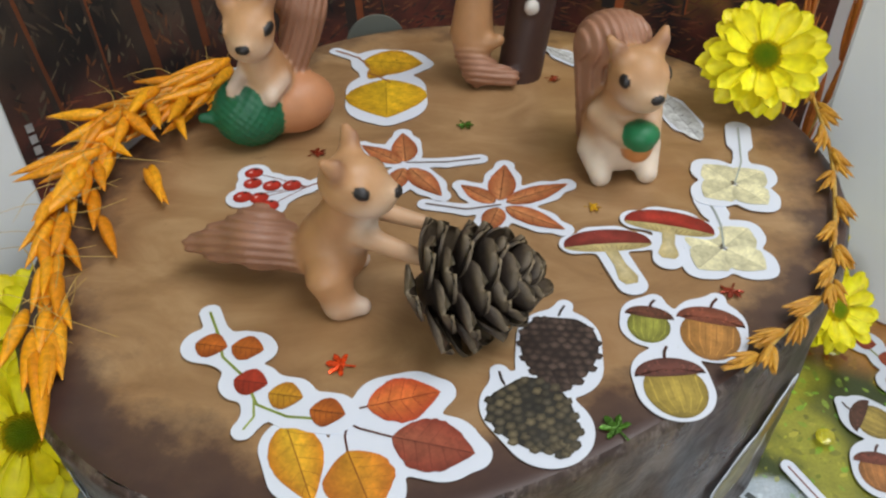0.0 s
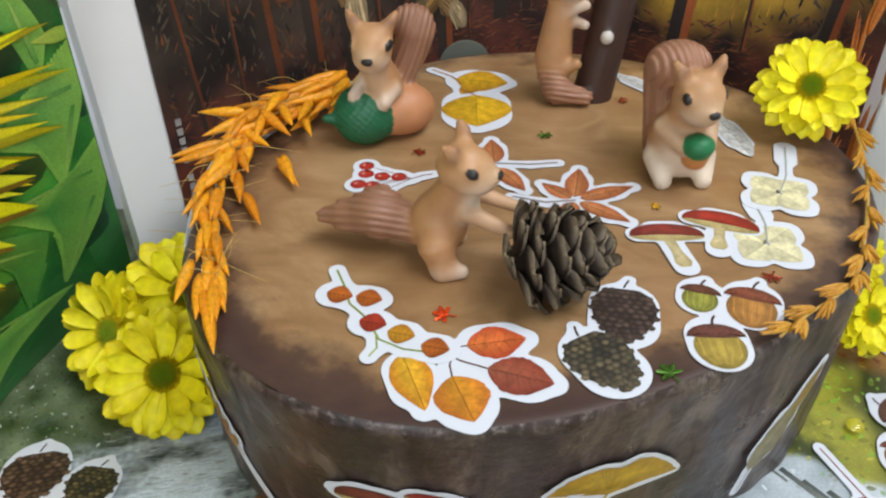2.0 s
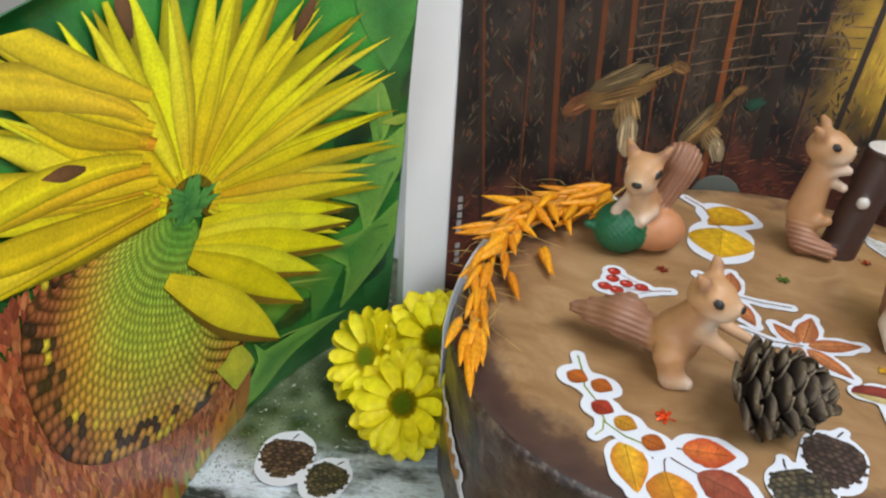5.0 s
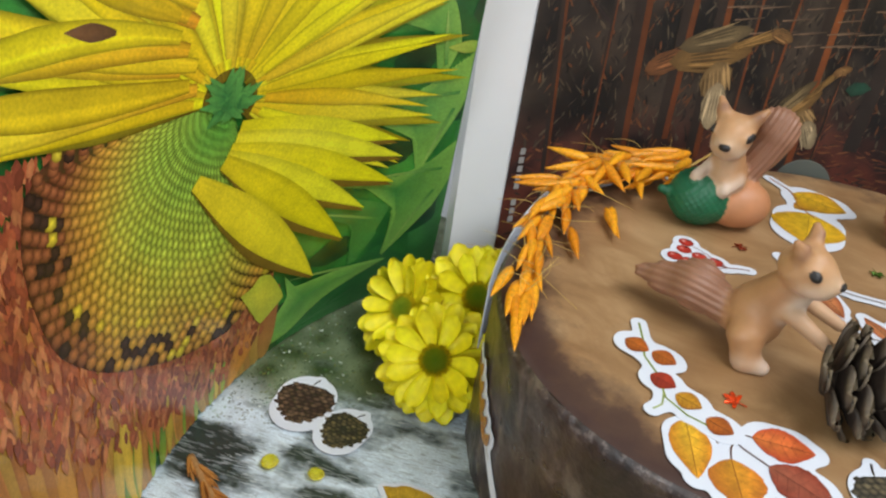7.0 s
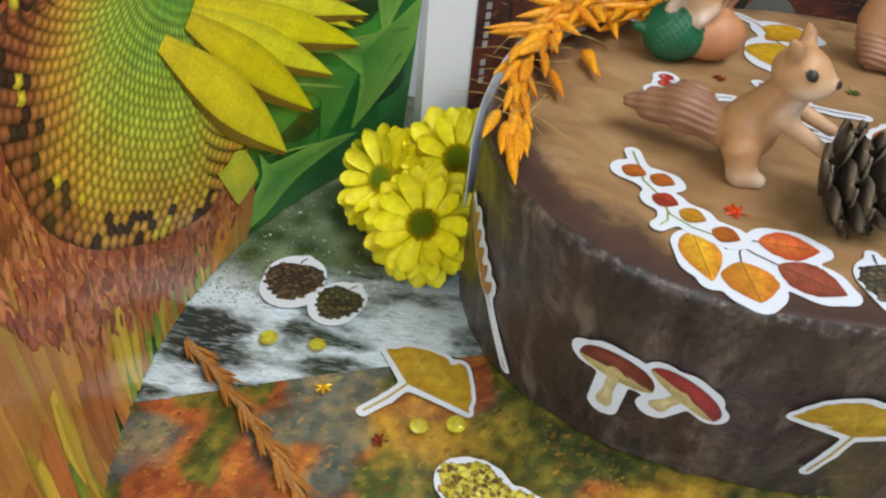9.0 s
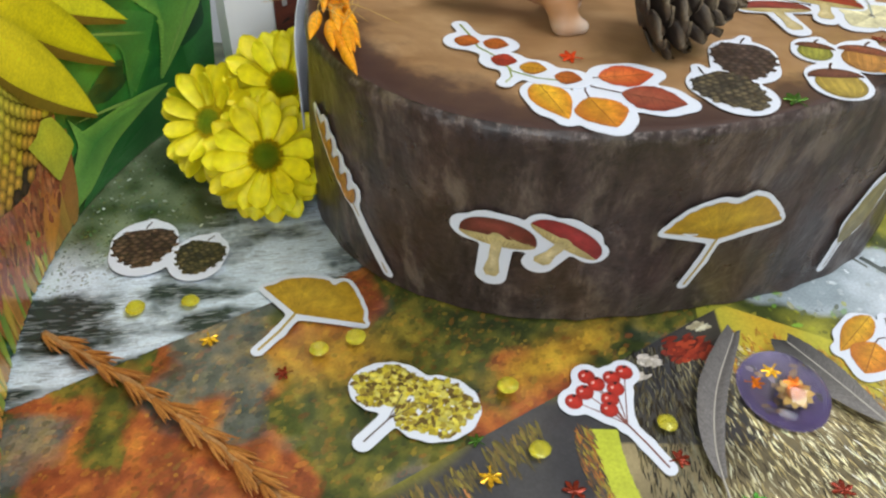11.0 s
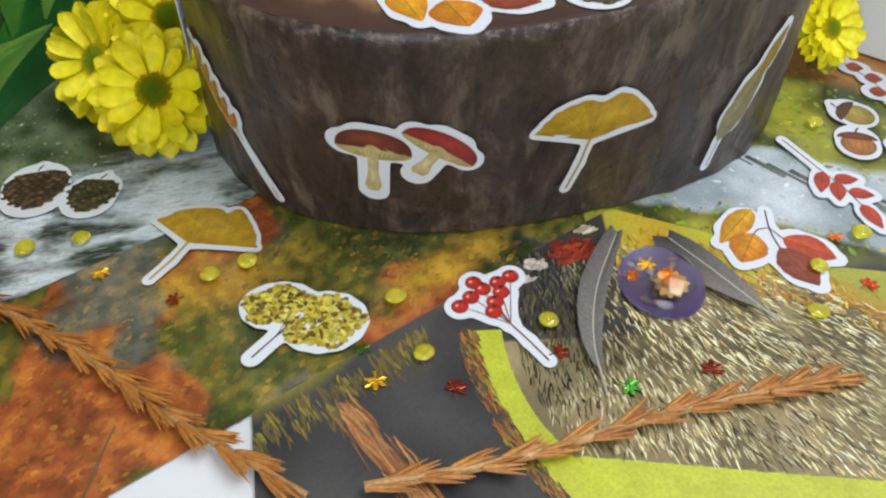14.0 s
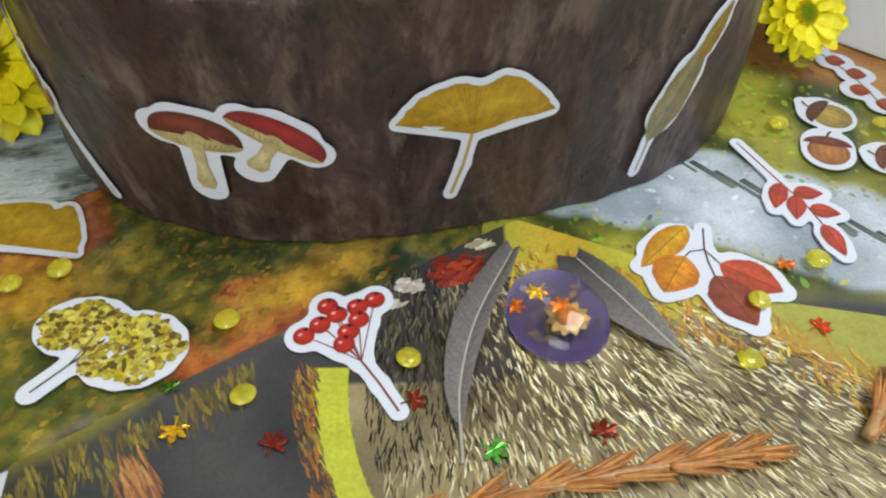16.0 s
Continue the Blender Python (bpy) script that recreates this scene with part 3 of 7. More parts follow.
    # a red leaf and pale petals by the page's upper corner
    for cu, cv, sx, sy, n, cs in ((0.036, 0.143, 0.010, 0.005, 160, ((0.24, 0.03, 0.015), (0.36, 0.05, 0.02), (0.14, 0.02, 0.012))), (0.006, 0.126, 0.005, 0.0022, 50, ((0.66, 0.60, 0.52), (0.52, 0.47, 0.40))),
                                  (0.015, 0.135, 0.004, 0.002, 40, ((0.58, 0.53, 0.47), (0.40, 0.36, 0.30))), (0.046, 0.131, 0.003, 0.0016, 30, ((0.68, 0.58, 0.25), (0.55, 0.44, 0.15))), (0.044, 0.157, 0.004, 0.0016, 30, ((0.60, 0.58, 0.42), (0.45, 0.40, 0.25)))):
        for k in range(n):
            u, v = rng.gauss(cu, sx * 0.6), rng.gauss(cv, sy * 0.6)
            if inside(out, u, v):
                pic.daub(u, v, 0.5 + rng.uniform(-0.5, 0.5), rng.uniform(0.003, 0.007), rng.uniform(0.0012, 0.003), pick(rng, cs))
    page_thing("fur_page", "dark glossy page with lime curve and straw-coloured bristles", pic, "printed_bristles")


def woodland_page():
    """Page with pale trunks, yellow-green leaves and water, beside the log."""
    rng = random.Random(11)
    out = [(0.04, 0.12), (0.34, 0.04), (0.42, 0.24), (0.20, 0.44), (0.12, 0.44), (0.06, 0.30)]
    pic = Print(flat(0.0))
    def col(u, v):
        n = nz(u, v, 30, 1) + 0.5 * nz(u, v, 80, 3)
        leaf = lerp((0.045, 0.06, 0.012), (0.34, 0.33, 0.04), 0.45 + 1.2 * n)
        pale = lerp((0.30, 0.36, 0.39), (0.56, 0.62, 0.67), 0.5 + n)
        d = abs(above((0.12, 0.195), (0.22, 0.155), u, v)) - 0.030 + 0.012 * nz(u, v, 45, 2)
        far = above((0.10, 0.315), (0.30, 0.215), u, v)
        c = lerp(pale, leaf, d * 200)
        c = lerp(c, lerp((0.40, 0.17, 0.04), (0.55, 0.30, 0.06), 0.5 + n), far * 60 - 0.6)
        return lerp(c, (0.04, 0.042, 0.05), (0.135 - v - (u - 0.2) * 0.05) * 80)
    page_grid(pic, out, col, 0.0018, 4)
    for k in range(6500):
        u, v = rng.uniform(0.04, 0.42), rng.uniform(0.04, 0.44)
        if not inside(out, u, v) or v < 0.135:
            continue
        d = abs(above((0.12, 0.195), (0.22, 0.155), u, v)) - 0.026 + 0.012 * nz(u, v, 45, 2)
        far = above((0.10, 0.315), (0.30, 0.215), u, v)
        if far > 0.01:
            c = pick(rng, RUST + GOLD)
        elif d > 0:
            c = pick(rng, ((0.36, 0.36, 0.03), (0.16, 0.20, 0.02), (0.06, 0.07, 0.02), (0.5, 0.44, 0.06), (0.20, 0.42, 0.04)) if far < -0.02 else ((0.25, 0.55, 0.05), (0.40, 0.60, 0.08), (0.12, 0.26, 0.03)))
        else:
            c = pick(rng, BIRCH)
            if rng.random() < 0.7:
                continue
        s = rng.uniform(0.0008, 0.003)
        pic.daub(u, v, rng.uniform(0, 6.3), s * rng.uniform(1, 2.6), s, lerp(col(u, v), c, rng.uniform(0.2, 0.8)))
    for k in range(9):
        u0, v0 = 0.132 + 0.010 * k, 0.215 - 0.0065 * k
        p = [(u0 + 0.004 * i, v0 - 0.0045 * i + 0.002 * nz(k, i, 1)) for i in range(4 + k % 3)]
        w = rng.uniform(0.0012, 0.003)
        pic.strip(p, [(a + w, b + w * 0.6) for a, b in p], (0.05, 0.06, 0.06), (0.16, 0.18, 0.16))
    page_thing("woodland_page", "glossy page printed with pale trunks and green leaves", pic, "printed_leaves")


autumn_page()
birch_page()
woodland_page()
fur_page()


# ---- the sunflower print ----
def sun_place(u, v, lift):
    """u along the table, v up the standing sheet, which is bent round and leans over."""
    w = u - 0.2
    return (-0.2994 - 0.0407 * w + 1.6582 * w * w + v * (0.1653 + 1.5866 * w) + lift, u, v + 0.001)


def sunflower_print():
    rng = random.Random(21)
    ob = thing("sunflower_print", "large glossy sunflower print standing curved beside the log", "print", (0, 0, 0))
    u0, u1 = -0.02, 0.372
    top = lambda u: 0.300 + 0.18 * max(0, u - 0.11)
    end = lambda v: 0.362 - 0.36 * v + 0.28 * v * v
    # the sheet itself, with a real thickness
    nu, nv = 56, 34
    verts, faces, cols = [], [], []
    for back in (0, 1):
        for i in range(nu + 1):
            for j in range(nv + 1):
                v = (top(u0 + (u1 - u0) * i / nu) + 0.001) * j / nv
                u = u0 + (end(v) - u0) * i / nu
                p = sun_place(u, v, 0.0)
                verts.append((p[0] - 0.0015 * back, p[1], p[2]))
                n = nz(u, v, 26, 3) + 0.4 * nz(u, v, 70, 5)
                cols.append(lerp((0.012, 0.13, 0.03), (0.07, 0.40, 0.06), 0.5 + 1.1 * n))
    m = (nu + 1) * (nv + 1)
    at = lambda b, i, j: b * m + i * (nv + 1) + j
    for i in range(nu):
        for j in range(nv):
            faces.append((at(0, i, j), at(0, i + 1, j), at(0, i + 1, j + 1), at(0, i, j + 1)))
            faces.append((at(1, i, j), at(1, i, j + 1), at(1, i + 1, j + 1), at(1, i + 1, j)))
    for i in range(nu):
        for j in (0, nv):
            faces.append((at(0, i, j), at(1, i, j), at(1, i + 1, j), at(0, i + 1, j)))
    for j in range(nv):
        for i in (0, nu):
            faces.append((at(0, i, j), at(0, i, j + 1), at(1, i, j + 1), at(1, i, j)))
    sheet = piece("sheet", mesh_of("sheet", verts, faces, GLOSS, cols, True), ob, "glossy sheet with green leaf background")
    pic = Print(sun_place)
    pic.rings = 3
    clip = lambda p: (min(end(p[1]) - 0.001, max(u0 + 0.001, p[0])), min(top(p[0]) - 0.002, max(0.0005, p[1])))

    def blade(u, v, a, length, w0, w1, c0, c1, bend=0.0, point=0.5, taper=1.3, spread=0.07, rim=0.8):
        """A petal or strip from (u, v) along angle a, softly streaked along its length and darker at its edges."""
        n = max(8, int(length / 0.0030))
        cen, wid = [], []
        x, y, ang = u, v, a
        for i in range(n + 1):
            t = i / n
            cen.append((x, y, ang))
            wid.append((w0 + (w1 - w0) * math.sin(min(1, t / point) * math.pi / 2)) * (1 - max(0, (t - point) / (1 - point)) ** taper))
            x, y, ang = x + math.cos(ang) * length / n, y + math.sin(ang) * length / n, ang + bend / n
        pic.lift += 0.000006
        k, cols = len(pic.v), 9
        tone = [1 + rng.uniform(-spread, spread) for _ in range(cols)]
        for q in range(cols):
            s = 1 - 2 * q / (cols - 1)
            for i, (p, w) in enumerate(zip(cen, wid)):
                pic.v.append(pic.place(*clip((p[0] - math.sin(p[2]) * w * s, p[1] + math.cos(p[2]) * w * s)), pic.lift))
                pic.c.append(shade(lerp(c0, c1, (i / n) * 1.15), tone[q] * (1 - (1 - rim) * abs(s) ** 3)))
        for q in range(cols - 1):
            for i in range(n):
                a0 = k + q * (n + 1) + i
                pic.f.append((a0, a0 + 1, a0 + n + 2, a0 + n + 1))

    def leaf(corners, mid, edge, teeth=None):
        """A bract with flowing outline through a few corners, lighter along its edge; teeth run along one stretch of it."""
        n = len(corners)
        soft = spline([(*q, 0) for q in (*corners, corners[0])], 8 * n)[:-1]
        pts = []
        for i, p in enumerate(soft):
            a, b = corners[i // 8], corners[(i // 8 + 1) % n]
            h = i % 8 / 8
            pts.append((0.45 * p.x + 0.55 * (a[0] + (b[0] - a[0]) * h), 0.45 * p.y + 0.55 * (a[1] + (b[1] - a[1]) * h)))
        pic.lift += 0.00001
        pic.fan([clip(p) for p in pts], edge, mid, 0.00001)
        if teeth:
            for i in range(int(teeth[0] * len(pts)), int(teeth[1] * len(pts)) - 1):
                (ax, ay), (bx, by) = pts[i], pts[i + 1]
                for h in (0.0, 0.5):
                    x, y = ax + (bx - ax) * h, ay + (by - ay) * h
                    blade(x, y, math.atan2(by - ay, bx - ax) + teeth[2], 0.0034, 0.0011, 0.0009, edge, shade(edge, 1.15), 0, 0.3)

    S = (0.163, 0.197)
    HOLLOW, SHADE = (0.005, 0.030, 0.014), (0.012, 0.085, 0.028)
    # broad green leaves behind
    G1, G2, G3 = (0.030, 0.20, 0.045), (0.085, 0.33, 0.065), (0.26, 0.56, 0.10)
    leaf(((0.300, 0.240), (0.318, 0.205), (0.345, 0.215), (0.350, 0.290), (0.320, 0.300)), (0.015, 0.12, 0.03), G1)
    leaf(((0.335, 0.200), (0.322, 0.120), (0.318, 0.060), (0.345, 0.010), (0.360, 0.060), (0.340, 0.160)), G1, (0.05, 0.27, 0.06))
    leaf(((0.296, 0.058), (0.330, 0.034), (0.356, 0.004), (0.280, 0.001), (0.225, 0.001), (0.258, 0.030)), (0.022, 0.15, 0.035), G1)
    # dark hollows between the bracts
    for u, v, rx, ry in ((0.275, 0.138, 0.020, 0.010), (0.256, 0.068, 0.016, 0.011), (0.236, 0.040, 0.012, 0.010), (0.270, 0.198, 0.012, 0.012), (0.285, 0.110, 0.014, 0.006), (0.310, 0.175, 0.014, 0.020), (0.245, 0.245, 0.016, 0.008), (0.318, 0.080, 0.012, 0.018), (0.300, 0.240, 0.012, 0.022), (0.225, 0.030, 0.010, 0.012), (0.335, 0.130, 0.010, 0.020)):
        pic.fan([clip((u + rx * math.cos(q) * (1 + 0.25 * math.sin(3 * q + u * 90)), v + ry * math.sin(q))) for q in np.linspace(0, 6.1, 18)], SHADE, HOLLOW, 0.00001)
    # pale serrated bracts that reach in from the far side
    leaf(((0.244, 0.300), (0.254, 0.274), (0.278, 0.240), (0.284, 0.262), (0.284, 0.300)), G1, G2)
    leaf(((0.2500, 0.2235), (0.262, 0.2350), (0.277, 0.2330), (0.290, 0.2080), (0.2874, 0.1830), (0.279, 0.2010), (0.272, 0.2160), (0.262, 0.2240)), G2, G3)
    leaf(((0.2240, 0.1750), (0.258, 0.1785), (0.281, 0.1800), (0.304, 0.2020), (0.309, 0.1700), (0.2999, 0.1160), (0.290, 0.1420), (0.2761, 0.1520), (0.250, 0.1660)), G2, G3, (0.22, 0.36, 0.9))
    leaf(((0.2430, 0.1223), (0.262, 0.1260), (0.285, 0.1180), (0.3060, 0.1264), (0.326, 0.1400), (0.324, 0.0850), (0.3037, 0.0474), (0.298, 0.0850), (0.2821, 0.1010), (0.264, 0.1160)), (0.05, 0.27, 0.055), G3, (0.60, 0.74, 0.9))
    leaf(((0.2270, 0.1075), (0.258, 0.1095), (0.2897, 0.0940), (0.2860, 0.0700), (0.2751, 0.0472), (0.268, 0.0800), (0.2500, 0.0990)), G1, G2, (0.42, 0.56, 0.9))
    leaf(((0.2193, 0.0660), (0.229, 0.0520), (0.250, 0.0490), (0.275, 0.0475), (0.308, 0.0410), (0.262, 0.0250), (0.235, 0.0080), (0.2056, 0.0090), (0.217, 0.0300), (0.226, 0.0450)), G2, G3)
    for (u, v), (p, q), w in (((0.302, 0.176), (0.240, 0.1735), 0.0012), ((0.303, 0.165), (0.3000, 0.122), 0.0012), ((0.316, 0.118), (0.250, 0.1225), 0.0011), ((0.318, 0.100), (0.3045, 0.052), 0.0012), ((0.285, 0.085), (0.232, 0.1070), 0.0010), ((0.300, 0.040), (0.224, 0.0600), 0.0011), ((0.286, 0.195), (0.274, 0.230), 0.0010)):
        blade(u, v, math.atan2(q - v, p - u), math.hypot(p - u, q - v), w, w, G2, (0.42, 0.66, 0.16))
    blade(0.305, 0.205, 3.05, 0.022, 0.002, 0.004, (0.20, 0.46, 0.06), (0.46, 0.60, 0.10), 0.1)
    # rust ground, florets and long ray strips under the seed head
    reach = lambda a: float(np.interp(math.degrees(a), (168, 182, 194, 215, 246, 275, 290), (0.056, 0.098, 0.109, 0.122, 0.126, 0.140, 0.122)))
    for k in range(44):
        u = u0 + 0.004 + (0.212 - u0) * k / 44 + rng.uniform(-0.002, 0.002)
        c = pick(rng, ((0.48, 0.13, 0.045), (0.56, 0.24, 0.05), (0.42, 0.10, 0.04), (0.58, 0.32, 0.05)))
        hi = float(np.interp(u, (-0.02, 0.045, 0.075, 0.21), (0.200, 0.175, 0.100, 0.062)))
        blade(u, hi, -1.57 + rng.uniform(-0.06, 0.06), hi + 0.004, 0.006, 0.0075, c, lerp(c, (0.60, 0.34, 0.06), 0.7), 0, 0.5, 3.0)
    for k in range(34):
        u = u0 + 0.008 + (0.175 - u0) * k / 34 + rng.uniform(-0.003, 0.003)
        c = pick(rng, ((0.66, 0.31, 0.06), (0.74, 0.52, 0.06), (0.54, 0.18, 0.05)))
        blade(u, rng.uniform(0.045, 0.07), -1.57 + rng.uniform(-0.08, 0.08), rng.uniform(0.05, 0.07), 0.002, rng.uniform(0.003, 0.0055), shade(c, 0.8), c, 0, 0.5)
        if k % 2 == 0:
            blade(u + 0.004, rng.uniform(0.028, 0.042), -1.57 + rng.uniform(-0.06, 0.06), 0.045, 0.0008, 0.0034, (0.08, 0.26, 0.05), (0.45, 0.55, 0.04))
    blade(0.196, 0.052, -1.75, 0.058, 0.006, 0.011, (0.58, 0.14, 0.04), (0.80, 0.36, 0.05), -0.2)
    for k in range(1300):
        a = rng.uniform(3.1, 5.08)
        r = reach(a) + rng.uniform(-0.006, 0.045)
        u, v = S[0] + r * math.cos(a), S[1] + r * math.sin(a)
        if 0.006 < v and u0 + 0.006 < u < 0.208:
            c = pick(rng, ((0.56, 0.16, 0.06), (0.66, 0.24, 0.09), (0.44, 0.10, 0.04), (0.30, 0.07, 0.035)))
            pic.daub(u, v, -1.57 + rng.uniform(-0.5, 0.5), rng.uniform(0.006, 0.013), rng.uniform(0.002, 0.0042), shade(c, 0.75), c)
    # seed head: a dark ground and rows of seeds, green by the stem, ochre and brown outward
    A0, A1 = radians(167), radians(291)
    for k in range(30):
        a, b = A0 + (A1 - A0) * k / 30, A0 + (A1 - A0) * (k + 1.02) / 30
        ray = lambda w: [(S[0] + r * reach(w) * math.cos(w), max(0.002, S[1] + r * reach(w) * math.sin(w))) for r in np.linspace(0.03, 1.05, 12)]
        pic.strip(ray(a), ray(b), (0.05, 0.15, 0.02), (0.10, 0.035, 0.015))
    rows, n = 27, 38
    for i in range(rows):
        t = i / (rows - 1)
        for j in range(n):
            a = A0 + 0.02 + (A1 - A0 - 0.04) * (j + 0.5 * (i % 2)) / n
            r = reach(a) * (0.07 + 0.95 * t ** 1.05)
            u, v = S[0] + r * math.cos(a), S[1] + r * math.sin(a)
            if v < 0.006:
                continue
            side = max(0.0, (radians(235) - a)) * 0.55
            g = t + 0.10 * nz(u, v, 60, 4) + side * t
            c = lerp(lerp((0.14, 0.46, 0.06), (0.52, 0.62, 0.07), g * 1.7), (0.70, 0.38, 0.05), (g - 0.58) * 2.8)
            c = lerp(c, (0.34, 0.11, 0.04), (g - 0.92) * 4)
            if t > 0.82 and rng.random() < 0.34:
                c = (0.06, 0.03, 0.02) if rng.random() < 0.62 else (0.80, 0.55, 0.04)
            dr, dw = reach(a) * 0.95 / rows * (2.3 - 0.6 * t), r * (A1 - A0) / n * 0.74
            ca, sa = math.cos(a + 0.25), math.sin(a + 0.25)
            pts = [(u + ca * x * dr - sa * y * dw, v + sa * x * dr + ca * y * dw) for x, y in ((-0.5, 0), (-0.15, -0.70), (0.3, -0.60), (0.52, 0), (0.3, 0.60), (-0.15, 0.70))]
            c = shade(c, rng.uniform(0.88, 1.12))
            pic.rings = 1
            pic.fan(pts, shade(c, 0.38), shade(c, 1.45), 0.0000003, (u - ca * dr * 0.1, v - sa * dr * 0.1))
    pic.rings = 3
    # ray petals: a shaded layer, then a bright one, long and pointed
    Y = ((1.0, 0.86, 0.010), (1.0, 0.92, 0.014), (1.0, 0.80, 0.010), (0.98, 0.88, 0.03))
    far = lambda a: float(np.interp(math.degrees(a), (-50, -20, 0, 25, 60, 90, 130, 160, 180), (0.118, 0.128, 0.124, 0.116, 0.104, 0.108, 0.110, 0.132, 0.150)))
    for layer, n, w in ((0, 30, 0.0100), (1, 25, 0.0066), (2, 14, 0.0050)):
        for k in range(n):
            a = radians(-38) + radians(213) * (k + 0.37 * layer) / n + rng.uniform(-0.035, 0.035)
            st = 0.010 + 0.005 * layer
            c1 = pick(rng, Y)
            c0 = lerp(c1, (0.80, 0.34, 0.02), rng.uniform(0.05, 0.6))
            if layer == 0:
                c0, c1 = lerp(shade(c0, 0.30), (0.16, 0.09, 0.02), 0.4), shade(c1, 0.52)
            blade(S[0] + st * math.cos(a), S[1] + st * math.sin(a), a, far(a) * rng.uniform(0.86, 1.04) * (1.0, 1.0, 0.84)[layer], 0.0022, w * rng.uniform(0.85, 1.15), c0, c1, rng.uniform(-0.14, 0.14), 0.42, 1.25, 0.08, 0.55)
    # crumpled orange-yellow petals folded over the far side of the head
    for k in range(13):
        v = 0.207 + 0.0042 * k + rng.uniform(-0.003, 0.003)
        c = pick(rng, Y)
        blade(0.145 - 0.004 * (k % 3), v, math.pi + rng.uniform(-0.34, 0.16) - 0.04 * k, rng.uniform(0.07, 0.15), 0.003, rng.uniform(0.005, 0.009), lerp(c, (0.82, 0.30, 0.02), rng.uniform(0.3, 0.9)), lerp(c, (0.92, 0.50, 0.03), rng.uniform(0, 0.5)), rng.uniform(-0.5, 0.7), 0.5, 1.3, 0.16, 0.42)
    for u, v, a, L in ((0.108, 0.238, 2.95, 0.022), (0.138, 0.285, 1.75, 0.026), (0.219, 0.268, 1.2, 0.026)):
        blade(u, v, a, L, 0.001, 0.0035, (0.10, 0.05, 0.02), (0.22, 0.10, 0.04))
    # loose petals that fall over the seeds and the bracts
    for (u, v), (p, q), w in (((0.170, 0.181), (0.2742, 0.1487), 0.0080), ((0.168, 0.176), (0.282, 0.135), 0.0075), ((0.1647, 0.1708), (0.2826, 0.1158), 0.0090), ((0.163, 0.168), (0.268, 0.100), 0.0080), ((0.1617, 0.1658), (0.2589, 0.0788), 0.0095), ((0.145, 0.1610), (0.2430, 0.0550), 0.0120)):
        a, L = math.atan2(q - v, p - u), math.hypot(p - u, q - v)
        c = pick(rng, Y)
        blade(u, v - 0.0022, a, L, 0.003, w * 1.10, (0.16, 0.10, 0.012), (0.24, 0.14, 0.02), 0.0, 0.55)
        blade(u, v, a + 0.05, L, 0.004, w, lerp(c, (0.86, 0.50, 0.02), 0.35), c, -0.10, 0.45, 1.6, 0.06, 0.75)
    leaf(((0.1817, 0.0720), (0.190, 0.0735), (0.196, 0.0790), (0.2045, 0.0760), (0.214, 0.0620), (0.2196, 0.0500), (0.2033, 0.0381), (0.192, 0.0550)), (0.80, 0.76, 0.05), (0.55, 0.60, 0.05))
    for k in range(60):
        a = rng.uniform(-0.8, 3.9)
        blade(S[0] + rng.uniform(-0.005, 0.005), S[1] + rng.uniform(-0.004, 0.004), a, rng.uniform(0.007, 0.016), 0.001, 0.0022, (0.04, 0.20, 0.05), (0.12, 0.38, 0.08))
    piece("printed_flower", pic.mesh("printed_flower", GLOSS), sheet, "printed yellow sunflower with green and brown seed head")


sunflower_print()


# ---- the dark woodland picture in its white mount ----
PD = Vector((0.655, 0.755, 0)).normalized()
PN = Vector((PD.y, -PD.x, 0))


def pic_curve(u):
    """Foot of the bent picture at length u: straight, a bend behind the log, straight again. Returns the place and its heading."""
    h0 = math.atan2(PD.y, PD.x)
    o = Vector((-0.209, 0.360, 0.001))
    if u < 0.25:
        return o + PD * u, h0
    c = o + PD * 0.25 + PN * 0.12
    w = min(u - 0.25, 0.157)
    h = h0 - w / 0.12
    p = c + 0.12 * Vector((-math.sin(h), math.cos(h), 0))
    return p + Vector((math.cos(h), math.sin(h), 0)) * max(0, u - 0.407), h


def pic_place(u, v, lift):
    p, h = pic_curve(u)
    q = p + Vector((math.sin(h), -math.cos(h), 0)) * lift
    return (q.x, q.y, v + 0.001)


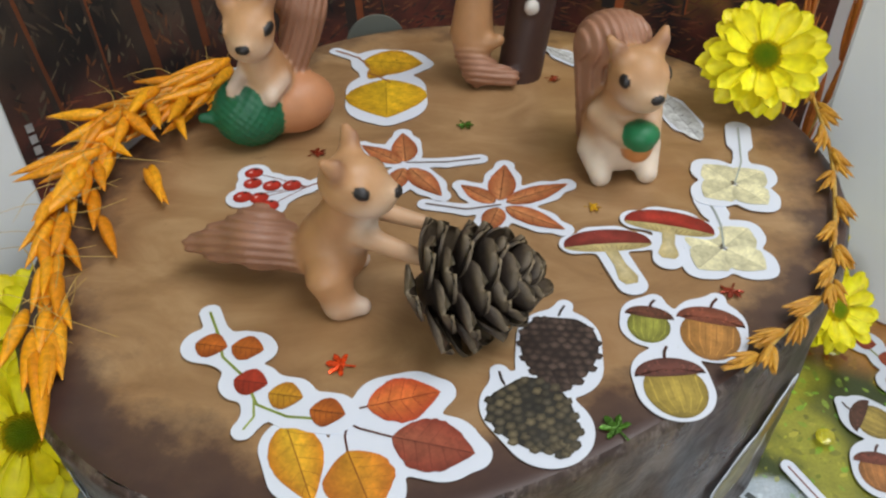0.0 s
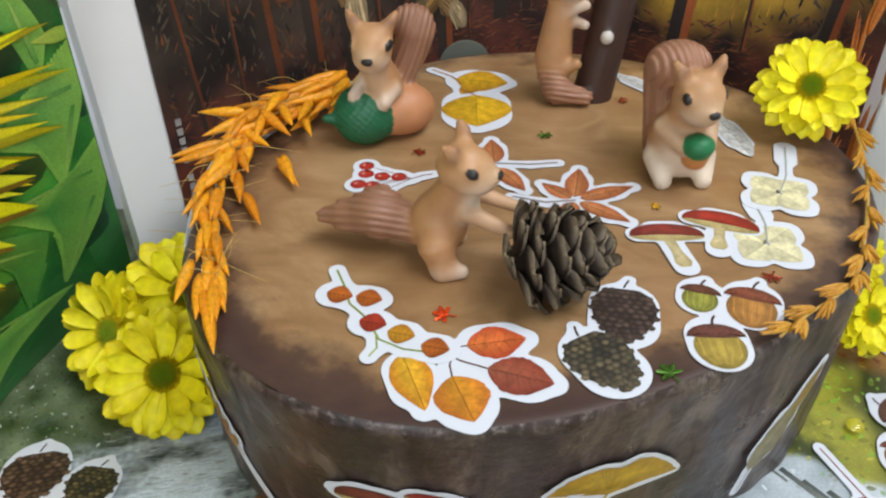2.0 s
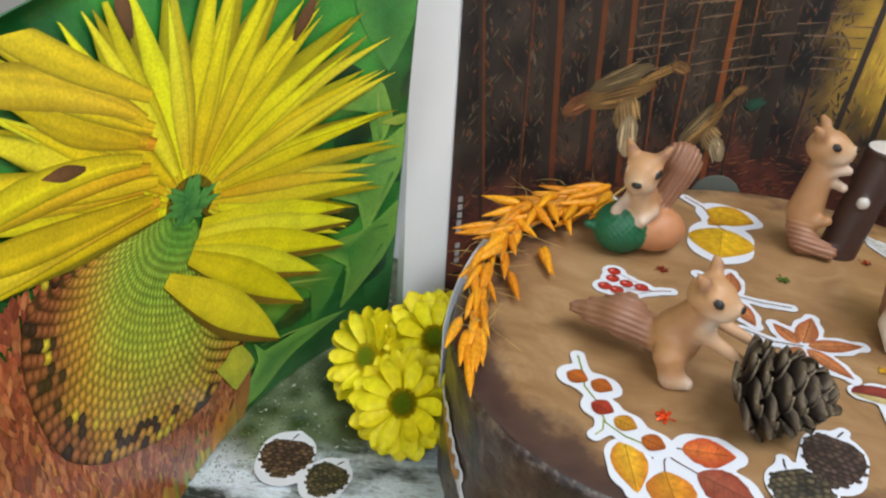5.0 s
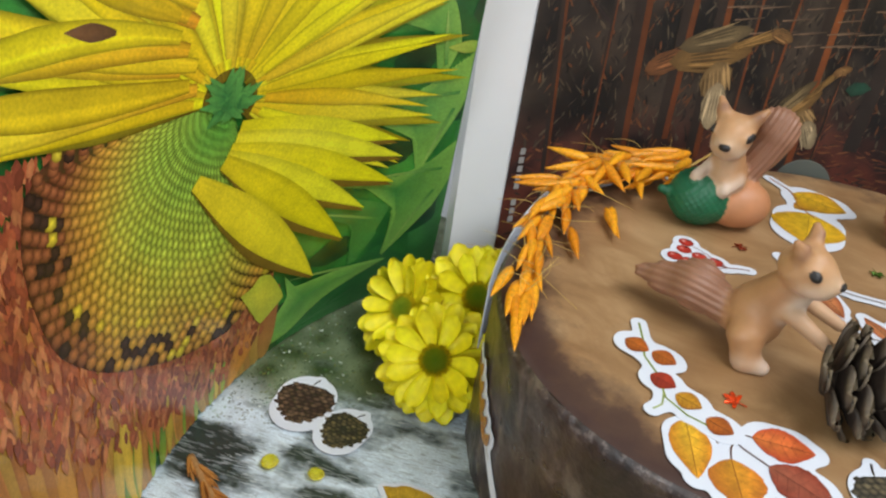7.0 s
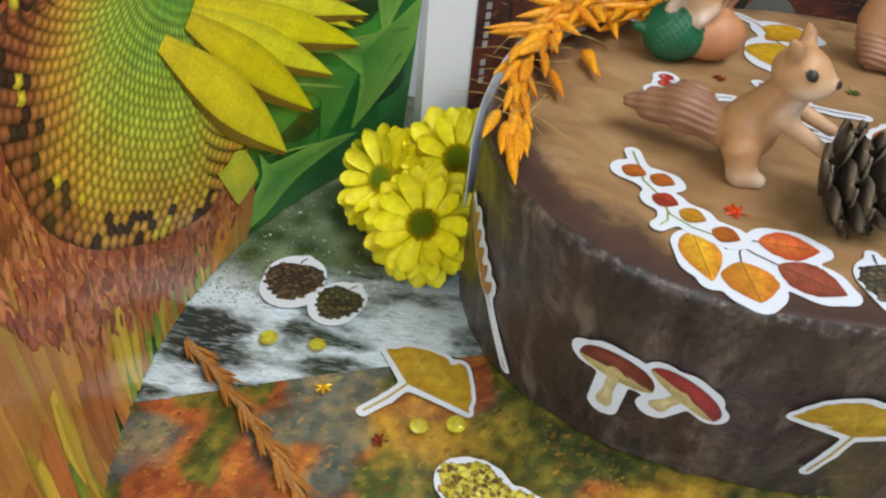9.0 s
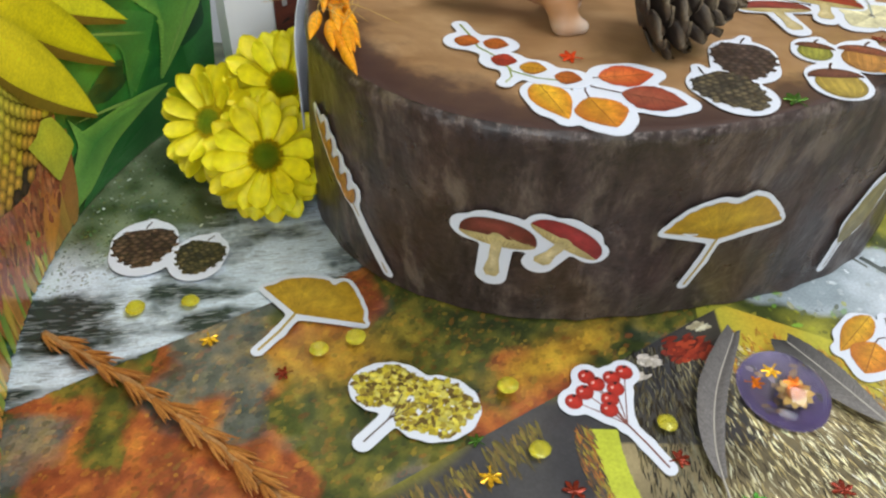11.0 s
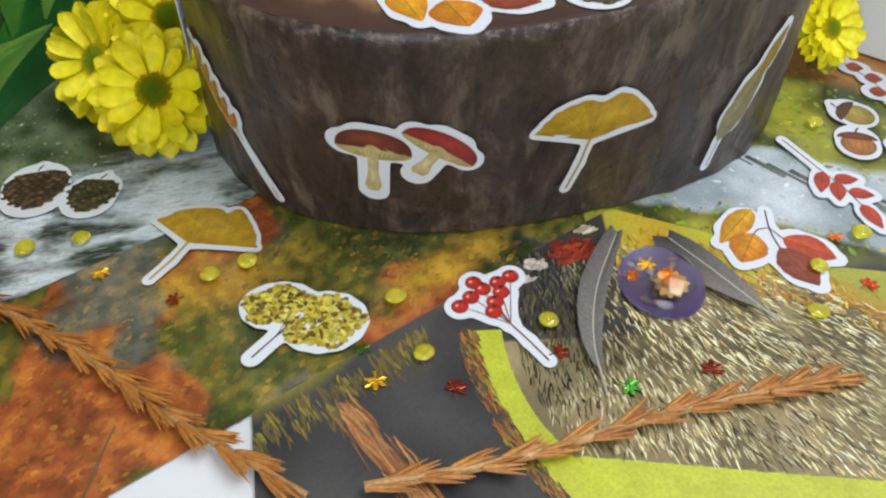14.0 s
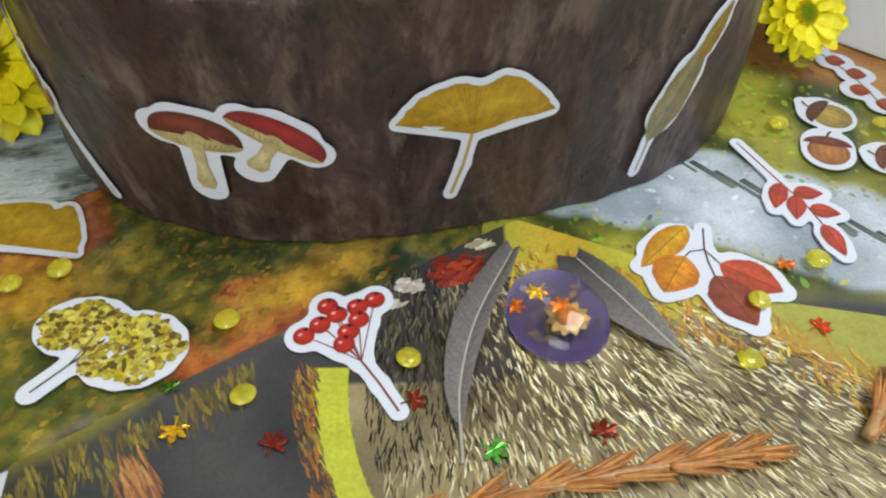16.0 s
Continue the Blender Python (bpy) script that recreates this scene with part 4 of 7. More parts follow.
def dark_picture():
    rng = random.Random(31)
    ob = thing("woodland_picture", "dark autumn woodland picture with white side mount standing behind log", "picture", (-0.209, 0.360, 0.001), rz=math.degrees(math.atan2(PD.y, PD.x)))
    ul, ur, h = -0.004, 0.585, 0.42
    inv = ob.matrix_world.inverted()
    verts, faces = [], []
    us = [ul - 0.034 + (ur + 0.032 - ul + 0.034) * i / 60 for i in range(61)]
    for u in us:
        for lift, v in ((0.0, 0.0), (0.0, h), (-0.011, h), (-0.011, 0.0)):
            verts.append(tuple(inv @ Vector(pic_place(u, v, lift))))
    for i in range(60):
        for k in range(4):
            faces.append((i * 4 + k, (i + 1) * 4 + k, (i + 1) * 4 + (k + 1) % 4, i * 4 + (k + 1) % 4))
    faces += [(0, 1, 2, 3), (243, 242, 241, 240)]
    board = piece("board", mesh_of("board", verts, faces, BOARD), ob, "white board mount")
    pic = Print(lambda u, v, lift: tuple(inv @ Vector(pic_place(u, v, 0.0008 + lift))))
    def sun(u, v):
        return math.exp(-((u - 0.45) / 0.13) ** 2 - ((v - 0.24) / 0.13) ** 2)
    def col(u, v):
        n = nz(u, v, 22, 2) + 0.5 * nz(u, v, 60, 5)
        g = sun(u, v)
        wood = lerp((0.006, 0.005, 0.005), (0.055, 0.038, 0.027), 0.40 + 1.0 * n)
        under = lerp((0.014, 0.006, 0.006), (0.17, 0.035, 0.018), 0.45 + n)
        c = lerp(wood, under, 1.1 - abs(v - 0.09) * 16)
        return lerp(c, lerp((0.42, 0.17, 0.02), (0.80, 0.55, 0.05), g), (g - 0.28) * 3.0 + 0.5 * n)
    page_grid(pic, [(ul, 0.0), (ur - 0.004, 0.0), (ur - 0.004, h - 0.003), (ul, h - 0.003)], col, 0.0030, 1)
    for k in range(8000):
        u, v = rng.uniform(ul + 0.006, ur - 0.01), rng.uniform(0.006, h - 0.02)
        g = sun(u, v)
        n = nz(u, v, 22, 2)
        if g > 0.45:
            if rng.random() < 0.75:
                continue
            c, a, L, w = pick(rng, ((0.60, 0.36, 0.03), (0.42, 0.20, 0.03))), 1.5, 0.012, 0.0012
        elif v < 0.13 + 0.03 * n:
            c, a, L, w = pick(rng, ((0.16, 0.045, 0.02), (0.10, 0.025, 0.016), (0.03, 0.018, 0.014), (0.22, 0.08, 0.03))), rng.uniform(-0.5, 0.9), rng.uniform(0.004, 0.013), rng.uniform(0.0007, 0.0017)
        else:
            c, a, L, w = pick(rng, ((0.06, 0.042, 0.028), (0.008, 0.007, 0.006), (0.095, 0.07, 0.045), (0.030, 0.021, 0.015), (0.12, 0.042, 0.015))), 1.57 + rng.uniform(-0.9, 0.9), rng.uniform(0.003, 0.012), rng.uniform(0.0006, 0.002)
        pic.daub(u, v, a, L, w, c)
    # trunks, lit rust on the side toward the sun
    for k in range(20):
        u = 0.02 + 0.029 * k + rng.uniform(-0.006, 0.006)
        if u > 0.36 and k % 2:
            continue
        lean = (0.34 - u) * -0.25 + rng.uniform(-0.06, 0.06)
        w = rng.choice((0.003, 0.005, 0.012, 0.016))
        v0 = rng.uniform(0.085, 0.14)
        p = [(u + lean * (0.035 * i) + 0.0015 * nz(k, i, 2), v0 + (h - 0.006 - v0) * i / 9) for i in range(10)]
        p = [(min(ur - 0.02, max(ul + 0.002, a)), b) for a, b in p]
        g = 0.25 + 0.75 * math.exp(-((u - 0.40) / 0.17) ** 2)
        pic.strip(p, [(a + w, b) for a, b in p], (0.025, 0.016, 0.012), (0.035, 0.022, 0.016))
        pic.strip([(a + w * 0.60, b) for a, b in p], [(a + w, b) for a, b in p], (0.42 * g, 0.10 * g, 0.025 * g), (0.46 * g, 0.15 * g, 0.03 * g))
        for b in range(3):
            i = rng.randrange(3, 9)
            s = rng.choice((-1, 1))
            q = [(min(ur - 0.02, max(ul + 0.002, p[i][0] + s * 0.007 * j)), min(h - 0.01, p[i][1] + 0.006 * j + 0.002 * nz(b, j, 3))) for j in range(4)]
            pic.strip(q, [(x, y + 0.0008) for x, y in q], (0.12 * g, 0.05 * g, 0.02), (0.05, 0.03, 0.02))
    # pale rails of a gate far in the wood
    for k in range(70):
        u, v = rng.uniform(0.12, 0.33), rng.choice((0.196, 0.205, 0.214, 0.222, 0.231, 0.24, 0.251, 0.262, 0.273, 0.285))
        q = [(u + 0.012 * j, v + 0.001 * j) for j in range(3)]
        pic.strip(q, [(x, y + 0.0009) for x, y in q], (0.24, 0.15, 0.09), (0.07, 0.045, 0.03))
    # plain brown shapes where the picture shows flying birds
    for cu, cv, k, a in ((0.135, 0.190, 1.0, 0.0), (0.222, 0.150, 0.8, 0.5)):
        ca, sa = math.cos(a), math.sin(a)
        for x, y, l, w, b, c in ((-0.038, -0.004, 0.034, 0.016, 0.35, (0.22, 0.085, 0.03)), (-0.004, 0.000, 0.066, 0.022, 0.12, (0.24, 0.13, 0.04)), (0.030, 0.011, 0.050, 0.008, 0.30, (0.26, 0.14, 0.04)), (0.050, 0.014, 0.022, 0.010, -0.3, (0.24, 0.12, 0.04)),
                                 (-0.004, 0.012, 0.058, 0.016, 0.22, (0.16, 0.11, 0.05)), (0.006, -0.018, 0.030, 0.026, -1.25, (0.30, 0.18, 0.07)), (0.010, -0.036, 0.036, 0.020, -1.45, (0.46, 0.34, 0.19))):
            pic.lift += 0.00003
            p = (cu + k * (ca * x - sa * y), cv + k * (sa * x + ca * y))
            ring = [(-0.5, 0), (-0.36, -0.34), (-0.1, -0.5), (0.2, -0.42), (0.42, -0.2), (0.5, 0), (0.4, 0.25), (0.15, 0.45), (-0.15, 0.5), (-0.4, 0.3)]
            cb, sb = math.cos(a + b), math.sin(a + b)
            pic.fan([(p[0] + k * (cb * q * l - sb * r * w), p[1] + k * (sb * q * l + cb * r * w)) for q, r in ring], shade(c, 0.6), shade(c, 1.35), 0.00001)
            for q in range(7):
                off = (q - 3) * w * k * 0.13
                pic.daub(p[0] - sb * off, p[1] + cb * off, a + b + (q - 3) * 0.04, l * k * rng.uniform(0.5, 0.8), w * k * 0.09, shade(c, rng.choice((0.4, 0.6, 1.7))))
    pic.daub(0.272, 0.166, 0.1, 0.022, 0.011, (0.015, 0.05, 0.03), (0.02, 0.09, 0.05))
    # unreadable small caption up the edge
    for k in range(9):
        v = 0.072 + 0.0064 * k
        if k != 3:
            pic.strip([(0.0018, v), (0.0018, v + 0.0046)], [(0.0056, v), (0.0056, v + 0.0046)], (0.35, 0.33, 0.32))
    piece("printed_wood", pic.mesh("printed_wood", CANVAS), board, "dark printed woodland with golden light")


dark_picture()


def side_board():
    """White board that stands beyond the log on the other side."""
    ang = math.degrees(math.atan2(-0.030, 0.034))
    ob = thing("white_panel", "plain white panel standing on the printed pages", "panel", (0.205, 0.385, 0.0012), rz=ang)
    piece("board", box("board", (0, 0, 0), (0.34, 0.012, 0.30), BOARD, 0.0015), ob)


side_board()


# ---- cut-out stickers ----
def seg2(p, a, b, r):
    a, b = np.array(a), np.array(b)
    ab = b - a
    t = np.clip(((p - a) @ ab) / max(ab @ ab, 1e-12), 0, 1)
    return np.linalg.norm(p - a - t[:, None] * ab, axis=1) - r


class Sticker:
    """White die-cut sticker; its printed pieces are drawn in metres, and the paper follows them with a margin."""

    def __init__(self, name, label, place, margin=0.0028, group="", thick=0.00035, lift=0.0):
        self.place, self.margin, self.segs, self.thick = place, margin, [], thick + lift
        self.stack = 0.0
        self.rings, self.extra = (5, 0.0006) if group == "stickers round the bark" else (1, 0.0)
        self.ob = thing(name, label, "sticker", group=group)
        self.parts = []

    def art(self, name):
        self.pic = Print(lambda u, v, lift: self.place(u, v, self.thick + lift * 0.35))
        self.pic.rings = self.rings
        self.pic.lift += self.extra + self.stack
        self.stack += 0.00012
        self.parts.append((name, self.pic))
        return self.pic

    def cover(self, a, b, r):
        self.segs.append((a, b, r))

    def finish(self, origin, step=0.0007):
        def f(p):
            out = None
            for a, b, r in self.segs:
                d = seg2(p, a, b, r)
                if out is None:
                    out = d
                else:
                    h = np.clip(0.5 + 0.5 * (out - d) / 0.002, 0, 1)
                    out = out * (1 - h) + d * h - 0.002 * h * (1 - h)
            return out - self.margin
        pts = np.array([q for a, b, _ in self.segs for q in (a, b)])
        r = max(s[2] for s in self.segs) + self.margin + 3 * step
        v, faces, border = fill2d(f, pts.min(0) - r, pts.max(0) + r, step)
        verts = [self.place(x, y, self.thick) for x, y in v]
        n = len(verts)
        verts += [self.place(x, y, self.thick - 0.0003) for x, y in v]
        faces = list(faces) + [(a, n + a, n + b, b) for a, b in border]
        inv = Matrix.Translation(origin)
        self.ob.matrix_world = inv
        o = Vector(origin)
        sheet = piece("paper", mesh_of("paper", [tuple(Vector(q) - o) for q in verts], faces, PAPER), self.ob, "white die-cut paper")
        for name, pic in self.parts:
            pic.v = [tuple(Vector(q) - o) for q in pic.v]
            piece(name, pic.mesh(name, INK), sheet)
        return self.ob


def frame2(a, b):
    a, b = Vector(a), Vector(b)
    d = b - a
    L = d.length
    d /= L
    n = Vector((-d.y, d.x))
    return L, lambda x, y: (a.x + d.x * x + n.x * y, a.y + d.y * x + n.y * y)


def d_line(st, pts, w, col, cover=True):
    pic = st.pic
    l, r = [], []
    for i, p in enumerate(pts):
        q = Vector(pts[min(i + 1, len(pts) - 1)]) - Vector(pts[max(i - 1, 0)])
        q = Vector((-q.y, q.x)).normalized() * w / 2
        l.append((p[0] + q.x, p[1] + q.y)), r.append((p[0] - q.x, p[1] - q.y))
    pic.lift += 0.00001
    pic.strip(l, r, col)
    if cover:
        for a, b in zip(pts, pts[1:]):
            st.cover(a, b, w / 2)


def d_leaf(st, base, tip, w, c0, c1, rough=0.0, cover=True, seed=0, round_=0.42, stem=None, name="printed_leaf", vein=0.5):
    rng = random.Random(seed)
    pic = st.art(name)
    L, at = frame2(base, tip)
    n = 18
    prof = lambda t: w / 2 * (math.sin(math.pi * t ** (0.75 if round_ < 0.45 else 0.9)) ** 0.8) * (1 - 0.35 * max(0, t - 0.6))
    for s in (1, -1):
        pts = [at(L * i / n, s * prof(i / n) * (1 + (rough * rng.uniform(-1, 1) if 0 < i < n else 0))) for i in range(n + 1)]
        k = 1.0 if s > 0 else 0.82
        pic.lift += 0.00001
        fr = (1.0, 0.8, 0.6, 0.4, 0.2, 0.0)
        base_k = len(pic.v)
        for fi, q in enumerate(fr):
            for i in range(n + 1):
                x, y = at(L * i / n, 0)
                px, py = pts[i]
                pic.v.append(pic.place(x + (px - x) * q, y + (py - y) * q, pic.lift))
                t = i / n
                pic.c.append(shade(lerp(lerp(c0, c1, 0.35 + 0.4 * t), shade(c1, 0.85), q ** 1.5), k * (0.9 + 0.2 * rng.random())))
        for fi in range(len(fr) - 1):
            for i in range(n):
                q = base_k + fi * (n + 1) + i
                pic.f.append((q, q + 1, q + n + 2, q + n + 1))
        pic.lift += 0.00001
        for i in range(2, n - 3, 3):
            q = [at(L * (i + 2.2 * t) / n, s * prof((i + 2.2 * t) / n) * 0.86 * t) for t in (0, 0.35, 0.7, 1)]
            pic.lift += 0.00001
            pic.strip(q, [(x + 0.00022, y + 0.00012) for x, y in q], shade(c1, vein))
    pic.lift += 0.00002
    d_line(st, [at(L * t, 0) for t in (0, 0.3, 0.6, 0.95)], 0.0004, shade(c1, vein * 0.8), False)
    if stem:
        d_line(st, stem, 0.0007, (0.10, 0.03, 0.015))
    if cover:
        st.cover(at(L * 0.08, 0), at(L * 0.35, 0), 0.0)
        st.cover(at(L * 0.28, 0), at(L * 0.62, 0), w * 0.42)
        st.cover(at(L * 0.6, 0), at(L * 0.97, 0), w * 0.12)


def d_acorn(st, top, bottom, w, nut, cap):
    pic = st.art("printed_acorn")
    L, at = frame2(top, bottom)
    s0 = 0.17 * L
    ring = lambda x0, x1, ww, p, n=26: [at(x0 + (x1 - x0) * (0.5 - 0.5 * math.cos(a)), ww / 2 * math.sin(a) * (1 + p * math.cos(a))) for a in np.linspace(0, 2 * math.pi, n, endpoint=False)]
    pic.fan(ring(s0 + 0.1 * L, L, w * 0.92, 0.05), shade(nut, 0.55), shade(nut, 1.25), 0.00002, at(L * 0.62, w * 0.12))
    for k in range(9):
        y = (k - 4) * w * 0.085
        pic.lift += 0.000005
        pic.strip([at(L * 0.45, y), at(L * 0.75, y * 0.95), at(L * 0.93, y * 0.5)], [at(L * 0.45, y + 0.0004), at(L * 0.75, y * 0.95 + 0.0005), at(L * 0.93, y * 0.5 + 0.0002)], shade(nut, 0.75 if k % 2 else 1.2))
    arc = [at(s0 + L * 0.25 - L * 0.25 * math.sin(a), w * 0.53 * math.cos(a)) for a in np.linspace(0, math.pi, 16)] + [at(s0 + L * 0.22 + L * 0.05 * math.sin(a), -w * 0.53 * math.cos(a)) for a in np.linspace(0.1, math.pi - 0.1, 8)]
    pic.fan(arc, shade(cap, 0.7), shade(cap, 1.3), 0.00002)
    rng = random.Random(int(w * 1e6))
    for k in range(26):
        a, r = rng.uniform(0.15, 3.0), rng.uniform(0.15, 0.9)
        p = at(s0 + L * 0.24 - L * 0.22 * r * math.sin(a), w * 0.48 * math.cos(a))
        pic.daub(*p, rng.uniform(0, 3), 0.0012, 0.0006, shade(cap, rng.choice((0.5, 1.7))))
    d_line(st, [at(s0, 0), at(s0 * 0.5, w * 0.03), at(0, w * 0.10)], 0.0011, shade(cap, 0.35))
    st.cover(at(L * 0.42, 0), at(L * 0.62, 0), w * 0.45)


def d_cone(st, top, bottom, w, dark, light, seed=1):
    rng = random.Random(seed)
    pic = st.art("printed_cone")
    L, at = frame2(top, bottom)
    x0 = 0.08 * L
    prof = lambda t: w / 2 * (math.sin(math.pi * min(1, max(0, t)) ** 0.72) ** 0.55)
    pic.fan([at(x0 + (L - x0) * t, prof(t)) for t in np.linspace(0.02, 0.98, 16)] + [at(x0 + (L - x0) * t, -prof(t)) for t in np.linspace(0.98, 0.02, 16)], shade(dark, 0.5), shade(dark, 0.7), 0.00002)
    rows = 11
    for i in range(rows):
        t = (i + 0.6) / rows
        m = 7
        for j in range(m):
            y = ((j + 0.5 * (i % 2)) / (m - 0.5) * 2 - 1) * prof(t) * 0.96
            c = shade(lerp(dark, light, rng.random()), rng.uniform(0.8, 1.2))
            x = x0 + (L - x0) * t + L * rng.uniform(-0.014, 0.014)
            y += w * rng.uniform(-0.02, 0.02)
            pts = [at(x - L * 0.035, y), at(x, y - w * 0.075), at(x + L * 0.05, y - w * 0.045), at(x + L * 0.062, y), at(x + L * 0.05, y + w * 0.045), at(x, y + w * 0.075)]
            pic.fan(pts, shade(c, 0.42), shade(c, 1.25), 0.000002)
    d_line(st, [at(x0, 0), at(0.02 * L, 0.02 * w), at(-0.08 * L, 0.08 * w)], 0.0009, (0.03, 0.02, 0.015))
    st.cover(at(L * 0.38, 0), at(L * 0.7, 0), w * 0.44)


def d_berry(st, c, r, col, cover=True):
    pic = st.pic
    pic.lift += 0.00002
    pic.fan([(c[0] + r * math.cos(a), c[1] + r * math.sin(a)) for a in np.linspace(0, 5.98, 18)], shade(col, 0.6), shade(col, 1.1), 0.00002, (c[0] - r * 0.2, c[1] + r * 0.2))
    pic.lift += 0.00001
    pic.daub(c[0] - r * 0.35, c[1] + r * 0.15, 0.6, r * 0.5, r * 0.3, (0.75, 0.45, 0.40))
    pic.daub(c[0] + r * 0.1, c[1] + r * 0.75, 0.3, r * 0.5, r * 0.4, (0.03, 0.01, 0.01))
    if cover:
        st.cover(c, c, r)


def d_mushroom(st, left, right, crown, foot, cap):
    """Cap from left to right with its crown point, and a stem down to foot."""
    pic = st.art("printed_mushroom")
    W, at = frame2(left, right)
    cx, cy = Vector(crown) - Vector(left), None
    d = (Vector(right) - Vector(left)) / W
    up = cx.x * -d.y + cx.y * d.x
    mid = at(W * 0.5, -abs(up) * 0.1 * (1 if up > 0 else -1))
    L, st_at = frame2(mid, foot)
    k = W * 0.075
    pts = [st_at(0, k), st_at(L * 0.5, k * 0.9), st_at(L * 0.85, k * 1.5), st_at(L, k * 0.9), st_at(L, -k * 0.9), st_at(L * 0.85, -k * 1.5), st_at(L * 0.5, -k * 0.9), st_at(0, -k)]
    gill = [at(W * (0.5 - 0.5 * math.cos(a)), -up * 0.36 * math.sin(a)) for a in np.linspace(0, math.pi, 14)]
    top = [at(W * (0.5 + 0.5 * math.cos(a)), up * math.sin(a) ** 0.8) for a in np.linspace(0, math.pi, 18)]
    pic.fan(gill + top[1:-1], (0.42, 0.33, 0.13), (0.56, 0.46, 0.20), 0.00002, at(W / 2, -up * 0.1))
    for q in range(14):
        x = W * (0.1 + 0.8 * q / 13)
        pic.lift += 0.000004
        pic.strip([at(x, -up * 0.02), at(W * 0.5 + (x - W * 0.5) * 0.75, -up * 0.28)], [at(x + 0.0004, -up * 0.02), at(W * 0.5 + (x - W * 0.5) * 0.75 + 0.0004, -up * 0.28)], (0.30, 0.21, 0.08))
    pic.fan(top + [at(W * t, up * 0.13 * math.sin(math.pi * t)) for t in (0.15, 0.35, 0.65, 0.85)], shade(cap, 0.6), shade(cap, 1.35), 0.00003, at(W * 0.42, up * 0.62))
    pic.fan(pts, (0.48, 0.38, 0.17), (0.66, 0.56, 0.32), 0.00003)
    st.cover(at(W * 0.12, up * 0.2), at(W * 0.88, up * 0.2), abs(up) * 0.30)
    st.cover(at(W * 0.38, up * 0.45), at(W * 0.62, up * 0.45), abs(up) * 0.5)
    st.cover(mid, foot, k * 1.2)


def d_ginkgo(st, hub, left, crown, right, foot, seed=2):
    """Fan leaf: hub, the two outer tips, a scalloped crown between them with a notch, and a stalk down to foot."""
    rng = random.Random(seed)
    pic = st.art("printed_ginkgo_leaf")
    pts = []
    for p in spline([(*q, 0) for q in (left, *crown, right)], 36):
        k = 1 + rng.uniform(-0.018, 0.018)
        pts.append((hub[0] + (p.x - hub[0]) * k, hub[1] + (p.y - hub[1]) * k))
    n = len(pts) - 1
    c = (sum(p[0] for p in pts) / (n + 1) * 0.7 + hub[0] * 0.3, sum(p[1] for p in pts) / (n + 1) * 0.7 + hub[1] * 0.3)
    pic.fan([hub] + pts, (0.44, 0.25, 0.012), (0.58, 0.38, 0.03), 0.00002, c)
    for i in range(1, n):
        p = pts[i]
        pic.lift += 0.000004
        q0, q1 = (hub[0] + (p[0] - hub[0]) * 0.2, hub[1] + (p[1] - hub[1]) * 0.2), (hub[0] + (p[0] - hub[0]) * 0.93, hub[1] + (p[1] - hub[1]) * 0.93)
        pic.strip([q0, q1], [(q0[0] + 0.0003, q0[1]), (q1[0] + 0.0005, q1[1])], shade((0.50, 0.30, 0.02), rng.uniform(0.7, 1.2)))
    m = ((hub[0] * 0.5 + foot[0] * 0.5) + 0.001, hub[1] * 0.5 + foot[1] * 0.5)
    d_line(st, [hub, m, foot], 0.0014, (0.46, 0.33, 0.08))
    for i in range(0, n + 1):
        st.cover((hub[0] + (pts[i][0] - hub[0]) * 0.97, hub[1] + (pts[i][1] - hub[1]) * 0.97), hub, 0.0002)


def d_petals(st, c, r, a0, n, col, seed):
    rng = random.Random(seed)
    for k in range(n):
        a = a0 + 2 * math.pi * k / n
        d_leaf(st, (c[0] + 0.001 * math.cos(a), c[1] + 0.001 * math.sin(a)), (c[0] + r * math.cos(a), c[1] + r * math.sin(a)), r * 0.95, shade(col, 0.92), col, 0.05, True, seed + k, 0.5, name="printed_petal", vein=0.8)
    st.art("printed_flower_eye")
    for k in range(6):
        a = rng.uniform(0, 6.3)
        d_line(st, [c, (c[0] + 0.0022 * math.cos(a), c[1] + 0.0022 * math.sin(a))], 0.0005, (0.10, 0.07, 0.04), False)


TOP = LH + 0.0006
on_top = lambda u, v, lift: (u, v, TOP + lift)
on_table = lambda u, v, lift: (u, v, 0.0016 + lift)
on_pages = lambda u, v, lift: (*lay(u, v), 0.0016 + lift)
RED, ORANGE, AMBER = (0.48, 0.05, 0.02), (0.68, 0.20, 0.02), (0.78, 0.42, 0.02)
GT, GB = "stickers on the log", "stickers on the pages"

s = Sticker("acorn_sticker", "white die-cut sticker with three watercolour acorns on log top", on_top, group=GT)
d_acorn(s, (0.0785, 0.2315), (0.0732, 0.2095), 0.0165, (0.30, 0.30, 0.05), (0.13, 0.045, 0.025))
d_acorn(s, (0.1010, 0.2320), (0.0925, 0.2010), 0.0225, (0.48, 0.22, 0.05), (0.22, 0.06, 0.03))
d_acorn(s, (0.0770, 0.2075), (0.0785, 0.1765), 0.0225, (0.46, 0.33, 0.06), (0.15, 0.05, 0.035))
s.finish((0.085, 0.205, TOP))

s = Sticker("pine_cone_sticker", "white die-cut sticker with two dark pine cones on log top", on_top, group=GT)
d_cone(s, (0.0440, 0.2260), (0.0400, 0.1890), 0.0275, (0.045, 0.028, 0.022), (0.11, 0.072, 0.055), 3)
d_cone(s, (0.0205, 0.1935), (0.0405, 0.1645), 0.0270, (0.05, 0.045, 0.034), (0.17, 0.135, 0.075), 4)
s.finish((0.035, 0.195, TOP))

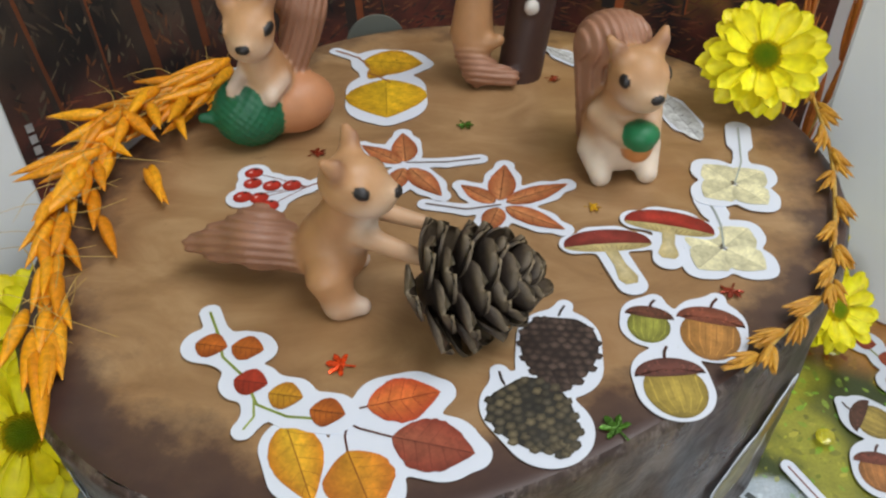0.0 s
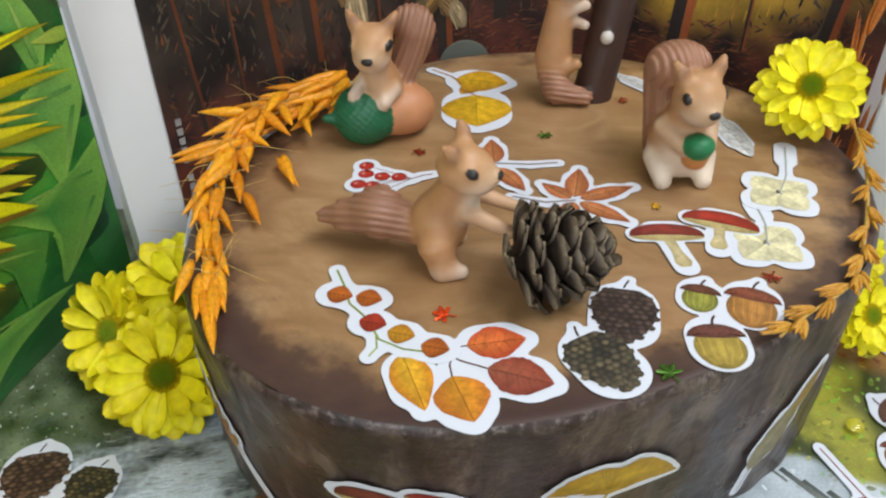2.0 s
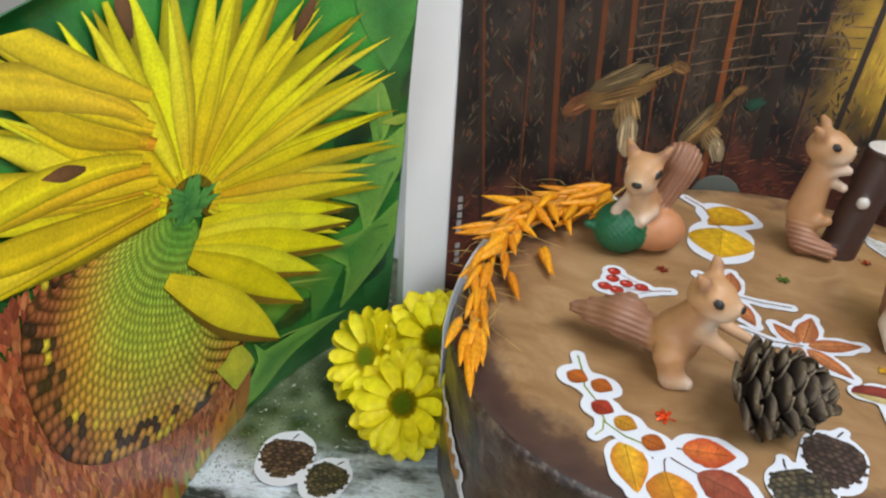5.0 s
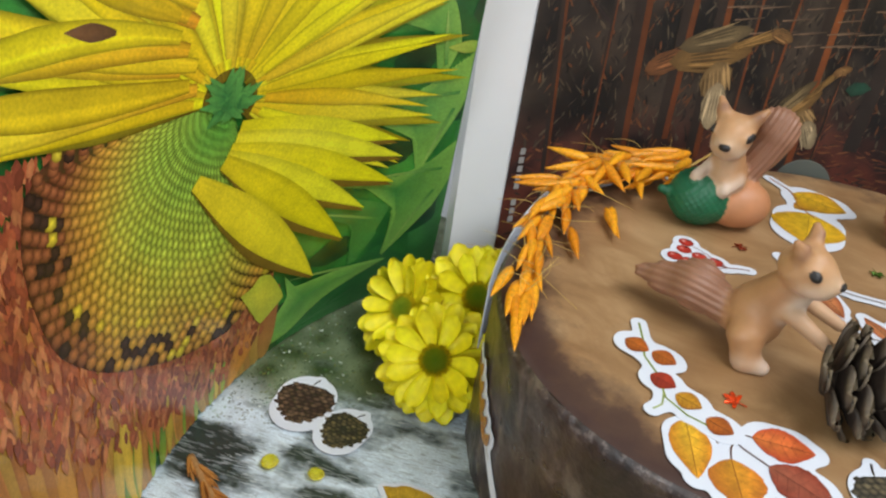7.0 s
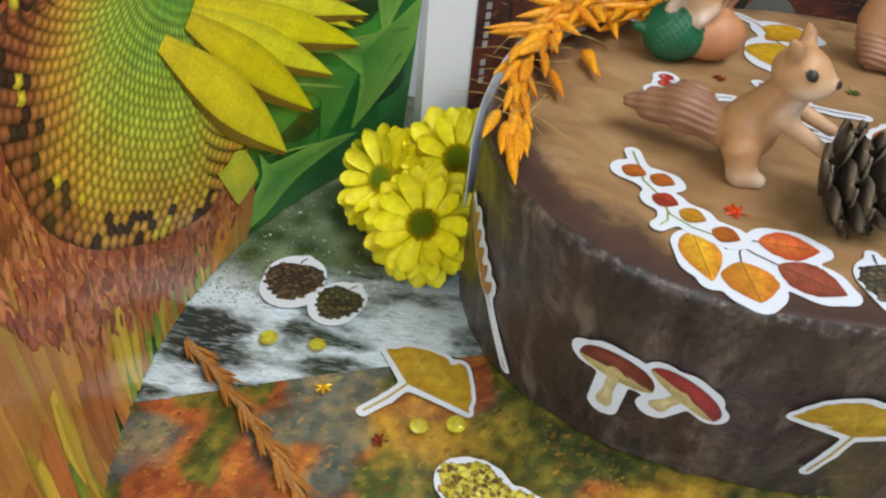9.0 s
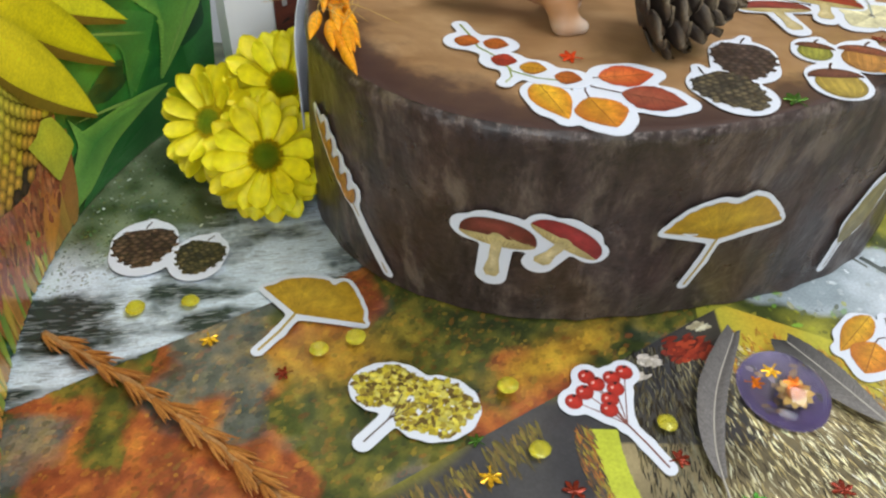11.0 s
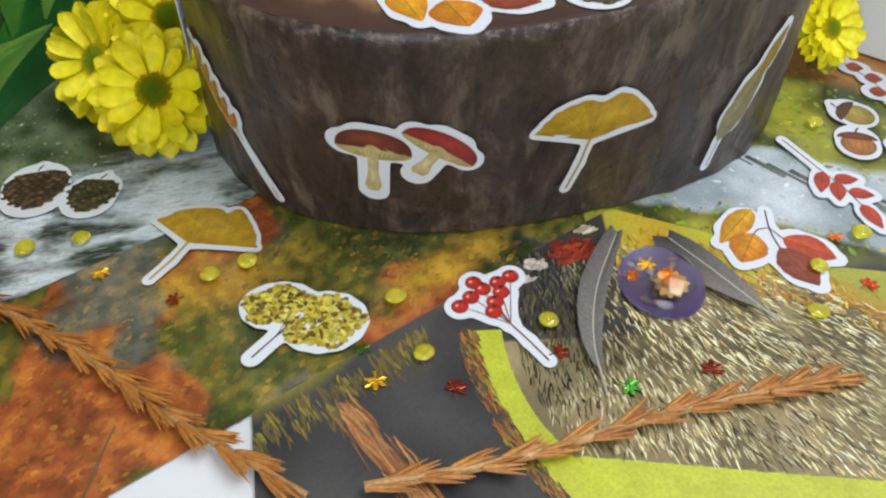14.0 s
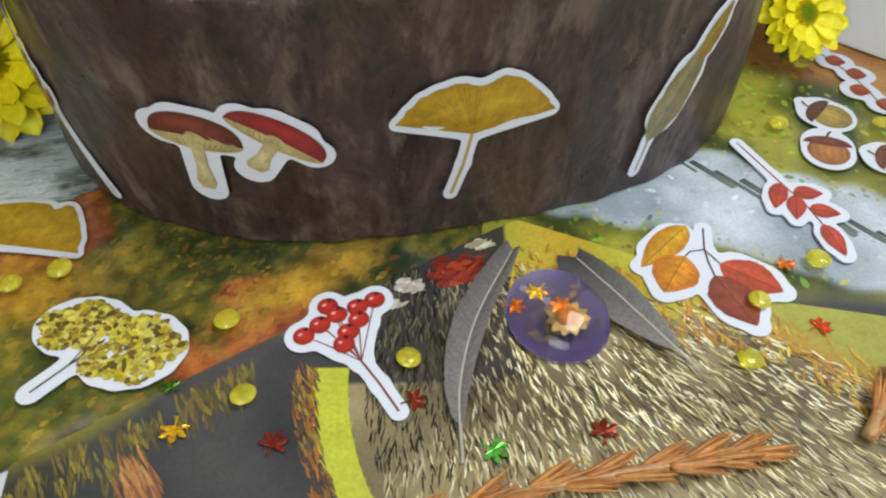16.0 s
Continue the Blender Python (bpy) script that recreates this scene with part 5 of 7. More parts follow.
s = Sticker("physalis_leaf_sticker", "white die-cut sticker with orange leaves and pods on log top", on_top, 0.0036, GT)
d_leaf(s, (-0.0480, 0.1760), (-0.0360, 0.1475), 0.0165, (0.92, 0.66, 0.04), (0.74, 0.26, 0.015), 0.02, seed=4)
d_leaf(s, (-0.0275, 0.1655), (-0.0179, 0.1435), 0.0215, AMBER, ORANGE, 0.04, seed=5, round_=0.5, stem=[(-0.0280, 0.178), (-0.0288, 0.171), (-0.0275, 0.1655)])
d_leaf(s, (-0.0228, 0.1825), (0.0010, 0.1885), 0.0185, (0.80, 0.28, 0.05), (0.66, 0.09, 0.03), 0.05, seed=6, round_=0.5, stem=[(-0.033, 0.179), (-0.0275, 0.1812), (-0.0228, 0.1825)])
d_leaf(s, (-0.0142, 0.1705), (0.0115, 0.1640), 0.0205, (0.40, 0.14, 0.07), (0.32, 0.055, 0.03), 0.06, seed=7, round_=0.5, stem=[(-0.032, 0.178), (-0.0245, 0.1738), (-0.0142, 0.1705)])
s.finish((-0.02, 0.165, TOP))

s = Sticker("physalis_twig_sticker", "white die-cut sticker of physalis twig with five orange pods", lambda u, v, lift: on_top(u + 0.002, v - 0.0034, lift), 0.0034, GT, lift=0.0004)
s.art("printed_twig")
d_line(s, [(-0.0855, 0.2305), (-0.080, 0.219), (-0.076, 0.208), (-0.067, 0.199), (-0.0605, 0.187), (-0.050, 0.182), (-0.040, 0.181)], 0.0010, (0.22, 0.28, 0.04))
d_line(s, [(-0.062, 0.190), (-0.0605, 0.182), (-0.063, 0.177)], 0.0008, (0.30, 0.36, 0.08))
for k, (x, y, c) in enumerate(((-0.0815, 0.2135, ORANGE), (-0.0685, 0.2120, ORANGE), (-0.0645, 0.1965, RED), (-0.0520, 0.1905, AMBER), (-0.0375, 0.1835, ORANGE))):
    d_leaf(s, (x - 0.0055, y + 0.001), (x + 0.0062, y - 0.001), 0.0115, c, shade(lerp(c, RED, 0.45), 0.7), 0.03, seed=20 + k, round_=0.5, name="printed_pod")
s.finish((-0.062, 0.20, TOP))

s = Sticker("mushroom_sticker", "white die-cut sticker with two red-capped mushrooms on log top", on_top, group=GT, lift=0.0003)
d_mushroom(s, (0.0505, 0.2620), (0.0860, 0.2640), (0.069, 0.2735), (0.0735, 0.2400), (0.24, 0.035, 0.025))
d_mushroom(s, (0.0775, 0.2795), (0.1125, 0.2690), (0.096, 0.2860), (0.0905, 0.2545), (0.36, 0.03, 0.02))
s.finish((0.08, 0.262, TOP))

s = Sticker("chestnut_leaf_sticker", "white die-cut sticker of a rust five-fingered leaf", on_top, 0.0032, GT)
for k, (tx, ty, w) in enumerate(((0.0306, 0.3235, 0.0125), (0.0100, 0.3075, 0.0095), (0.0578, 0.3073, 0.0110), (0.0525, 0.2740, 0.0105), (0.020, 0.272, 0.010))):
    d_leaf(s, lerp((0.0262, 0.2920), (tx, ty), 0.10), (tx, ty), w, (0.74, 0.36, 0.14), (0.46, 0.11, 0.035), 0.02, seed=30 + k, vein=0.3)
s.art("printed_stalk")
d_line(s, [(0.0270, 0.2920), (0.012, 0.2890), (-0.0055, 0.2935)], 0.0010, (0.18, 0.13, 0.11))
s.finish((0.027, 0.29, TOP))

s = Sticker("chestnut_leaf_sticker", "white die-cut sticker of a rust leaf behind the squirrel", on_top, 0.0032, GT)
for k, (tx, ty, w) in enumerate(((-0.0176, 0.3530, 0.0125), (-0.0370, 0.3420, 0.0100), (0.0015, 0.2990, 0.0115), (-0.0220, 0.3000, 0.010))):
    d_leaf(s, lerp((-0.0150, 0.3240), (tx, ty), 0.10), (tx, ty), w, (0.74, 0.36, 0.14), (0.46, 0.11, 0.035), 0.02, seed=40 + k, vein=0.3)
s.art("printed_stalk")
d_line(s, [(-0.0150, 0.3262), (0.004, 0.3262), (0.0195, 0.3290)], 0.0010, (0.18, 0.13, 0.11))
s.finish((-0.012, 0.326, TOP))

s = Sticker("yellow_leaf_sticker", "white die-cut sticker with two round yellow leaves", on_top, 0.0034, GT)
d_leaf(s, (-0.0385, 0.4110), (-0.0230, 0.4360), 0.0140, (0.62, 0.36, 0.02), (0.55, 0.24, 0.02), 0.02, seed=50, round_=0.5)
d_leaf(s, (-0.0430, 0.4330), (-0.0090, 0.4285), 0.0310, (0.82, 0.54, 0.02), (0.70, 0.34, 0.015), 0.02, seed=51, round_=0.5)
d_leaf(s, (-0.0290, 0.4100), (-0.0262, 0.3680), 0.0430, (0.82, 0.55, 0.02), (0.74, 0.40, 0.015), 0.02, seed=52, round_=0.5)
s.art("printed_stalk")
d_line(s, [(-0.0390, 0.4260), (-0.046, 0.437), (-0.0600, 0.4470)], 0.0012, (0.34, 0.12, 0.03))
d_line(s, [(-0.0260, 0.4060), (-0.033, 0.4130), (-0.0400, 0.4180)], 0.0012, (0.34, 0.12, 0.03))
s.finish((-0.026, 0.405, TOP))


def berry_sticker(place, z, hub, foot, berries, r, name_label, group):
    st = Sticker("berry_sticker", name_label, place, 0.0032, group)
    st.art("printed_stalk")
    d_line(st, [hub, ((hub[0] + foot[0]) / 2, (hub[1] + foot[1]) / 2 + 0.0006), foot], 0.0009, (0.20, 0.06, 0.04))
    for b in berries:
        d_line(st, [hub, ((hub[0] * 0.4 + b[0] * 0.6), (hub[1] * 0.4 + b[1] * 0.6) + 0.0004), b], 0.0005, (0.22, 0.07, 0.05))
    for b in berries:
        st.art("printed_berry")
        d_berry(st, b, r, (0.56, 0.035, 0.02))
    return st.finish((hub[0], hub[1], z))


berry_sticker(lambda u, v, lift: on_top(u - 0.001, v - 0.0044, lift), TOP, (-0.0575, 0.3120), (-0.0470, 0.3175), ((-0.0835, 0.3235), (-0.0825, 0.3150), (-0.0735, 0.3130), (-0.0645, 0.3130), (-0.0850, 0.3045), (-0.0775, 0.3035), (-0.0720, 0.2975)), 0.0042, "white die-cut sticker with red rowan berries on log top", GT)

for c, a0, stalk, lift in (((0.1310, 0.3050), 0.55, ((0.139, 0.322), (0.1430, 0.338), (0.1465, 0.3530)), 0.0004), ((0.1140, 0.2610), 0.75, ((0.117, 0.276), (0.1170, 0.285), (0.1160, 0.2930)), 0.0)):
    s = Sticker("hydrangea_sticker", "white die-cut sticker with cream four-petalled flowers", on_top, 0.0030, GT, lift=lift)
    d_petals(s, c, 0.0185, a0, 4, (0.86, 0.80, 0.50), 60)
    s.art("printed_stalk")
    d_line(s, [c, *stalk], 0.0008, (0.36, 0.40, 0.36))
    s.cover(stalk[1], stalk[2], 0.003)
    s.finish((*c, TOP))


def feather_sticker(place, z, a, b, w, label, group, col):
    st = Sticker("feather_sticker", label, place, 0.0026, group)
    d_leaf(st, a, b, w, shade(col, 0.95), col, 0.06, True, 77, name="printed_feather")
    L, at = frame2(a, b)
    rng = random.Random(5)
    for k in range(12):
        y = (0.12 + 0.07 * k) * L
        d_line(st, [at(y, 0), at(y + 0.0016, w * 0.22 * (1 if k % 2 else -1))], 0.0005, (0.16, 0.16, 0.16), False)
    return st.finish(((a[0] + b[0]) / 2, (a[1] + b[1]) / 2, z))


feather_sticker(on_top, TOP, (0.060, 0.4500), (0.098, 0.408), 0.010, "white die-cut sticker of a pale feather", GT, (0.68, 0.70, 0.70))
feather_sticker(on_top, TOP, (0.1260, 0.3420), (0.1140, 0.4000), 0.014, "white die-cut sticker of a pale barred feather", GT, (0.68, 0.70, 0.70))


def bush_sticker(place, z, hub, foot, lobes, label, group, seed):
    rng = random.Random(seed)
    st = Sticker("blossom_sticker", label, place, 0.0036, group)
    p = st.art("printed_blossom")
    for k in range(560 * len(lobes)):
        cx, cy, rx, ry = lobes[k % len(lobes)]
        a = rng.uniform(0, 6.3)
        r = math.sqrt(rng.random()) * (1 + 0.10 * math.sin(5 * a + k % 2))
        x, y = cx + rx * r * math.cos(a), cy + ry * r * math.sin(a)
        if (x - hub[0]) ** 2 + (y - hub[1]) ** 2 < 0.0028 ** 2:
            continue
        p.lift += 0.0000005
        p.daub(x, y, rng.uniform(0, 6.3), rng.uniform(0.0026, 0.0046), rng.uniform(0.0016, 0.003), pick(rng, ((0.50, 0.40, 0.03), (0.60, 0.52, 0.07), (0.30, 0.22, 0.03), (0.16, 0.10, 0.02), (0.62, 0.55, 0.12))))
    st.art("printed_stalk")
    st.pic.lift += 0.0004
    d_line(st, [foot, ((foot[0] + hub[0]) / 2, (foot[1] + hub[1]) / 2), hub], 0.0008, (0.10, 0.07, 0.05))
    for cx, cy, rx, ry in lobes:
        d_line(st, [((hub[0] + foot[0]) / 2, (hub[1] + foot[1]) / 2), (hub[0] * 0.6 + cx * 0.4, hub[1] * 0.6 + cy * 0.4), (cx, cy)], 0.0005, (0.10, 0.07, 0.05), False)
        for k in range(12):
            a = 2 * math.pi * k / 12
            st.cover((cx + rx * 0.72 * math.cos(a), cy + ry * 0.72 * math.sin(a)), (cx, cy), min(rx, ry) * 0.30)
    st.cover(hub, foot, 0.0008)
    return st.finish((lobes[0][0], lobes[0][1], z))


bush_sticker(on_top, TOP, (-0.108, 0.400), (-0.100, 0.392), ((-0.118, 0.410, 0.012, 0.014),), "small white die-cut sticker of yellow blossom beside the acorn", GT, 2)

# stickers on the printed pages
bush_sticker(on_table, 0.0016, (-0.0935, 0.1065), (-0.1110, 0.0815), ((-0.1040, 0.1125, 0.0165, 0.0115), (-0.0825, 0.1030, 0.0180, 0.0150)), "white die-cut sticker of yellow blossom lying on the pages", GB, 3)
berry_sticker(on_pages, 0.0016, (-0.0010, 0.0990), (0.0135, 0.0780), ((-0.0235, 0.1105), (-0.0160, 0.1245), (-0.0120, 0.1205), (-0.0045, 0.1240), (0.0020, 0.1275), (-0.0035, 0.1180), (-0.0180, 0.1155), (-0.0070, 0.1120), (-0.0080, 0.1065)), 0.0041, "white die-cut sticker with red rowan berries on the pages", GB)

s = Sticker("pine_cone_sticker", "white die-cut sticker with two brown cones on birch page", on_table, 0.0030, GB)
d_cone(s, (-0.2570, 0.2150), (-0.2470, 0.1815), 0.0345, (0.06, 0.032, 0.024), (0.19, 0.115, 0.07), 6)
d_cone(s, (-0.2185, 0.2080), (-0.2200, 0.1785), 0.0262, (0.04, 0.035, 0.024), (0.17, 0.13, 0.055), 7)
s.finish((-0.235, 0.20, 0.0016))

s = Sticker("ginkgo_sticker", "white die-cut sticker of a golden ginkgo leaf on pages", on_table, 0.0028, GB)
d_ginkgo(s, (-0.1575, 0.1545), (-0.1780, 0.1715), ((-0.1655, 0.1800), (-0.1490, 0.1815), (-0.1425, 0.1775), (-0.1365, 0.1805), (-0.1270, 0.1680)), (-0.1218, 0.1510), (-0.1695, 0.1285))
s.finish((-0.15, 0.165, 0.0016))

s = Sticker("physalis_leaf_sticker", "white die-cut sticker with orange leaves and pods on pages", on_table, 0.0034, GB)
d_leaf(s, (0.1320, 0.1825), (0.1095, 0.1560), 0.0135, (0.85, 0.58, 0.03), (0.66, 0.26, 0.015), 0.02, seed=4)
d_leaf(s, (0.1285, 0.1635), (0.1168, 0.1425), 0.0190, AMBER, ORANGE, 0.04, seed=5, round_=0.5, stem=[(0.1372, 0.1680), (0.1310, 0.1665), (0.1285, 0.1635)])
d_leaf(s, (0.1420, 0.1600), (0.1640, 0.1455), 0.0190, (0.62, 0.12, 0.04), (0.55, 0.07, 0.03), 0.05, seed=6, round_=0.5, stem=[(0.1391, 0.1815), (0.1372, 0.1680), (0.1420, 0.1600)])
d_leaf(s, (0.1385, 0.1530), (0.1495, 0.1270), 0.0190, (0.33, 0.10, 0.05), (0.28, 0.05, 0.025), 0.06, seed=7, round_=0.5, stem=[(0.1372, 0.1680), (0.1375, 0.1600), (0.1385, 0.1530)])
s.finish((0.135, 0.14, 0.0016))

s = Sticker("red_twig_sticker", "white die-cut sticker of a twig with red leaves", on_pages, 0.0030, GB)
s.art("printed_twig")
d_line(s, [(0.1670, 0.2200), (0.1780, 0.1960), (0.1870, 0.1770), (0.1950, 0.1500)], 0.0008, (0.24, 0.07, 0.05))
for k, (a, b) in enumerate((((0.1795, 0.192), (0.1725, 0.176)), ((0.184, 0.184), (0.1800, 0.1690)), ((0.1835, 0.186), (0.1965, 0.1850)), ((0.1875, 0.176), (0.2000, 0.1720)), ((0.1905, 0.166), (0.1940, 0.1480)))):
    d_leaf(s, a, b, 0.0085, (0.58, 0.10, 0.05), (0.50, 0.05, 0.03), 0.02, seed=80 + k)
s.finish((0.185, 0.18, 0.0016))

s = Sticker("acorn_sticker", "white die-cut sticker with three acorns on woodland page", on_pages, 0.0030, GB)
d_acorn(s, (0.2060, 0.2500), (0.2260, 0.2330), 0.0200, (0.42, 0.30, 0.07), (0.12, 0.05, 0.03))
d_acorn(s, (0.2120, 0.2280), (0.2060, 0.2040), 0.0210, (0.44, 0.18, 0.05), (0.18, 0.05, 0.03))
d_acorn(s, (0.2260, 0.2120), (0.2440, 0.2040), 0.0180, (0.40, 0.24, 0.06), (0.18, 0.06, 0.03))
s.finish((0.216, 0.225, 0.0016))

s = Sticker("physalis_twig_sticker", "white die-cut sticker of physalis twig on woodland page", on_pages, 0.0034, GB)
s.art("printed_twig")
d_line(s, [(0.2240, 0.3050), (0.2330, 0.2880), (0.2410, 0.2720), (0.2460, 0.2500)], 0.0010, (0.24, 0.26, 0.05))
for k, (x, y) in enumerate(((0.2270, 0.2990), (0.2360, 0.2860), (0.2430, 0.2740), (0.2400, 0.2600), (0.2490, 0.2480))):
    d_leaf(s, (x - 0.005, y + 0.002), (x + 0.005, y - 0.002), 0.0100, (0.50, 0.12, 0.03), (0.36, 0.05, 0.02), 0.03, seed=90 + k, round_=0.5, name="printed_pod")
s.finish((0.236, 0.277, 0.0016))


# stickers round the bark: u runs along the girth (radius 0.16), v is height
def on_side(u, v, lift):
    a = u / 0.16
    h = v / LH
    r = rim(a, h) + 0.0016 + lift
    return (LC[0] + r * math.cos(a), LC[1] + r * math.sin(a), v)


def g(deg):
    return radians(deg) * 0.16


GS = "stickers round the bark"
s = Sticker("mushroom_sticker", "white die-cut sticker of two mushrooms on the bark side", on_side, 0.0040, GS)
d_mushroom(s, (g(-118.8), 0.0632), (g(-107.5), 0.0590), (g(-113.4), 0.0745), (g(-114.5), 0.0345), (0.18, 0.035, 0.025))
d_mushroom(s, (g(-108.4), 0.0747), (g(-98.3), 0.0518), (g(-102.8), 0.0755), (g(-107.1), 0.0480), (0.34, 0.03, 0.03))
s.finish(on_side(g(-109), 0.055, 0), 0.0008)
s = Sticker("ginkgo_sticker", "white die-cut sticker of a ginkgo leaf on bark side", on_side, 0.0028, GS)
d_ginkgo(s, (g(-77.8), 0.0577), (g(-88.6), 0.0678), ((g(-85.0), 0.0788), (g(-80.4), 0.0828), (g(-76.4), 0.0800), (g(-73.0), 0.0825), (g(-68.0), 0.0730)), (g(-64.8), 0.0615), (g(-80.6), 0.0265), 9)
s.finish(on_side(g(-77), 0.055, 0), 0.0008)
s = Sticker("feather_sticker", "white die-cut sticker of a grey-gold feather on bark side", on_side, 0.0030, GS)
d_leaf(s, (g(-44.6), 0.0290), (g(-35.5), 0.0740), 0.0190, (0.22, 0.22, 0.17), (0.30, 0.25, 0.08), 0.07, seed=5, name="printed_feather")
d_leaf(s, (g(-37.5), 0.062), (g(-32.0), 0.0850), 0.0105, (0.42, 0.26, 0.03), (0.36, 0.22, 0.03), 0.06, seed=6, name="printed_feather_tip")
s.art("printed_quill")
d_line(s, [(g(-45.6), 0.0135), (g(-44.4), 0.0290), (g(-40), 0.052), (g(-33), 0.082)], 0.0007, (0.16, 0.14, 0.10))
s.finish(on_side(g(-41), 0.05, 0), 0.0008)
s = Sticker("wheat_sticker", "white die-cut sticker of a golden wheat ear on bark side", on_side, 0.0026, GS)
s.art("printed_stalk")
d_line(s, [(g(-148.0), 0.0850), (g(-142), 0.064), (g(-139.0), 0.047), (g(-133.5), 0.0100)], 0.0009, (0.40, 0.30, 0.10))
for k in range(5):
    for sgn in (-1, 1):
        y = 0.079 - 0.0070 * k
        x = g(-146.2 + 1.6 * k)
        d_leaf(s, (x, y - 0.004), (x + sgn * 0.0055, y + 0.008), 0.0050, AMBER, (0.50, 0.20, 0.04), 0.02, seed=k, name="printed_grain")
s.finish(on_side(g(-140), 0.055, 0), 0.0008)


# ---- toy squirrels: one plain mesh each ----
FUR, PALE, TAILC, DARKB = (0.46, 0.235, 0.105), (0.62, 0.47, 0.36), (0.30, 0.145, 0.085), (0.015, 0.010, 0.008)
CREAM, EYE_C = (0.70, 0.58, 0.46), (0.012, 0.009, 0.008)


def combed(fn, side, depth=0.0005, wave=0.0032):
    """Grooves that run along a moulded tail, spaced across the direction side."""
    d = np.array(side) / np.linalg.norm(side)
    return lambda p: fn(p) + depth * np.sin((p @ d) * 2 * math.pi / wave + 1.5 * np.sin(p[:, 0] * 90 + p[:, 2] * 70))


def spun(fn, deg, centre):
    """The same form turned about the upright through centre."""
    m, c = turn(0, 0, deg), np.array(centre)
    return lambda p: fn((p - c) @ m + c)


def squirrel(name, label, prims, origin, rz, lo, hi, step=0.0008, k=0.0040):
    ob = new(name, moulded(name, prims, TOY, lo, hi, step, k))
    ob.matrix_world = pose(*origin, 0, 0, rz)
    return tagged(ob, label, "figurine", "toy squirrels")


def head_prims(c, yaw, s=1.0, pitch=0.0):
    """Squirrel head at c, nose along yaw (degrees in the figure's plane), scaled by s."""
    m = turn(0, 0, yaw) @ turn(0, pitch, 0)
    at = lambda x, y, z: np.array(c) + m @ np.array((x, y, z)) * s
    out = [(lambda p: egg(p, at(0, 0, 0), (0.0140 * s, 0.0120 * s, 0.0118 * s), m), (0.50, 0.27, 0.125), 0.0011),
           (lambda p: egg(p, at(0.0085, 0, -0.003), (0.0095 * s, 0.0080 * s, 0.0072 * s), m), (0.58, 0.38, 0.23), 0.0012),
           (lambda p: egg(p, at(0.0060, 0, -0.0062), (0.0090 * s, 0.0098 * s, 0.0058 * s), m), PALE, 0.0012),
           (lambda p: egg(p, at(0.0183, 0, -0.0004), (0.0013 * s, 0.0023 * s, 0.0010 * s), m), EYE_C, 0.00018)]
    for sgn in (-1, 1):
        ear_in = at(-0.0035, sgn * 0.0078, 0.0080)
        ear_tip = at(-0.0070, sgn * 0.0135, 0.0160)
        out += [(lambda p, q=at(0.0062, sgn * 0.0107, 0.0034): egg(p, q, (0.0034 * s, 0.0013 * s, 0.0016 * s), m @ turn(0, 8, -sgn * 24)), EYE_C, 0.00016),
                (lambda p, a=ear_in, b=ear_tip: limb(p, a, b, 0.0042 * s, 0.0019 * s), shade(FUR, 0.95), 0.0010),
                (lambda p, q=(ear_in + ear_tip) / 2 + m @ np.array((0.0026, 0, 0.0002)) * s: egg(p, q, (0.0012 * s, 0.0022 * s, 0.0034 * s), m @ turn(-sgn * 35, 0, 0)), shade(TAILC, 0.95), 0.0007)]
    return out


T0 = LH
# leaning squirrel, forepaws toward the cone, tail lying behind; the figure faces +x
prims = head_prims((0.0098, -0.0095, 0.0545), -20, 0.84, 4)
prims += [(lambda p: egg(p, (0.000, 0.002, 0.0190), (0.0130, 0.0122, 0.0150)), FUR, 0.0015),
          (lambda p: limb(p, (0.000, 0.002, 0.026), (0.0092, -0.006, 0.048), 0.0098, 0.0064), FUR, 0.0015),
          (lambda p: limb(p, (0.010, -0.001, 0.028), (0.0140, -0.007, 0.044), 0.0062, 0.0046), CREAM, 0.0012),
          (lambda p: limb(p, (-0.002, -0.010, 0.015), (0.001, -0.013, 0.005), 0.0085, 0.0055), FUR, 0.0012),
          (lambda p: limb(p, (0.000, -0.013, 0.0045), (0.0085, -0.014, 0.0032), 0.0050, 0.0034), PALE, 0.0012),
          (lambda p: limb(p, (0.000, 0.013, 0.0045), (0.010, 0.013, 0.0032), 0.0050, 0.0034), PALE, 0.0012),
          (lambda p: limb(p, (0.011, -0.008, 0.031), (0.0300, -0.0120, 0.0220), 0.0042, 0.0030), (0.54, 0.33, 0.19), 0.0012),
          (lambda p: limb(p, (0.012, 0.006, 0.034), (0.0340, 0.004, 0.0250), 0.0040, 0.0028), (0.54, 0.33, 0.19), 0.0012),
          (combed(lambda p: limb(p, (-0.010, 0.005, 0.0150), (-0.027, 0.011, 0.0205), 0.0072, 0.0112), (0.15, 0.55, 0.80)), TAILC, 0.0012),
          (combed(lambda p: limb(p, (-0.027, 0.011, 0.0205), (-0.041, 0.016, 0.0160), 0.0112, 0.0078), (0.15, 0.55, 0.80)), TAILC, 0.0012),
          (combed(lambda p: limb(p, (-0.041, 0.016, 0.0155), (-0.053, 0.018, 0.0150), 0.0070, 0.0034), (0.15, 0.55, 0.80)), shade(TAILC, 0.9), 0.0012)]
squirrel("toy_squirrel", "tan toy squirrel leaning its paws toward a pine cone", prims, (-0.0380, 0.2400, T0), 8, (-0.07, -0.03, -0.002), (0.05, 0.035, 0.092))

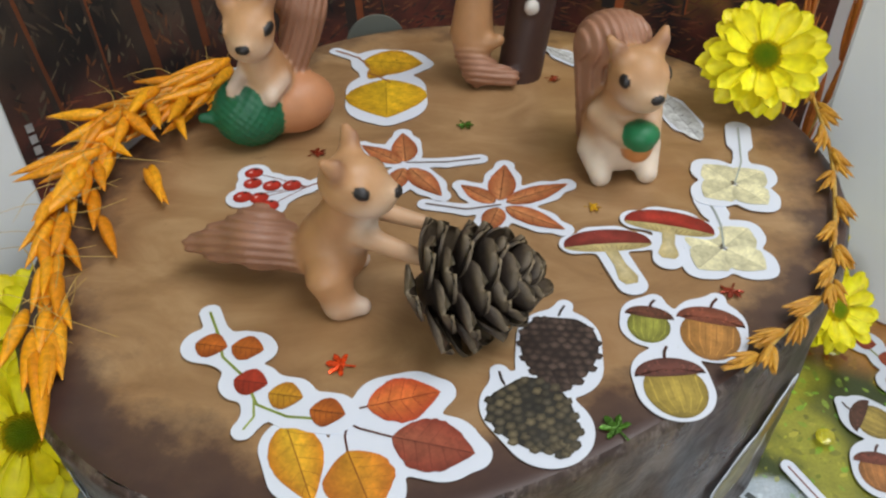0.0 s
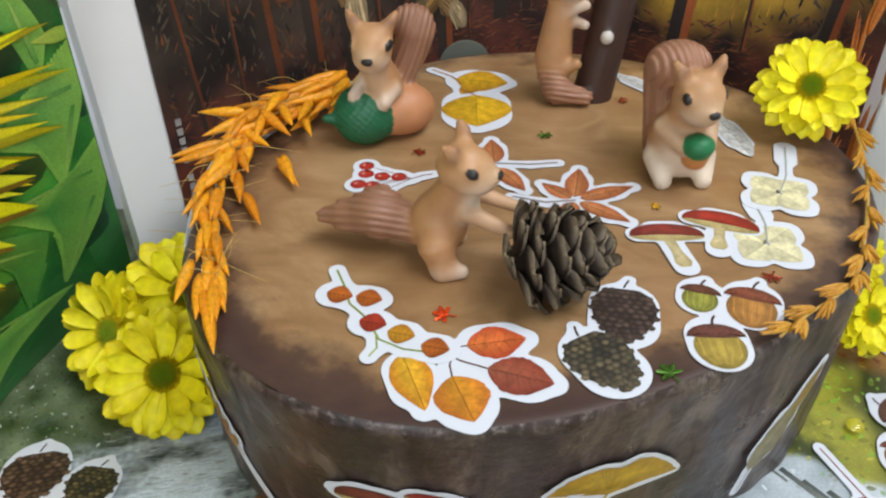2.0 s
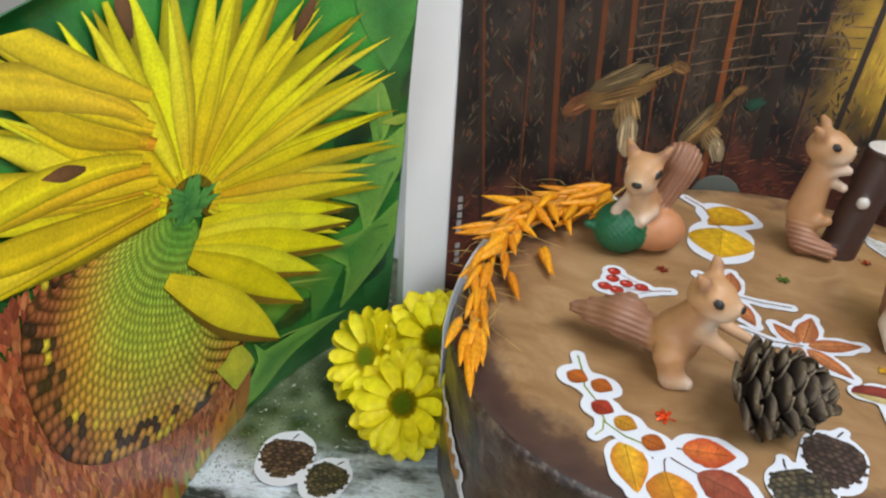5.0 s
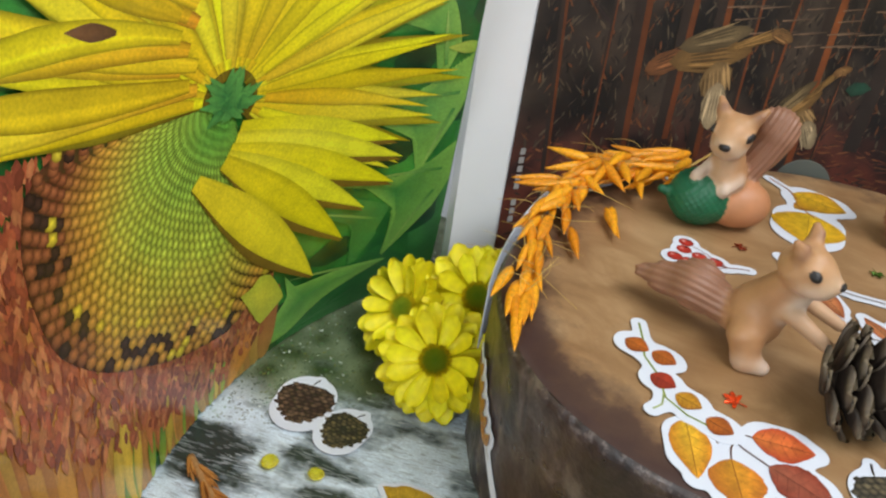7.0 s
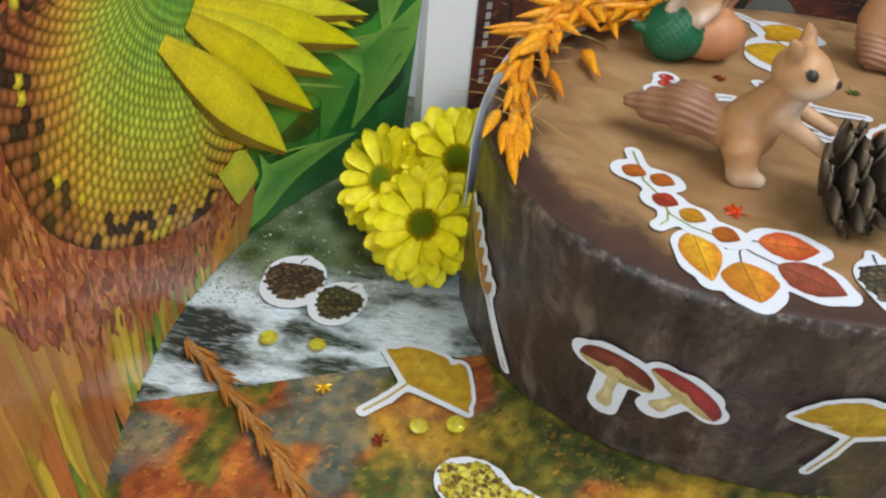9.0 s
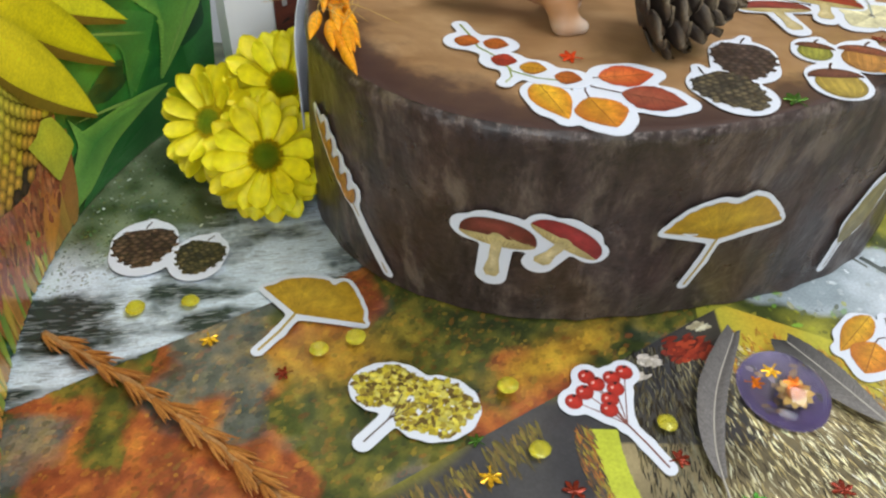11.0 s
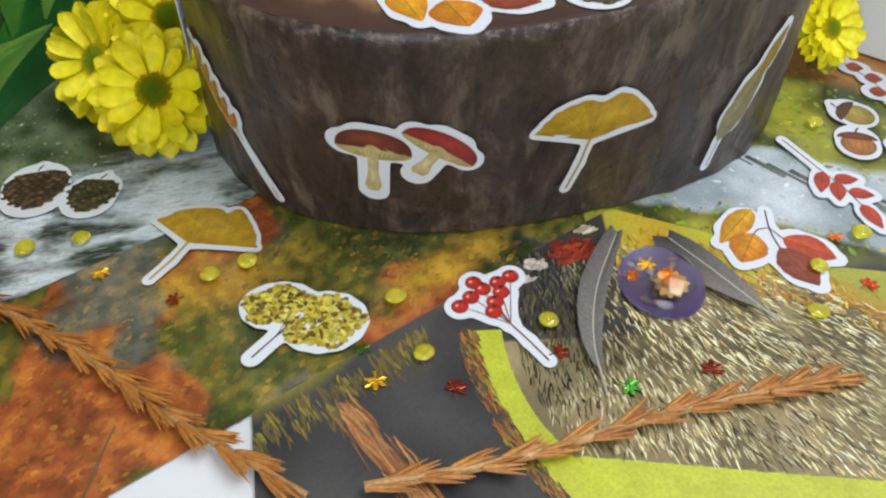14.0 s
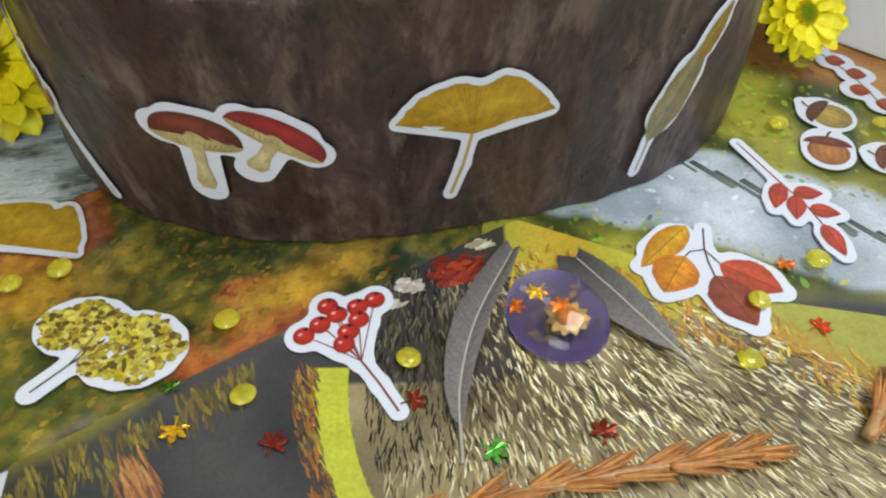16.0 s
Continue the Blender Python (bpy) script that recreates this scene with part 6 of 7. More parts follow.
# upright squirrel holding a green-capped acorn; the figure faces -y
prims = head_prims((0.001, -0.0105, 0.0500), -76, 0.95, 10)
prims += [(lambda p: egg(p, (0, 0.0, 0.0190), (0.0165, 0.0150, 0.0180)), FUR, 0.0015),
          (lambda p: limb(p, (0, -0.002, 0.026), (0, -0.006, 0.042), 0.0130, 0.0095), FUR, 0.0015),
          (lambda p: egg(p, (0, -0.0090, 0.0180), (0.0125, 0.0085, 0.0150)), CREAM, 0.0010),
          (lambda p: limb(p, (-0.0115, -0.004, 0.012), (-0.0105, -0.0150, 0.0040), 0.0075, 0.0048), CREAM, 0.0014),
          (lambda p: limb(p, (0.0115, -0.004, 0.012), (0.0105, -0.0150, 0.0040), 0.0075, 0.0048), CREAM, 0.0014),
          (lambda p: limb(p, (-0.012, -0.005, 0.031), (-0.0050, -0.0180, 0.0255), 0.0046, 0.0034), (0.55, 0.36, 0.22), 0.0012),
          (lambda p: limb(p, (0.012, -0.005, 0.031), (0.0090, -0.0180, 0.0255), 0.0046, 0.0034), (0.55, 0.36, 0.22), 0.0012),
          (lambda p: egg(p, (0.0025, -0.0215, 0.0275), (0.0073, 0.0066, 0.0058)), (0.012, 0.17, 0.06), 0.0003),
          (lambda p: egg(p, (0.0025, -0.0200, 0.0200), (0.0060, 0.0055, 0.0062)), (0.50, 0.20, 0.06), 0.0003),
          (combed(lambda p: limb(p, (-0.003, 0.016, 0.010), (-0.005, 0.017, 0.050), 0.0110, 0.0140), (1, 0.2, 0.1), 0.00055), TAILC, 0.0012),
          (combed(lambda p: egg(p, (-0.004, 0.011, 0.057), (0.0160, 0.0130, 0.0115)), (1, 0.2, 0.1), 0.00055), shade(TAILC, 1.15), 0.0012)]
squirrel("toy_squirrel", "tan toy squirrel sitting up with a green-capped acorn", prims, (0.0810, 0.3250, T0), 6, (-0.032, -0.04, -0.002), (0.032, 0.038, 0.080))

# small squirrel riding a fallen acorn; figure faces -y
prims = head_prims((-0.002, -0.0100, 0.0590), -98, 0.92, 10)
prims += [(lambda p: limb(p, (0.002, -0.002, 0.032), (-0.001, -0.006, 0.047), 0.0105, 0.0085), FUR, 0.0015),
          (lambda p: limb(p, (-0.007, -0.008, 0.040), (-0.0140, -0.0140, 0.0320), 0.0034, 0.0028), PALE, 0.0007),
          (lambda p: limb(p, (0.007, -0.008, 0.032), (0.0030, -0.0160, 0.0275), 0.0048, 0.0034), PALE, 0.0007),
          (lambda p: limb(p, (0.000, -0.009, 0.034), (-0.001, -0.011, 0.043), 0.0060, 0.0050), (0.55, 0.36, 0.22), 0.0012),
          (combed(lambda p: limb(p, (0.010, 0.010, 0.026), (0.021, 0.013, 0.056), 0.0075, 0.0105), (0.92, 0, -0.35)), TAILC, 0.0012),
          (combed(lambda p: egg(p, (0.0190, 0.012, 0.062), (0.0120, 0.0090, 0.0105)), (0.92, 0, -0.35)), TAILC, 0.0012),
          (spun(lambda p: egg(p, (0.0125, -0.002, 0.0150), (0.0195, 0.0155, 0.0148)), 20, (0, -0.002, 0)), (0.50, 0.22, 0.10), 0.0003),
          (spun(lambda p: np.maximum(egg(p, (-0.0095, -0.002, 0.0160), (0.0180, 0.0176, 0.0168)) + 0.0004 * np.sin(p[:, 0] * 1500) * np.sin(p[:, 2] * 1500), p[:, 0] - 0.0020), 20, (0, -0.002, 0)), (0.008, 0.11, 0.045), 0.0003),
          (spun(lambda p: limb(p, (-0.026, -0.002, 0.016), (-0.0320, -0.002, 0.0175), 0.0028, 0.0024), 20, (0, -0.002, 0)), (0.008, 0.11, 0.045), 0.0003)]
squirrel("toy_squirrel", "small tan toy squirrel riding a fallen green-capped acorn", prims, (-0.0810, 0.3570, T0), 6, (-0.042, -0.030, -0.002), (0.042, 0.030, 0.082))

# climbing squirrel hugging a short brown trunk; figure faces +x
prims = head_prims((0.000, -0.001, 0.0720), -12, 0.92, -8)
prims += [(lambda p: limb(p, (-0.001, 0.000, 0.026), (0.001, -0.001, 0.058), 0.0115, 0.0078), FUR, 0.0015),
          (lambda p: limb(p, (0.004, -0.004, 0.056), (0.0150, -0.006, 0.0600), 0.0036, 0.0028), shade(PALE, 0.9), 0.0012),
          (lambda p: limb(p, (0.004, 0.004, 0.050), (0.0150, -0.008, 0.0490), 0.0036, 0.0028), shade(PALE, 0.9), 0.0012),
          (lambda p: limb(p, (0.002, -0.006, 0.020), (0.0120, -0.0100, 0.0255), 0.0055, 0.0032), shade(FUR, 0.9), 0.0012),
          (combed(lambda p: limb(p, (-0.002, -0.004, 0.016), (0.002, -0.0100, 0.0090), 0.0085, 0.0082), (0.1, 0.5, 0.8)), shade(TAILC, 1.1), 0.0012),
          (combed(lambda p: limb(p, (0.002, -0.0100, 0.0085), (0.0185, -0.0150, 0.0060), 0.0080, 0.0045), (0.1, 0.5, 0.8)), shade(TAILC, 1.1), 0.0012),
          (lambda p: np.maximum(limb(p, (0.0250, 0.0, -0.003), (0.0370, 0.006, 0.080), 0.0122, 0.0122), p[:, 2] - 0.0740), (0.050, 0.022, 0.016), 0.0003),
          (lambda p: egg(p, (0.0365, 0.0055, 0.0740), (0.0105, 0.0105, 0.0012)), (0.62, 0.58, 0.54), 0.0002),
          (lambda p: egg(p, (0.0285, -0.0100, 0.0420), (0.0030, 0.0022, 0.0030)), (0.60, 0.55, 0.50), 0.0002)]
squirrel("toy_squirrel", "tan toy squirrel hugging a dark brown trunk with pale ends", prims, (0.0190, 0.4140, T0), 4, (-0.020, -0.026, -0.001), (0.054, 0.022, 0.092))


# ---- the pine cone ----
def pine_cone():
    rng = random.Random(41)
    ob = thing("pine_cone", "brown open pine cone lying on the log top", "pine cone", (0.0135, 0.2180, T0 + 0.0215))
    axis = Vector((0.90, -0.10, 0.30)).normalized()
    q = axis.to_track_quat("Z", "Y").to_matrix().to_4x4()
    bm_core_v, bm_core_f = [], []
    n, rows = 20, 8
    for i in range(rows + 1):
        t = i / rows
        r = 0.0135 * math.sin(math.pi * (0.12 + 0.8 * t)) ** 0.7 * (1 - 0.4 * t)
        for j in range(n):
            a = 2 * math.pi * j / n
            bm_core_v.append((r * math.cos(a), r * math.sin(a), -0.020 + 0.040 * t))
    for i in range(rows):
        for j in range(n):
            bm_core_f.append((i * n + j, i * n + (j + 1) % n, (i + 1) * n + (j + 1) % n, (i + 1) * n + j))
    # Dark core: the shade deep between the scales is put into its colour.
    piece("core", mesh_of("core", bm_core_v, bm_core_f, SCALE, [(0.035, 0.022, 0.014)] * len(bm_core_v), True), ob, m=q)

    def scale_mesh(L, w, curl):
        """One woody scale: a cupped spoon along +x with a thick worn lip."""
        nu, nv = 8, 8
        verts, cols = [], []
        for back in (0, 1):
            for i in range(nu + 1):
                t = i / nu
                wid = w * (0.35 + 0.65 * math.sin(min(1, t / 0.72) * math.pi / 2)) * math.sqrt(max(0.03, 1 - max(0, (t - 0.60) / 0.405) ** 2))
                for j in range(nv + 1):
                    s = j / nv * 2 - 1
                    z = curl * t * t + 0.0013 * s * s * (0.5 + t) * (w / 0.008)
                    th = 0.0008 + 0.0006 * t
                    verts.append((L * t * (1 - 0.06 * s * s), wid * s, z - th * back))
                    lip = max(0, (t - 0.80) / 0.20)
                    # Backs are coloured darker for the shade in the gaps.
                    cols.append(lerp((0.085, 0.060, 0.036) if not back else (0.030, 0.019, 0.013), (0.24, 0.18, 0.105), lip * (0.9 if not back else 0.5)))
        m = (nu + 1) * (nv + 1)
        k = lambda b, i, j: b * m + i * (nv + 1) + j
        f = []
        for i in range(nu):
            for j in range(nv):
                f.append((k(0, i, j), k(0, i + 1, j), k(0, i + 1, j + 1), k(0, i, j + 1)))
                f.append((k(1, i, j), k(1, i, j + 1), k(1, i + 1, j + 1), k(1, i + 1, j)))
            for j in (0, nv):
                f.append((k(0, i, j), k(1, i, j), k(1, i + 1, j), k(0, i + 1, j)))
        for j in range(nv):
            f.append((k(0, nu, j), k(1, nu, j), k(1, nu, j + 1), k(0, nu, j + 1)))
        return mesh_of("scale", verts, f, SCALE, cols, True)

    shapes = [scale_mesh(0.0185, 0.0098, 0.0012), scale_mesh(0.0180, 0.0094, 0.0022), scale_mesh(0.0150, 0.0082, 0.0026), scale_mesh(0.0110, 0.0060, 0.0022)]
    N = 50
    for i in range(N):
        t = i / (N - 1)
        a = i * 2.39996
        open_ = radians(16 + 54 * t + rng.uniform(-5, 5))
        z = -0.0195 + 0.034 * t
        r = 0.0085 * (1 - 0.55 * t)
        me = shapes[0 if t < 0.35 else 1 if t < 0.6 else 2 if t < 0.82 else 3]
        m = q @ Matrix.Rotation(a, 4, "Z") @ Matrix.Translation((r, 0, z)) @ Matrix.Rotation(-open_ + radians(6), 4, "Y") @ Matrix.Rotation(rng.uniform(-0.12, 0.12), 4, "X")
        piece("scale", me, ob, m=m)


pine_cone()


# ---- yellow chrysanthemums ----
def flower_meshes():
    def petal(L, w, droop):
        nu, nv = 9, 4
        verts, faces = [], []
        for i in range(nu + 1):
            t = i / nu
            wid = w * (0.38 + 0.62 * math.sin(min(1, t / 0.7) * math.pi / 2)) * math.sqrt(max(0.02, 1 - max(0, (t - 0.72) / 0.285) ** 2))
            for j in range(nv + 1):
                s = j / nv * 2 - 1
                verts.append((L * t, wid * s, droop * t * t + 0.0016 * s * s * (1 - 0.5 * t) + 0.0005 * math.cos(s * 7)))
        for i in range(nu):
            for j in range(nv):
                a = i * (nv + 1) + j
                faces.append((a, a + nv + 1, a + nv + 2, a + 1))
        me = mesh_of("petal", verts, faces, PETAL, None, True)
        return me
    petals = [petal(0.0215, 0.0047, -0.004), petal(0.0205, 0.0044, 0.001), petal(0.0170, 0.0041, 0.003)]
    rng = random.Random(7)
    v, f, c = [], [], []
    for i in range(230):
        t = math.sqrt((i + 0.5) / 230)
        a = i * 2.39996
        r = 0.0072 * t
        z = 0.0030 * (1 - t * t) + 0.0024
        k = len(v)
        h = 0.0010 if t < 0.6 else 0.0020
        w = 0.00042
        col = lerp((0.24, 0.40, 0.016), (0.44, 0.46, 0.012), t * 1.2) if t < 0.72 else (0.70, 0.56, 0.008)
        x, y = r * math.cos(a), r * math.sin(a)
        v.extend([(x - w, y - w, z - 0.001), (x + w, y - w, z - 0.001), (x + w, y + w, z - 0.001), (x - w, y + w, z - 0.001), (x * (1.0 + 0.10 * t), y * (1.0 + 0.10 * t), z + h)])
        c.extend([shade(col, 0.85)] * 4 + [shade(col, rng.uniform(0.9, 1.3))])
        f.extend([(k, k + 1, k + 4), (k + 1, k + 2, k + 4), (k + 2, k + 3, k + 4), (k + 3, k, k + 4)])
    n = 24
    k = len(v)
    v.append((0, 0, 0.0042)), c.append((0.22, 0.34, 0.01))
    for ring, (r, z) in enumerate(((0.004, 0.0035), (0.0078, 0.0008), (0.006, -0.004), (0.002, -0.006))):
        for j in range(n):
            v.append((r * math.cos(2 * math.pi * j / n), r * math.sin(2 * math.pi * j / n), z))
            c.append((0.22, 0.30, 0.01))
    for j in range(n):
        f.append((k, k + 1 + j, k + 1 + (j + 1) % n))
        for ring in range(3):
            a, b = k + 1 + ring * n, k + 1 + (ring + 1) * n
            f.append((a + j, b + j, b + (j + 1) % n, a + (j + 1) % n))
    n2 = Nodes("flower_disc")
    disc_m = n2.done(n2.attr(), 0.6)
    disc = mesh_of("disc", v, f, disc_m, c)
    return petals, disc


PETALS, DISC = flower_meshes()
STALK = plain("green_stalk", (0.06, 0.13, 0.02), 0.5, 200, 0.3)


def flower(at, facing, size, spin, label, seed, stalk=None):
    rng = random.Random(seed)
    ob = thing("chrysanthemum", label, "flower", at, "yellow chrysanthemums")
    m = Vector(facing).to_track_quat("Z", "Y").to_matrix().to_4x4() @ Matrix.Rotation(spin, 4, "Z") @ Matrix.Scale(size, 4)
    piece("disc", DISC, ob, "green centre with yellow florets", m)
    for lay, n, lift, tilt in ((0, 20, 0.0, 0.02), (1, 17, 0.0012, 0.18), (2, 10, 0.0022, 0.36)):
        for k in range(n):
            a = 2 * math.pi * (k + 0.5 * lay) / n + rng.uniform(-0.09, 0.09)
            mm = m @ Matrix.Rotation(a, 4, "Z") @ Matrix.Translation((0.0058, 0, lift - 0.001)) @ Matrix.Rotation(-tilt + rng.uniform(-0.12, 0.12), 4, "Y") @ Matrix.Rotation(rng.uniform(-0.3, 0.3), 4, "X") @ Matrix.Scale(rng.uniform(0.9, 1.08), 4)
            piece("petal", PETALS[lay], ob, m=mm)
    if stalk:
        d = Vector(stalk)
        L = d.length
        vv, ff = [], []
        for i in range(5):
            for j in range(8):
                a = 2 * math.pi * j / 8
                vv.append((0.0016 * math.cos(a), 0.0016 * math.sin(a), L * i / 4))
        for i in range(4):
            for j in range(8):
                ff.append((i * 8 + j, i * 8 + (j + 1) % 8, (i + 1) * 8 + (j + 1) % 8, (i + 1) * 8 + j))
        piece("stalk", mesh_of("stalk", vv, ff, STALK, None, True), ob, "short green stalk", d.to_track_quat("Z", "Y").to_matrix().to_4x4())


flower((-0.1920, 0.246, 0.033), (0.18, -0.74, 0.64), 1.36, 0.1, "fully open yellow chrysanthemum in a cluster by the log", 1, (0.004, 0.012, -0.030))
flower((-0.2310, 0.274, 0.036), (-0.28, -0.74, 0.60), 1.34, 0.5, "open yellow chrysanthemum leaning outward in the cluster", 2, (0.010, 0.010, -0.033))
flower((-0.1920, 0.294, 0.052), (0.25, -0.62, 0.72), 1.34, 0.9, "open yellow chrysanthemum behind two others by the log", 3, (0.0, 0.010, -0.050))
flower((0.1570, 0.3690, 0.1555), (-0.12, -0.72, 0.68), 1.08, 0.3, "large yellow chrysanthemum resting on the log's rim", 4, (0.006, 0.020, -0.029))
flower((0.2120, 0.3250, 0.0300), (0.30, -0.70, 0.60), 0.92, 0.2, "yellow chrysanthemum tucked between log and white panel", 5, (0.0, 0.008, -0.029))
flower((0.2000, 0.3500, 0.0520), (0.1, -0.75, 0.60), 0.92, 0.7, "yellow chrysanthemum standing between log and white panel", 6, (0.008, 0.004, -0.051))


# ---- dried ears ----
def husk(L, w, n=10):
    """A pointed, keeled husk along +x, as verts and faces."""
    v, f = [], []
    m = 8
    for i in range(n + 1):
        t = i / n
        r = w * (math.sin(math.pi * min(1, 0.04 + 0.96 * t) ** 0.72) ** 0.85) * (1 - 0.25 * t) + 0.00008
        for j in range(m):
            a = 2 * math.pi * j / m
            v.append((L * t, r * math.cos(a), 0.78 * r * math.sin(a) * (1.15 if j % 4 == 2 else 1)))
    for i in range(n):
        for j in range(m):
            f.append((i * m + j, i * m + (j + 1) % m, (i + 1) * m + (j + 1) % m, (i + 1) * m + j))
    f.append(tuple(range(m))[::-1])
    f.append(tuple(n * m + j for j in range(m)))
    return v, f


def tube(pts, r0, r1, m=6):
    v, f = [], []
    for i, p in enumerate(pts):
        p = Vector(p)
        d = (Vector(pts[min(i + 1, len(pts) - 1)]) - Vector(pts[max(i - 1, 0)])).normalized()
        q = d.to_track_quat("Z", "Y")
        r = r0 + (r1 - r0) * i / (len(pts) - 1)
        for j in range(m):
            a = 2 * math.pi * j / m
            v.append(tuple(p + q @ Vector((r * math.cos(a), r * math.sin(a), 0))))
    for i in range(len(pts) - 1):
        for j in range(m):
            f.append((i * m + j, i * m + (j + 1) % m, (i + 1) * m + (j + 1) % m, (i + 1) * m + j))
    f.append(tuple(range(m))[::-1])
    f.append(tuple((len(pts) - 1) * m + j for j in range(m)))
    return v, f


def rel(pts, o):
    return [tuple(Vector(p) - Vector(o)) for p in pts]


def oat_bundle():
    rng = random.Random(51)
    o = (-0.140, 0.30, T0)
    ob = thing("oat_bundle", "bundle of orange-dyed oat ears draped over log rim", "dried oats", o)
    path = spline([(-0.107, 0.392, T0 + 0.012), (-0.128, 0.372, T0 + 0.012), (-0.151, 0.338, T0 + 0.013), (-0.158, 0.290, T0 + 0.009), (-0.146, 0.240, T0 + 0.006), (-0.131, 0.196, T0 + 0.004)], 40)
    v, f = tube(rel(path, o), 0.0009, 0.0005)
    piece("stem", mesh_of("stem", v, f, STRAW, None, True), ob, "straw stem")
    v, f = tube(rel(spline([(-0.107, 0.392, T0 + 0.012), (-0.099, 0.400, T0 + 0.019), (-0.090, 0.404, T0 + 0.030)], 8), o), 0.0009, 0.0008)
    piece("stem", mesh_of("stem", v, f, STRAW, None, True), ob)
    shapes = [mesh_of("husk", *husk(L, w), OAT, None, True) for L, w in ((0.030, 0.0034), (0.027, 0.0031), (0.023, 0.0028))]
    def put(p, d, k, roll):
        m = Matrix.Translation(Vector(p) - Vector(o)) @ Vector(d).to_track_quat("X", "Z").to_matrix().to_4x4() @ Matrix.Rotation(roll, 4, "X")
        piece("husk", shapes[k], ob, m=m)
    for k in range(78):
        t = (k / 78) ** 1.3
        i = min(38, int(t * 39))
        p = path[i]
        d = (path[i + 1] - path[max(0, i - 1)]).normalized()
        side = Vector((-d.y, d.x, 0))
        spread = rng.uniform(-0.55, 0.95) if t < 0.55 else rng.uniform(-0.35, 0.5)
        dirn = d + side * spread + Vector((0, 0, rng.uniform(-0.16, 0.14)))
        start = p + side * rng.uniform(-0.007, 0.012) * (1.25 - t) + Vector((0, 0, rng.uniform(-0.003, 0.009) * (1.2 - t)))
        end = start + dirn.normalized() * 0.028
        if end.z < T0 + 0.0035:
            dirn.z += (T0 + 0.0035 - end.z) / 0.028
        put(start, dirn, rng.randrange(3), rng.uniform(0, 3))
    for p, d in (((-0.165, 0.325, T0 + 0.010), (-0.85, -0.55, -0.06)), ((-0.160, 0.322, T0 + 0.009), (-0.9, -0.45, -0.10)), ((-0.132, 0.315, T0 + 0.006), (0.55, -0.80, -0.05)), ((-0.130, 0.318, T0 + 0.006), (0.40, -0.9, -0.03)), ((-0.150, 0.300, T0 + 0.006), (0.30, -0.9, -0.02)), ((-0.140, 0.280, T0 + 0.006), (0.45, -0.8, -0.02)),
                 ((-0.146, 0.240, T0 + 0.006), (0.55, -0.8, -0.04)), ((-0.140, 0.222, T0 + 0.006), (0.5, -0.85, -0.03)), ((-0.138, 0.205, T0 + 0.005), (0.42, -0.9, -0.02)), ((-0.133, 0.196, T0 + 0.004), (0.40, -0.95, -0.02)), ((-0.142, 0.215, T0 + 0.005), (0.25, -0.95, 0.0)), ((-0.150, 0.226, T0 + 0.004), (0.1, -1, 0.02))):
        put(p, d, 0, rng.uniform(0, 3))
    for k in range(26):
        i = rng.randrange(3, 22)
        a = rng.uniform(3.0, 5.6)
        put(path[i] + Vector((rng.uniform(-0.008, 0.006), rng.uniform(-0.006, 0.006), rng.uniform(0.0, 0.008))), (math.cos(a), math.sin(a), rng.uniform(-0.25, 0.1)), rng.randrange(3), rng.uniform(0, 3))
    for k in range(60):
        i = rng.randrange(2, 38)
        p = path[i] + Vector((rng.uniform(-0.006, 0.006), rng.uniform(-0.006, 0.006), 0.003))
        a = rng.uniform(0, 6.3)
        L = rng.uniform(0.015, 0.042)
        q = [p, p + Vector((math.cos(a) * L * 0.5, math.sin(a) * L * 0.5, rng.uniform(0.0, 0.008))), p + Vector((math.cos(a + 0.3) * L, math.sin(a + 0.3) * L, rng.uniform(-0.004, 0.008)))]
        q[2].z = max(q[2].z, T0 + 0.001)
        v, f = tube(rel(spline(q, 6), o), 0.00022, 0.00010, 4)
        piece("awn", mesh_of("awn", v, f, STRAW, None, True), ob)


oat_bundle()


def ear(name, label, ctrl, husk_L, husk_w, count, spread, mat, stem_mat, seed, rise=0.0, stem_r=0.0011, per=2, group="dried ears"):
    """A tight ear: overlapping husks two by two along a stem."""
    if name == "rust_ear":
        ctrl = [(*lay(x, y), z) for x, y, z in ctrl]
    rng = random.Random(seed)
    o = ctrl[len(ctrl) // 2]
    ob = thing(name, label, "dried ear", o, group)
    path = spline(ctrl, 60)
    v, f = tube(rel(path, o), stem_r, stem_r * 0.6)
    piece("stem", mesh_of("stem", v, f, stem_mat, None, True), ob)
    shapes = [mesh_of("husk", *husk(husk_L * k, husk_w * k), mat, None, True) for k in (1.0, 0.88, 1.1)]
    for k in range(count):
        i = int((k // 4 * 4 + (k % 4) * 0.5) / count * 58)
        d = (path[i + 1] - path[max(0, i - 1)]).normalized()
        side = Vector((-d.y, d.x, 0)).normalized()
        for s in range(per):
            sg = (1 if (k // 4) % 2 else -1) * rng.uniform(0.15, 1.3)
            dirn = (d + side * sg * spread + Vector((0, 0, rng.uniform(-0.10, 0.22) + rise))).normalized()
            m = Matrix.Translation(path[i] - Vector(o) + side * sg * husk_w * 0.8 + Vector((0, 0, rng.uniform(0, husk_w)))) @ dirn.to_track_quat("X", "Z").to_matrix().to_4x4() @ Matrix.Rotation(rng.uniform(0, 3), 4, "X")
            piece("husk", shapes[rng.randrange(3)], ob, m=m)
    return ob


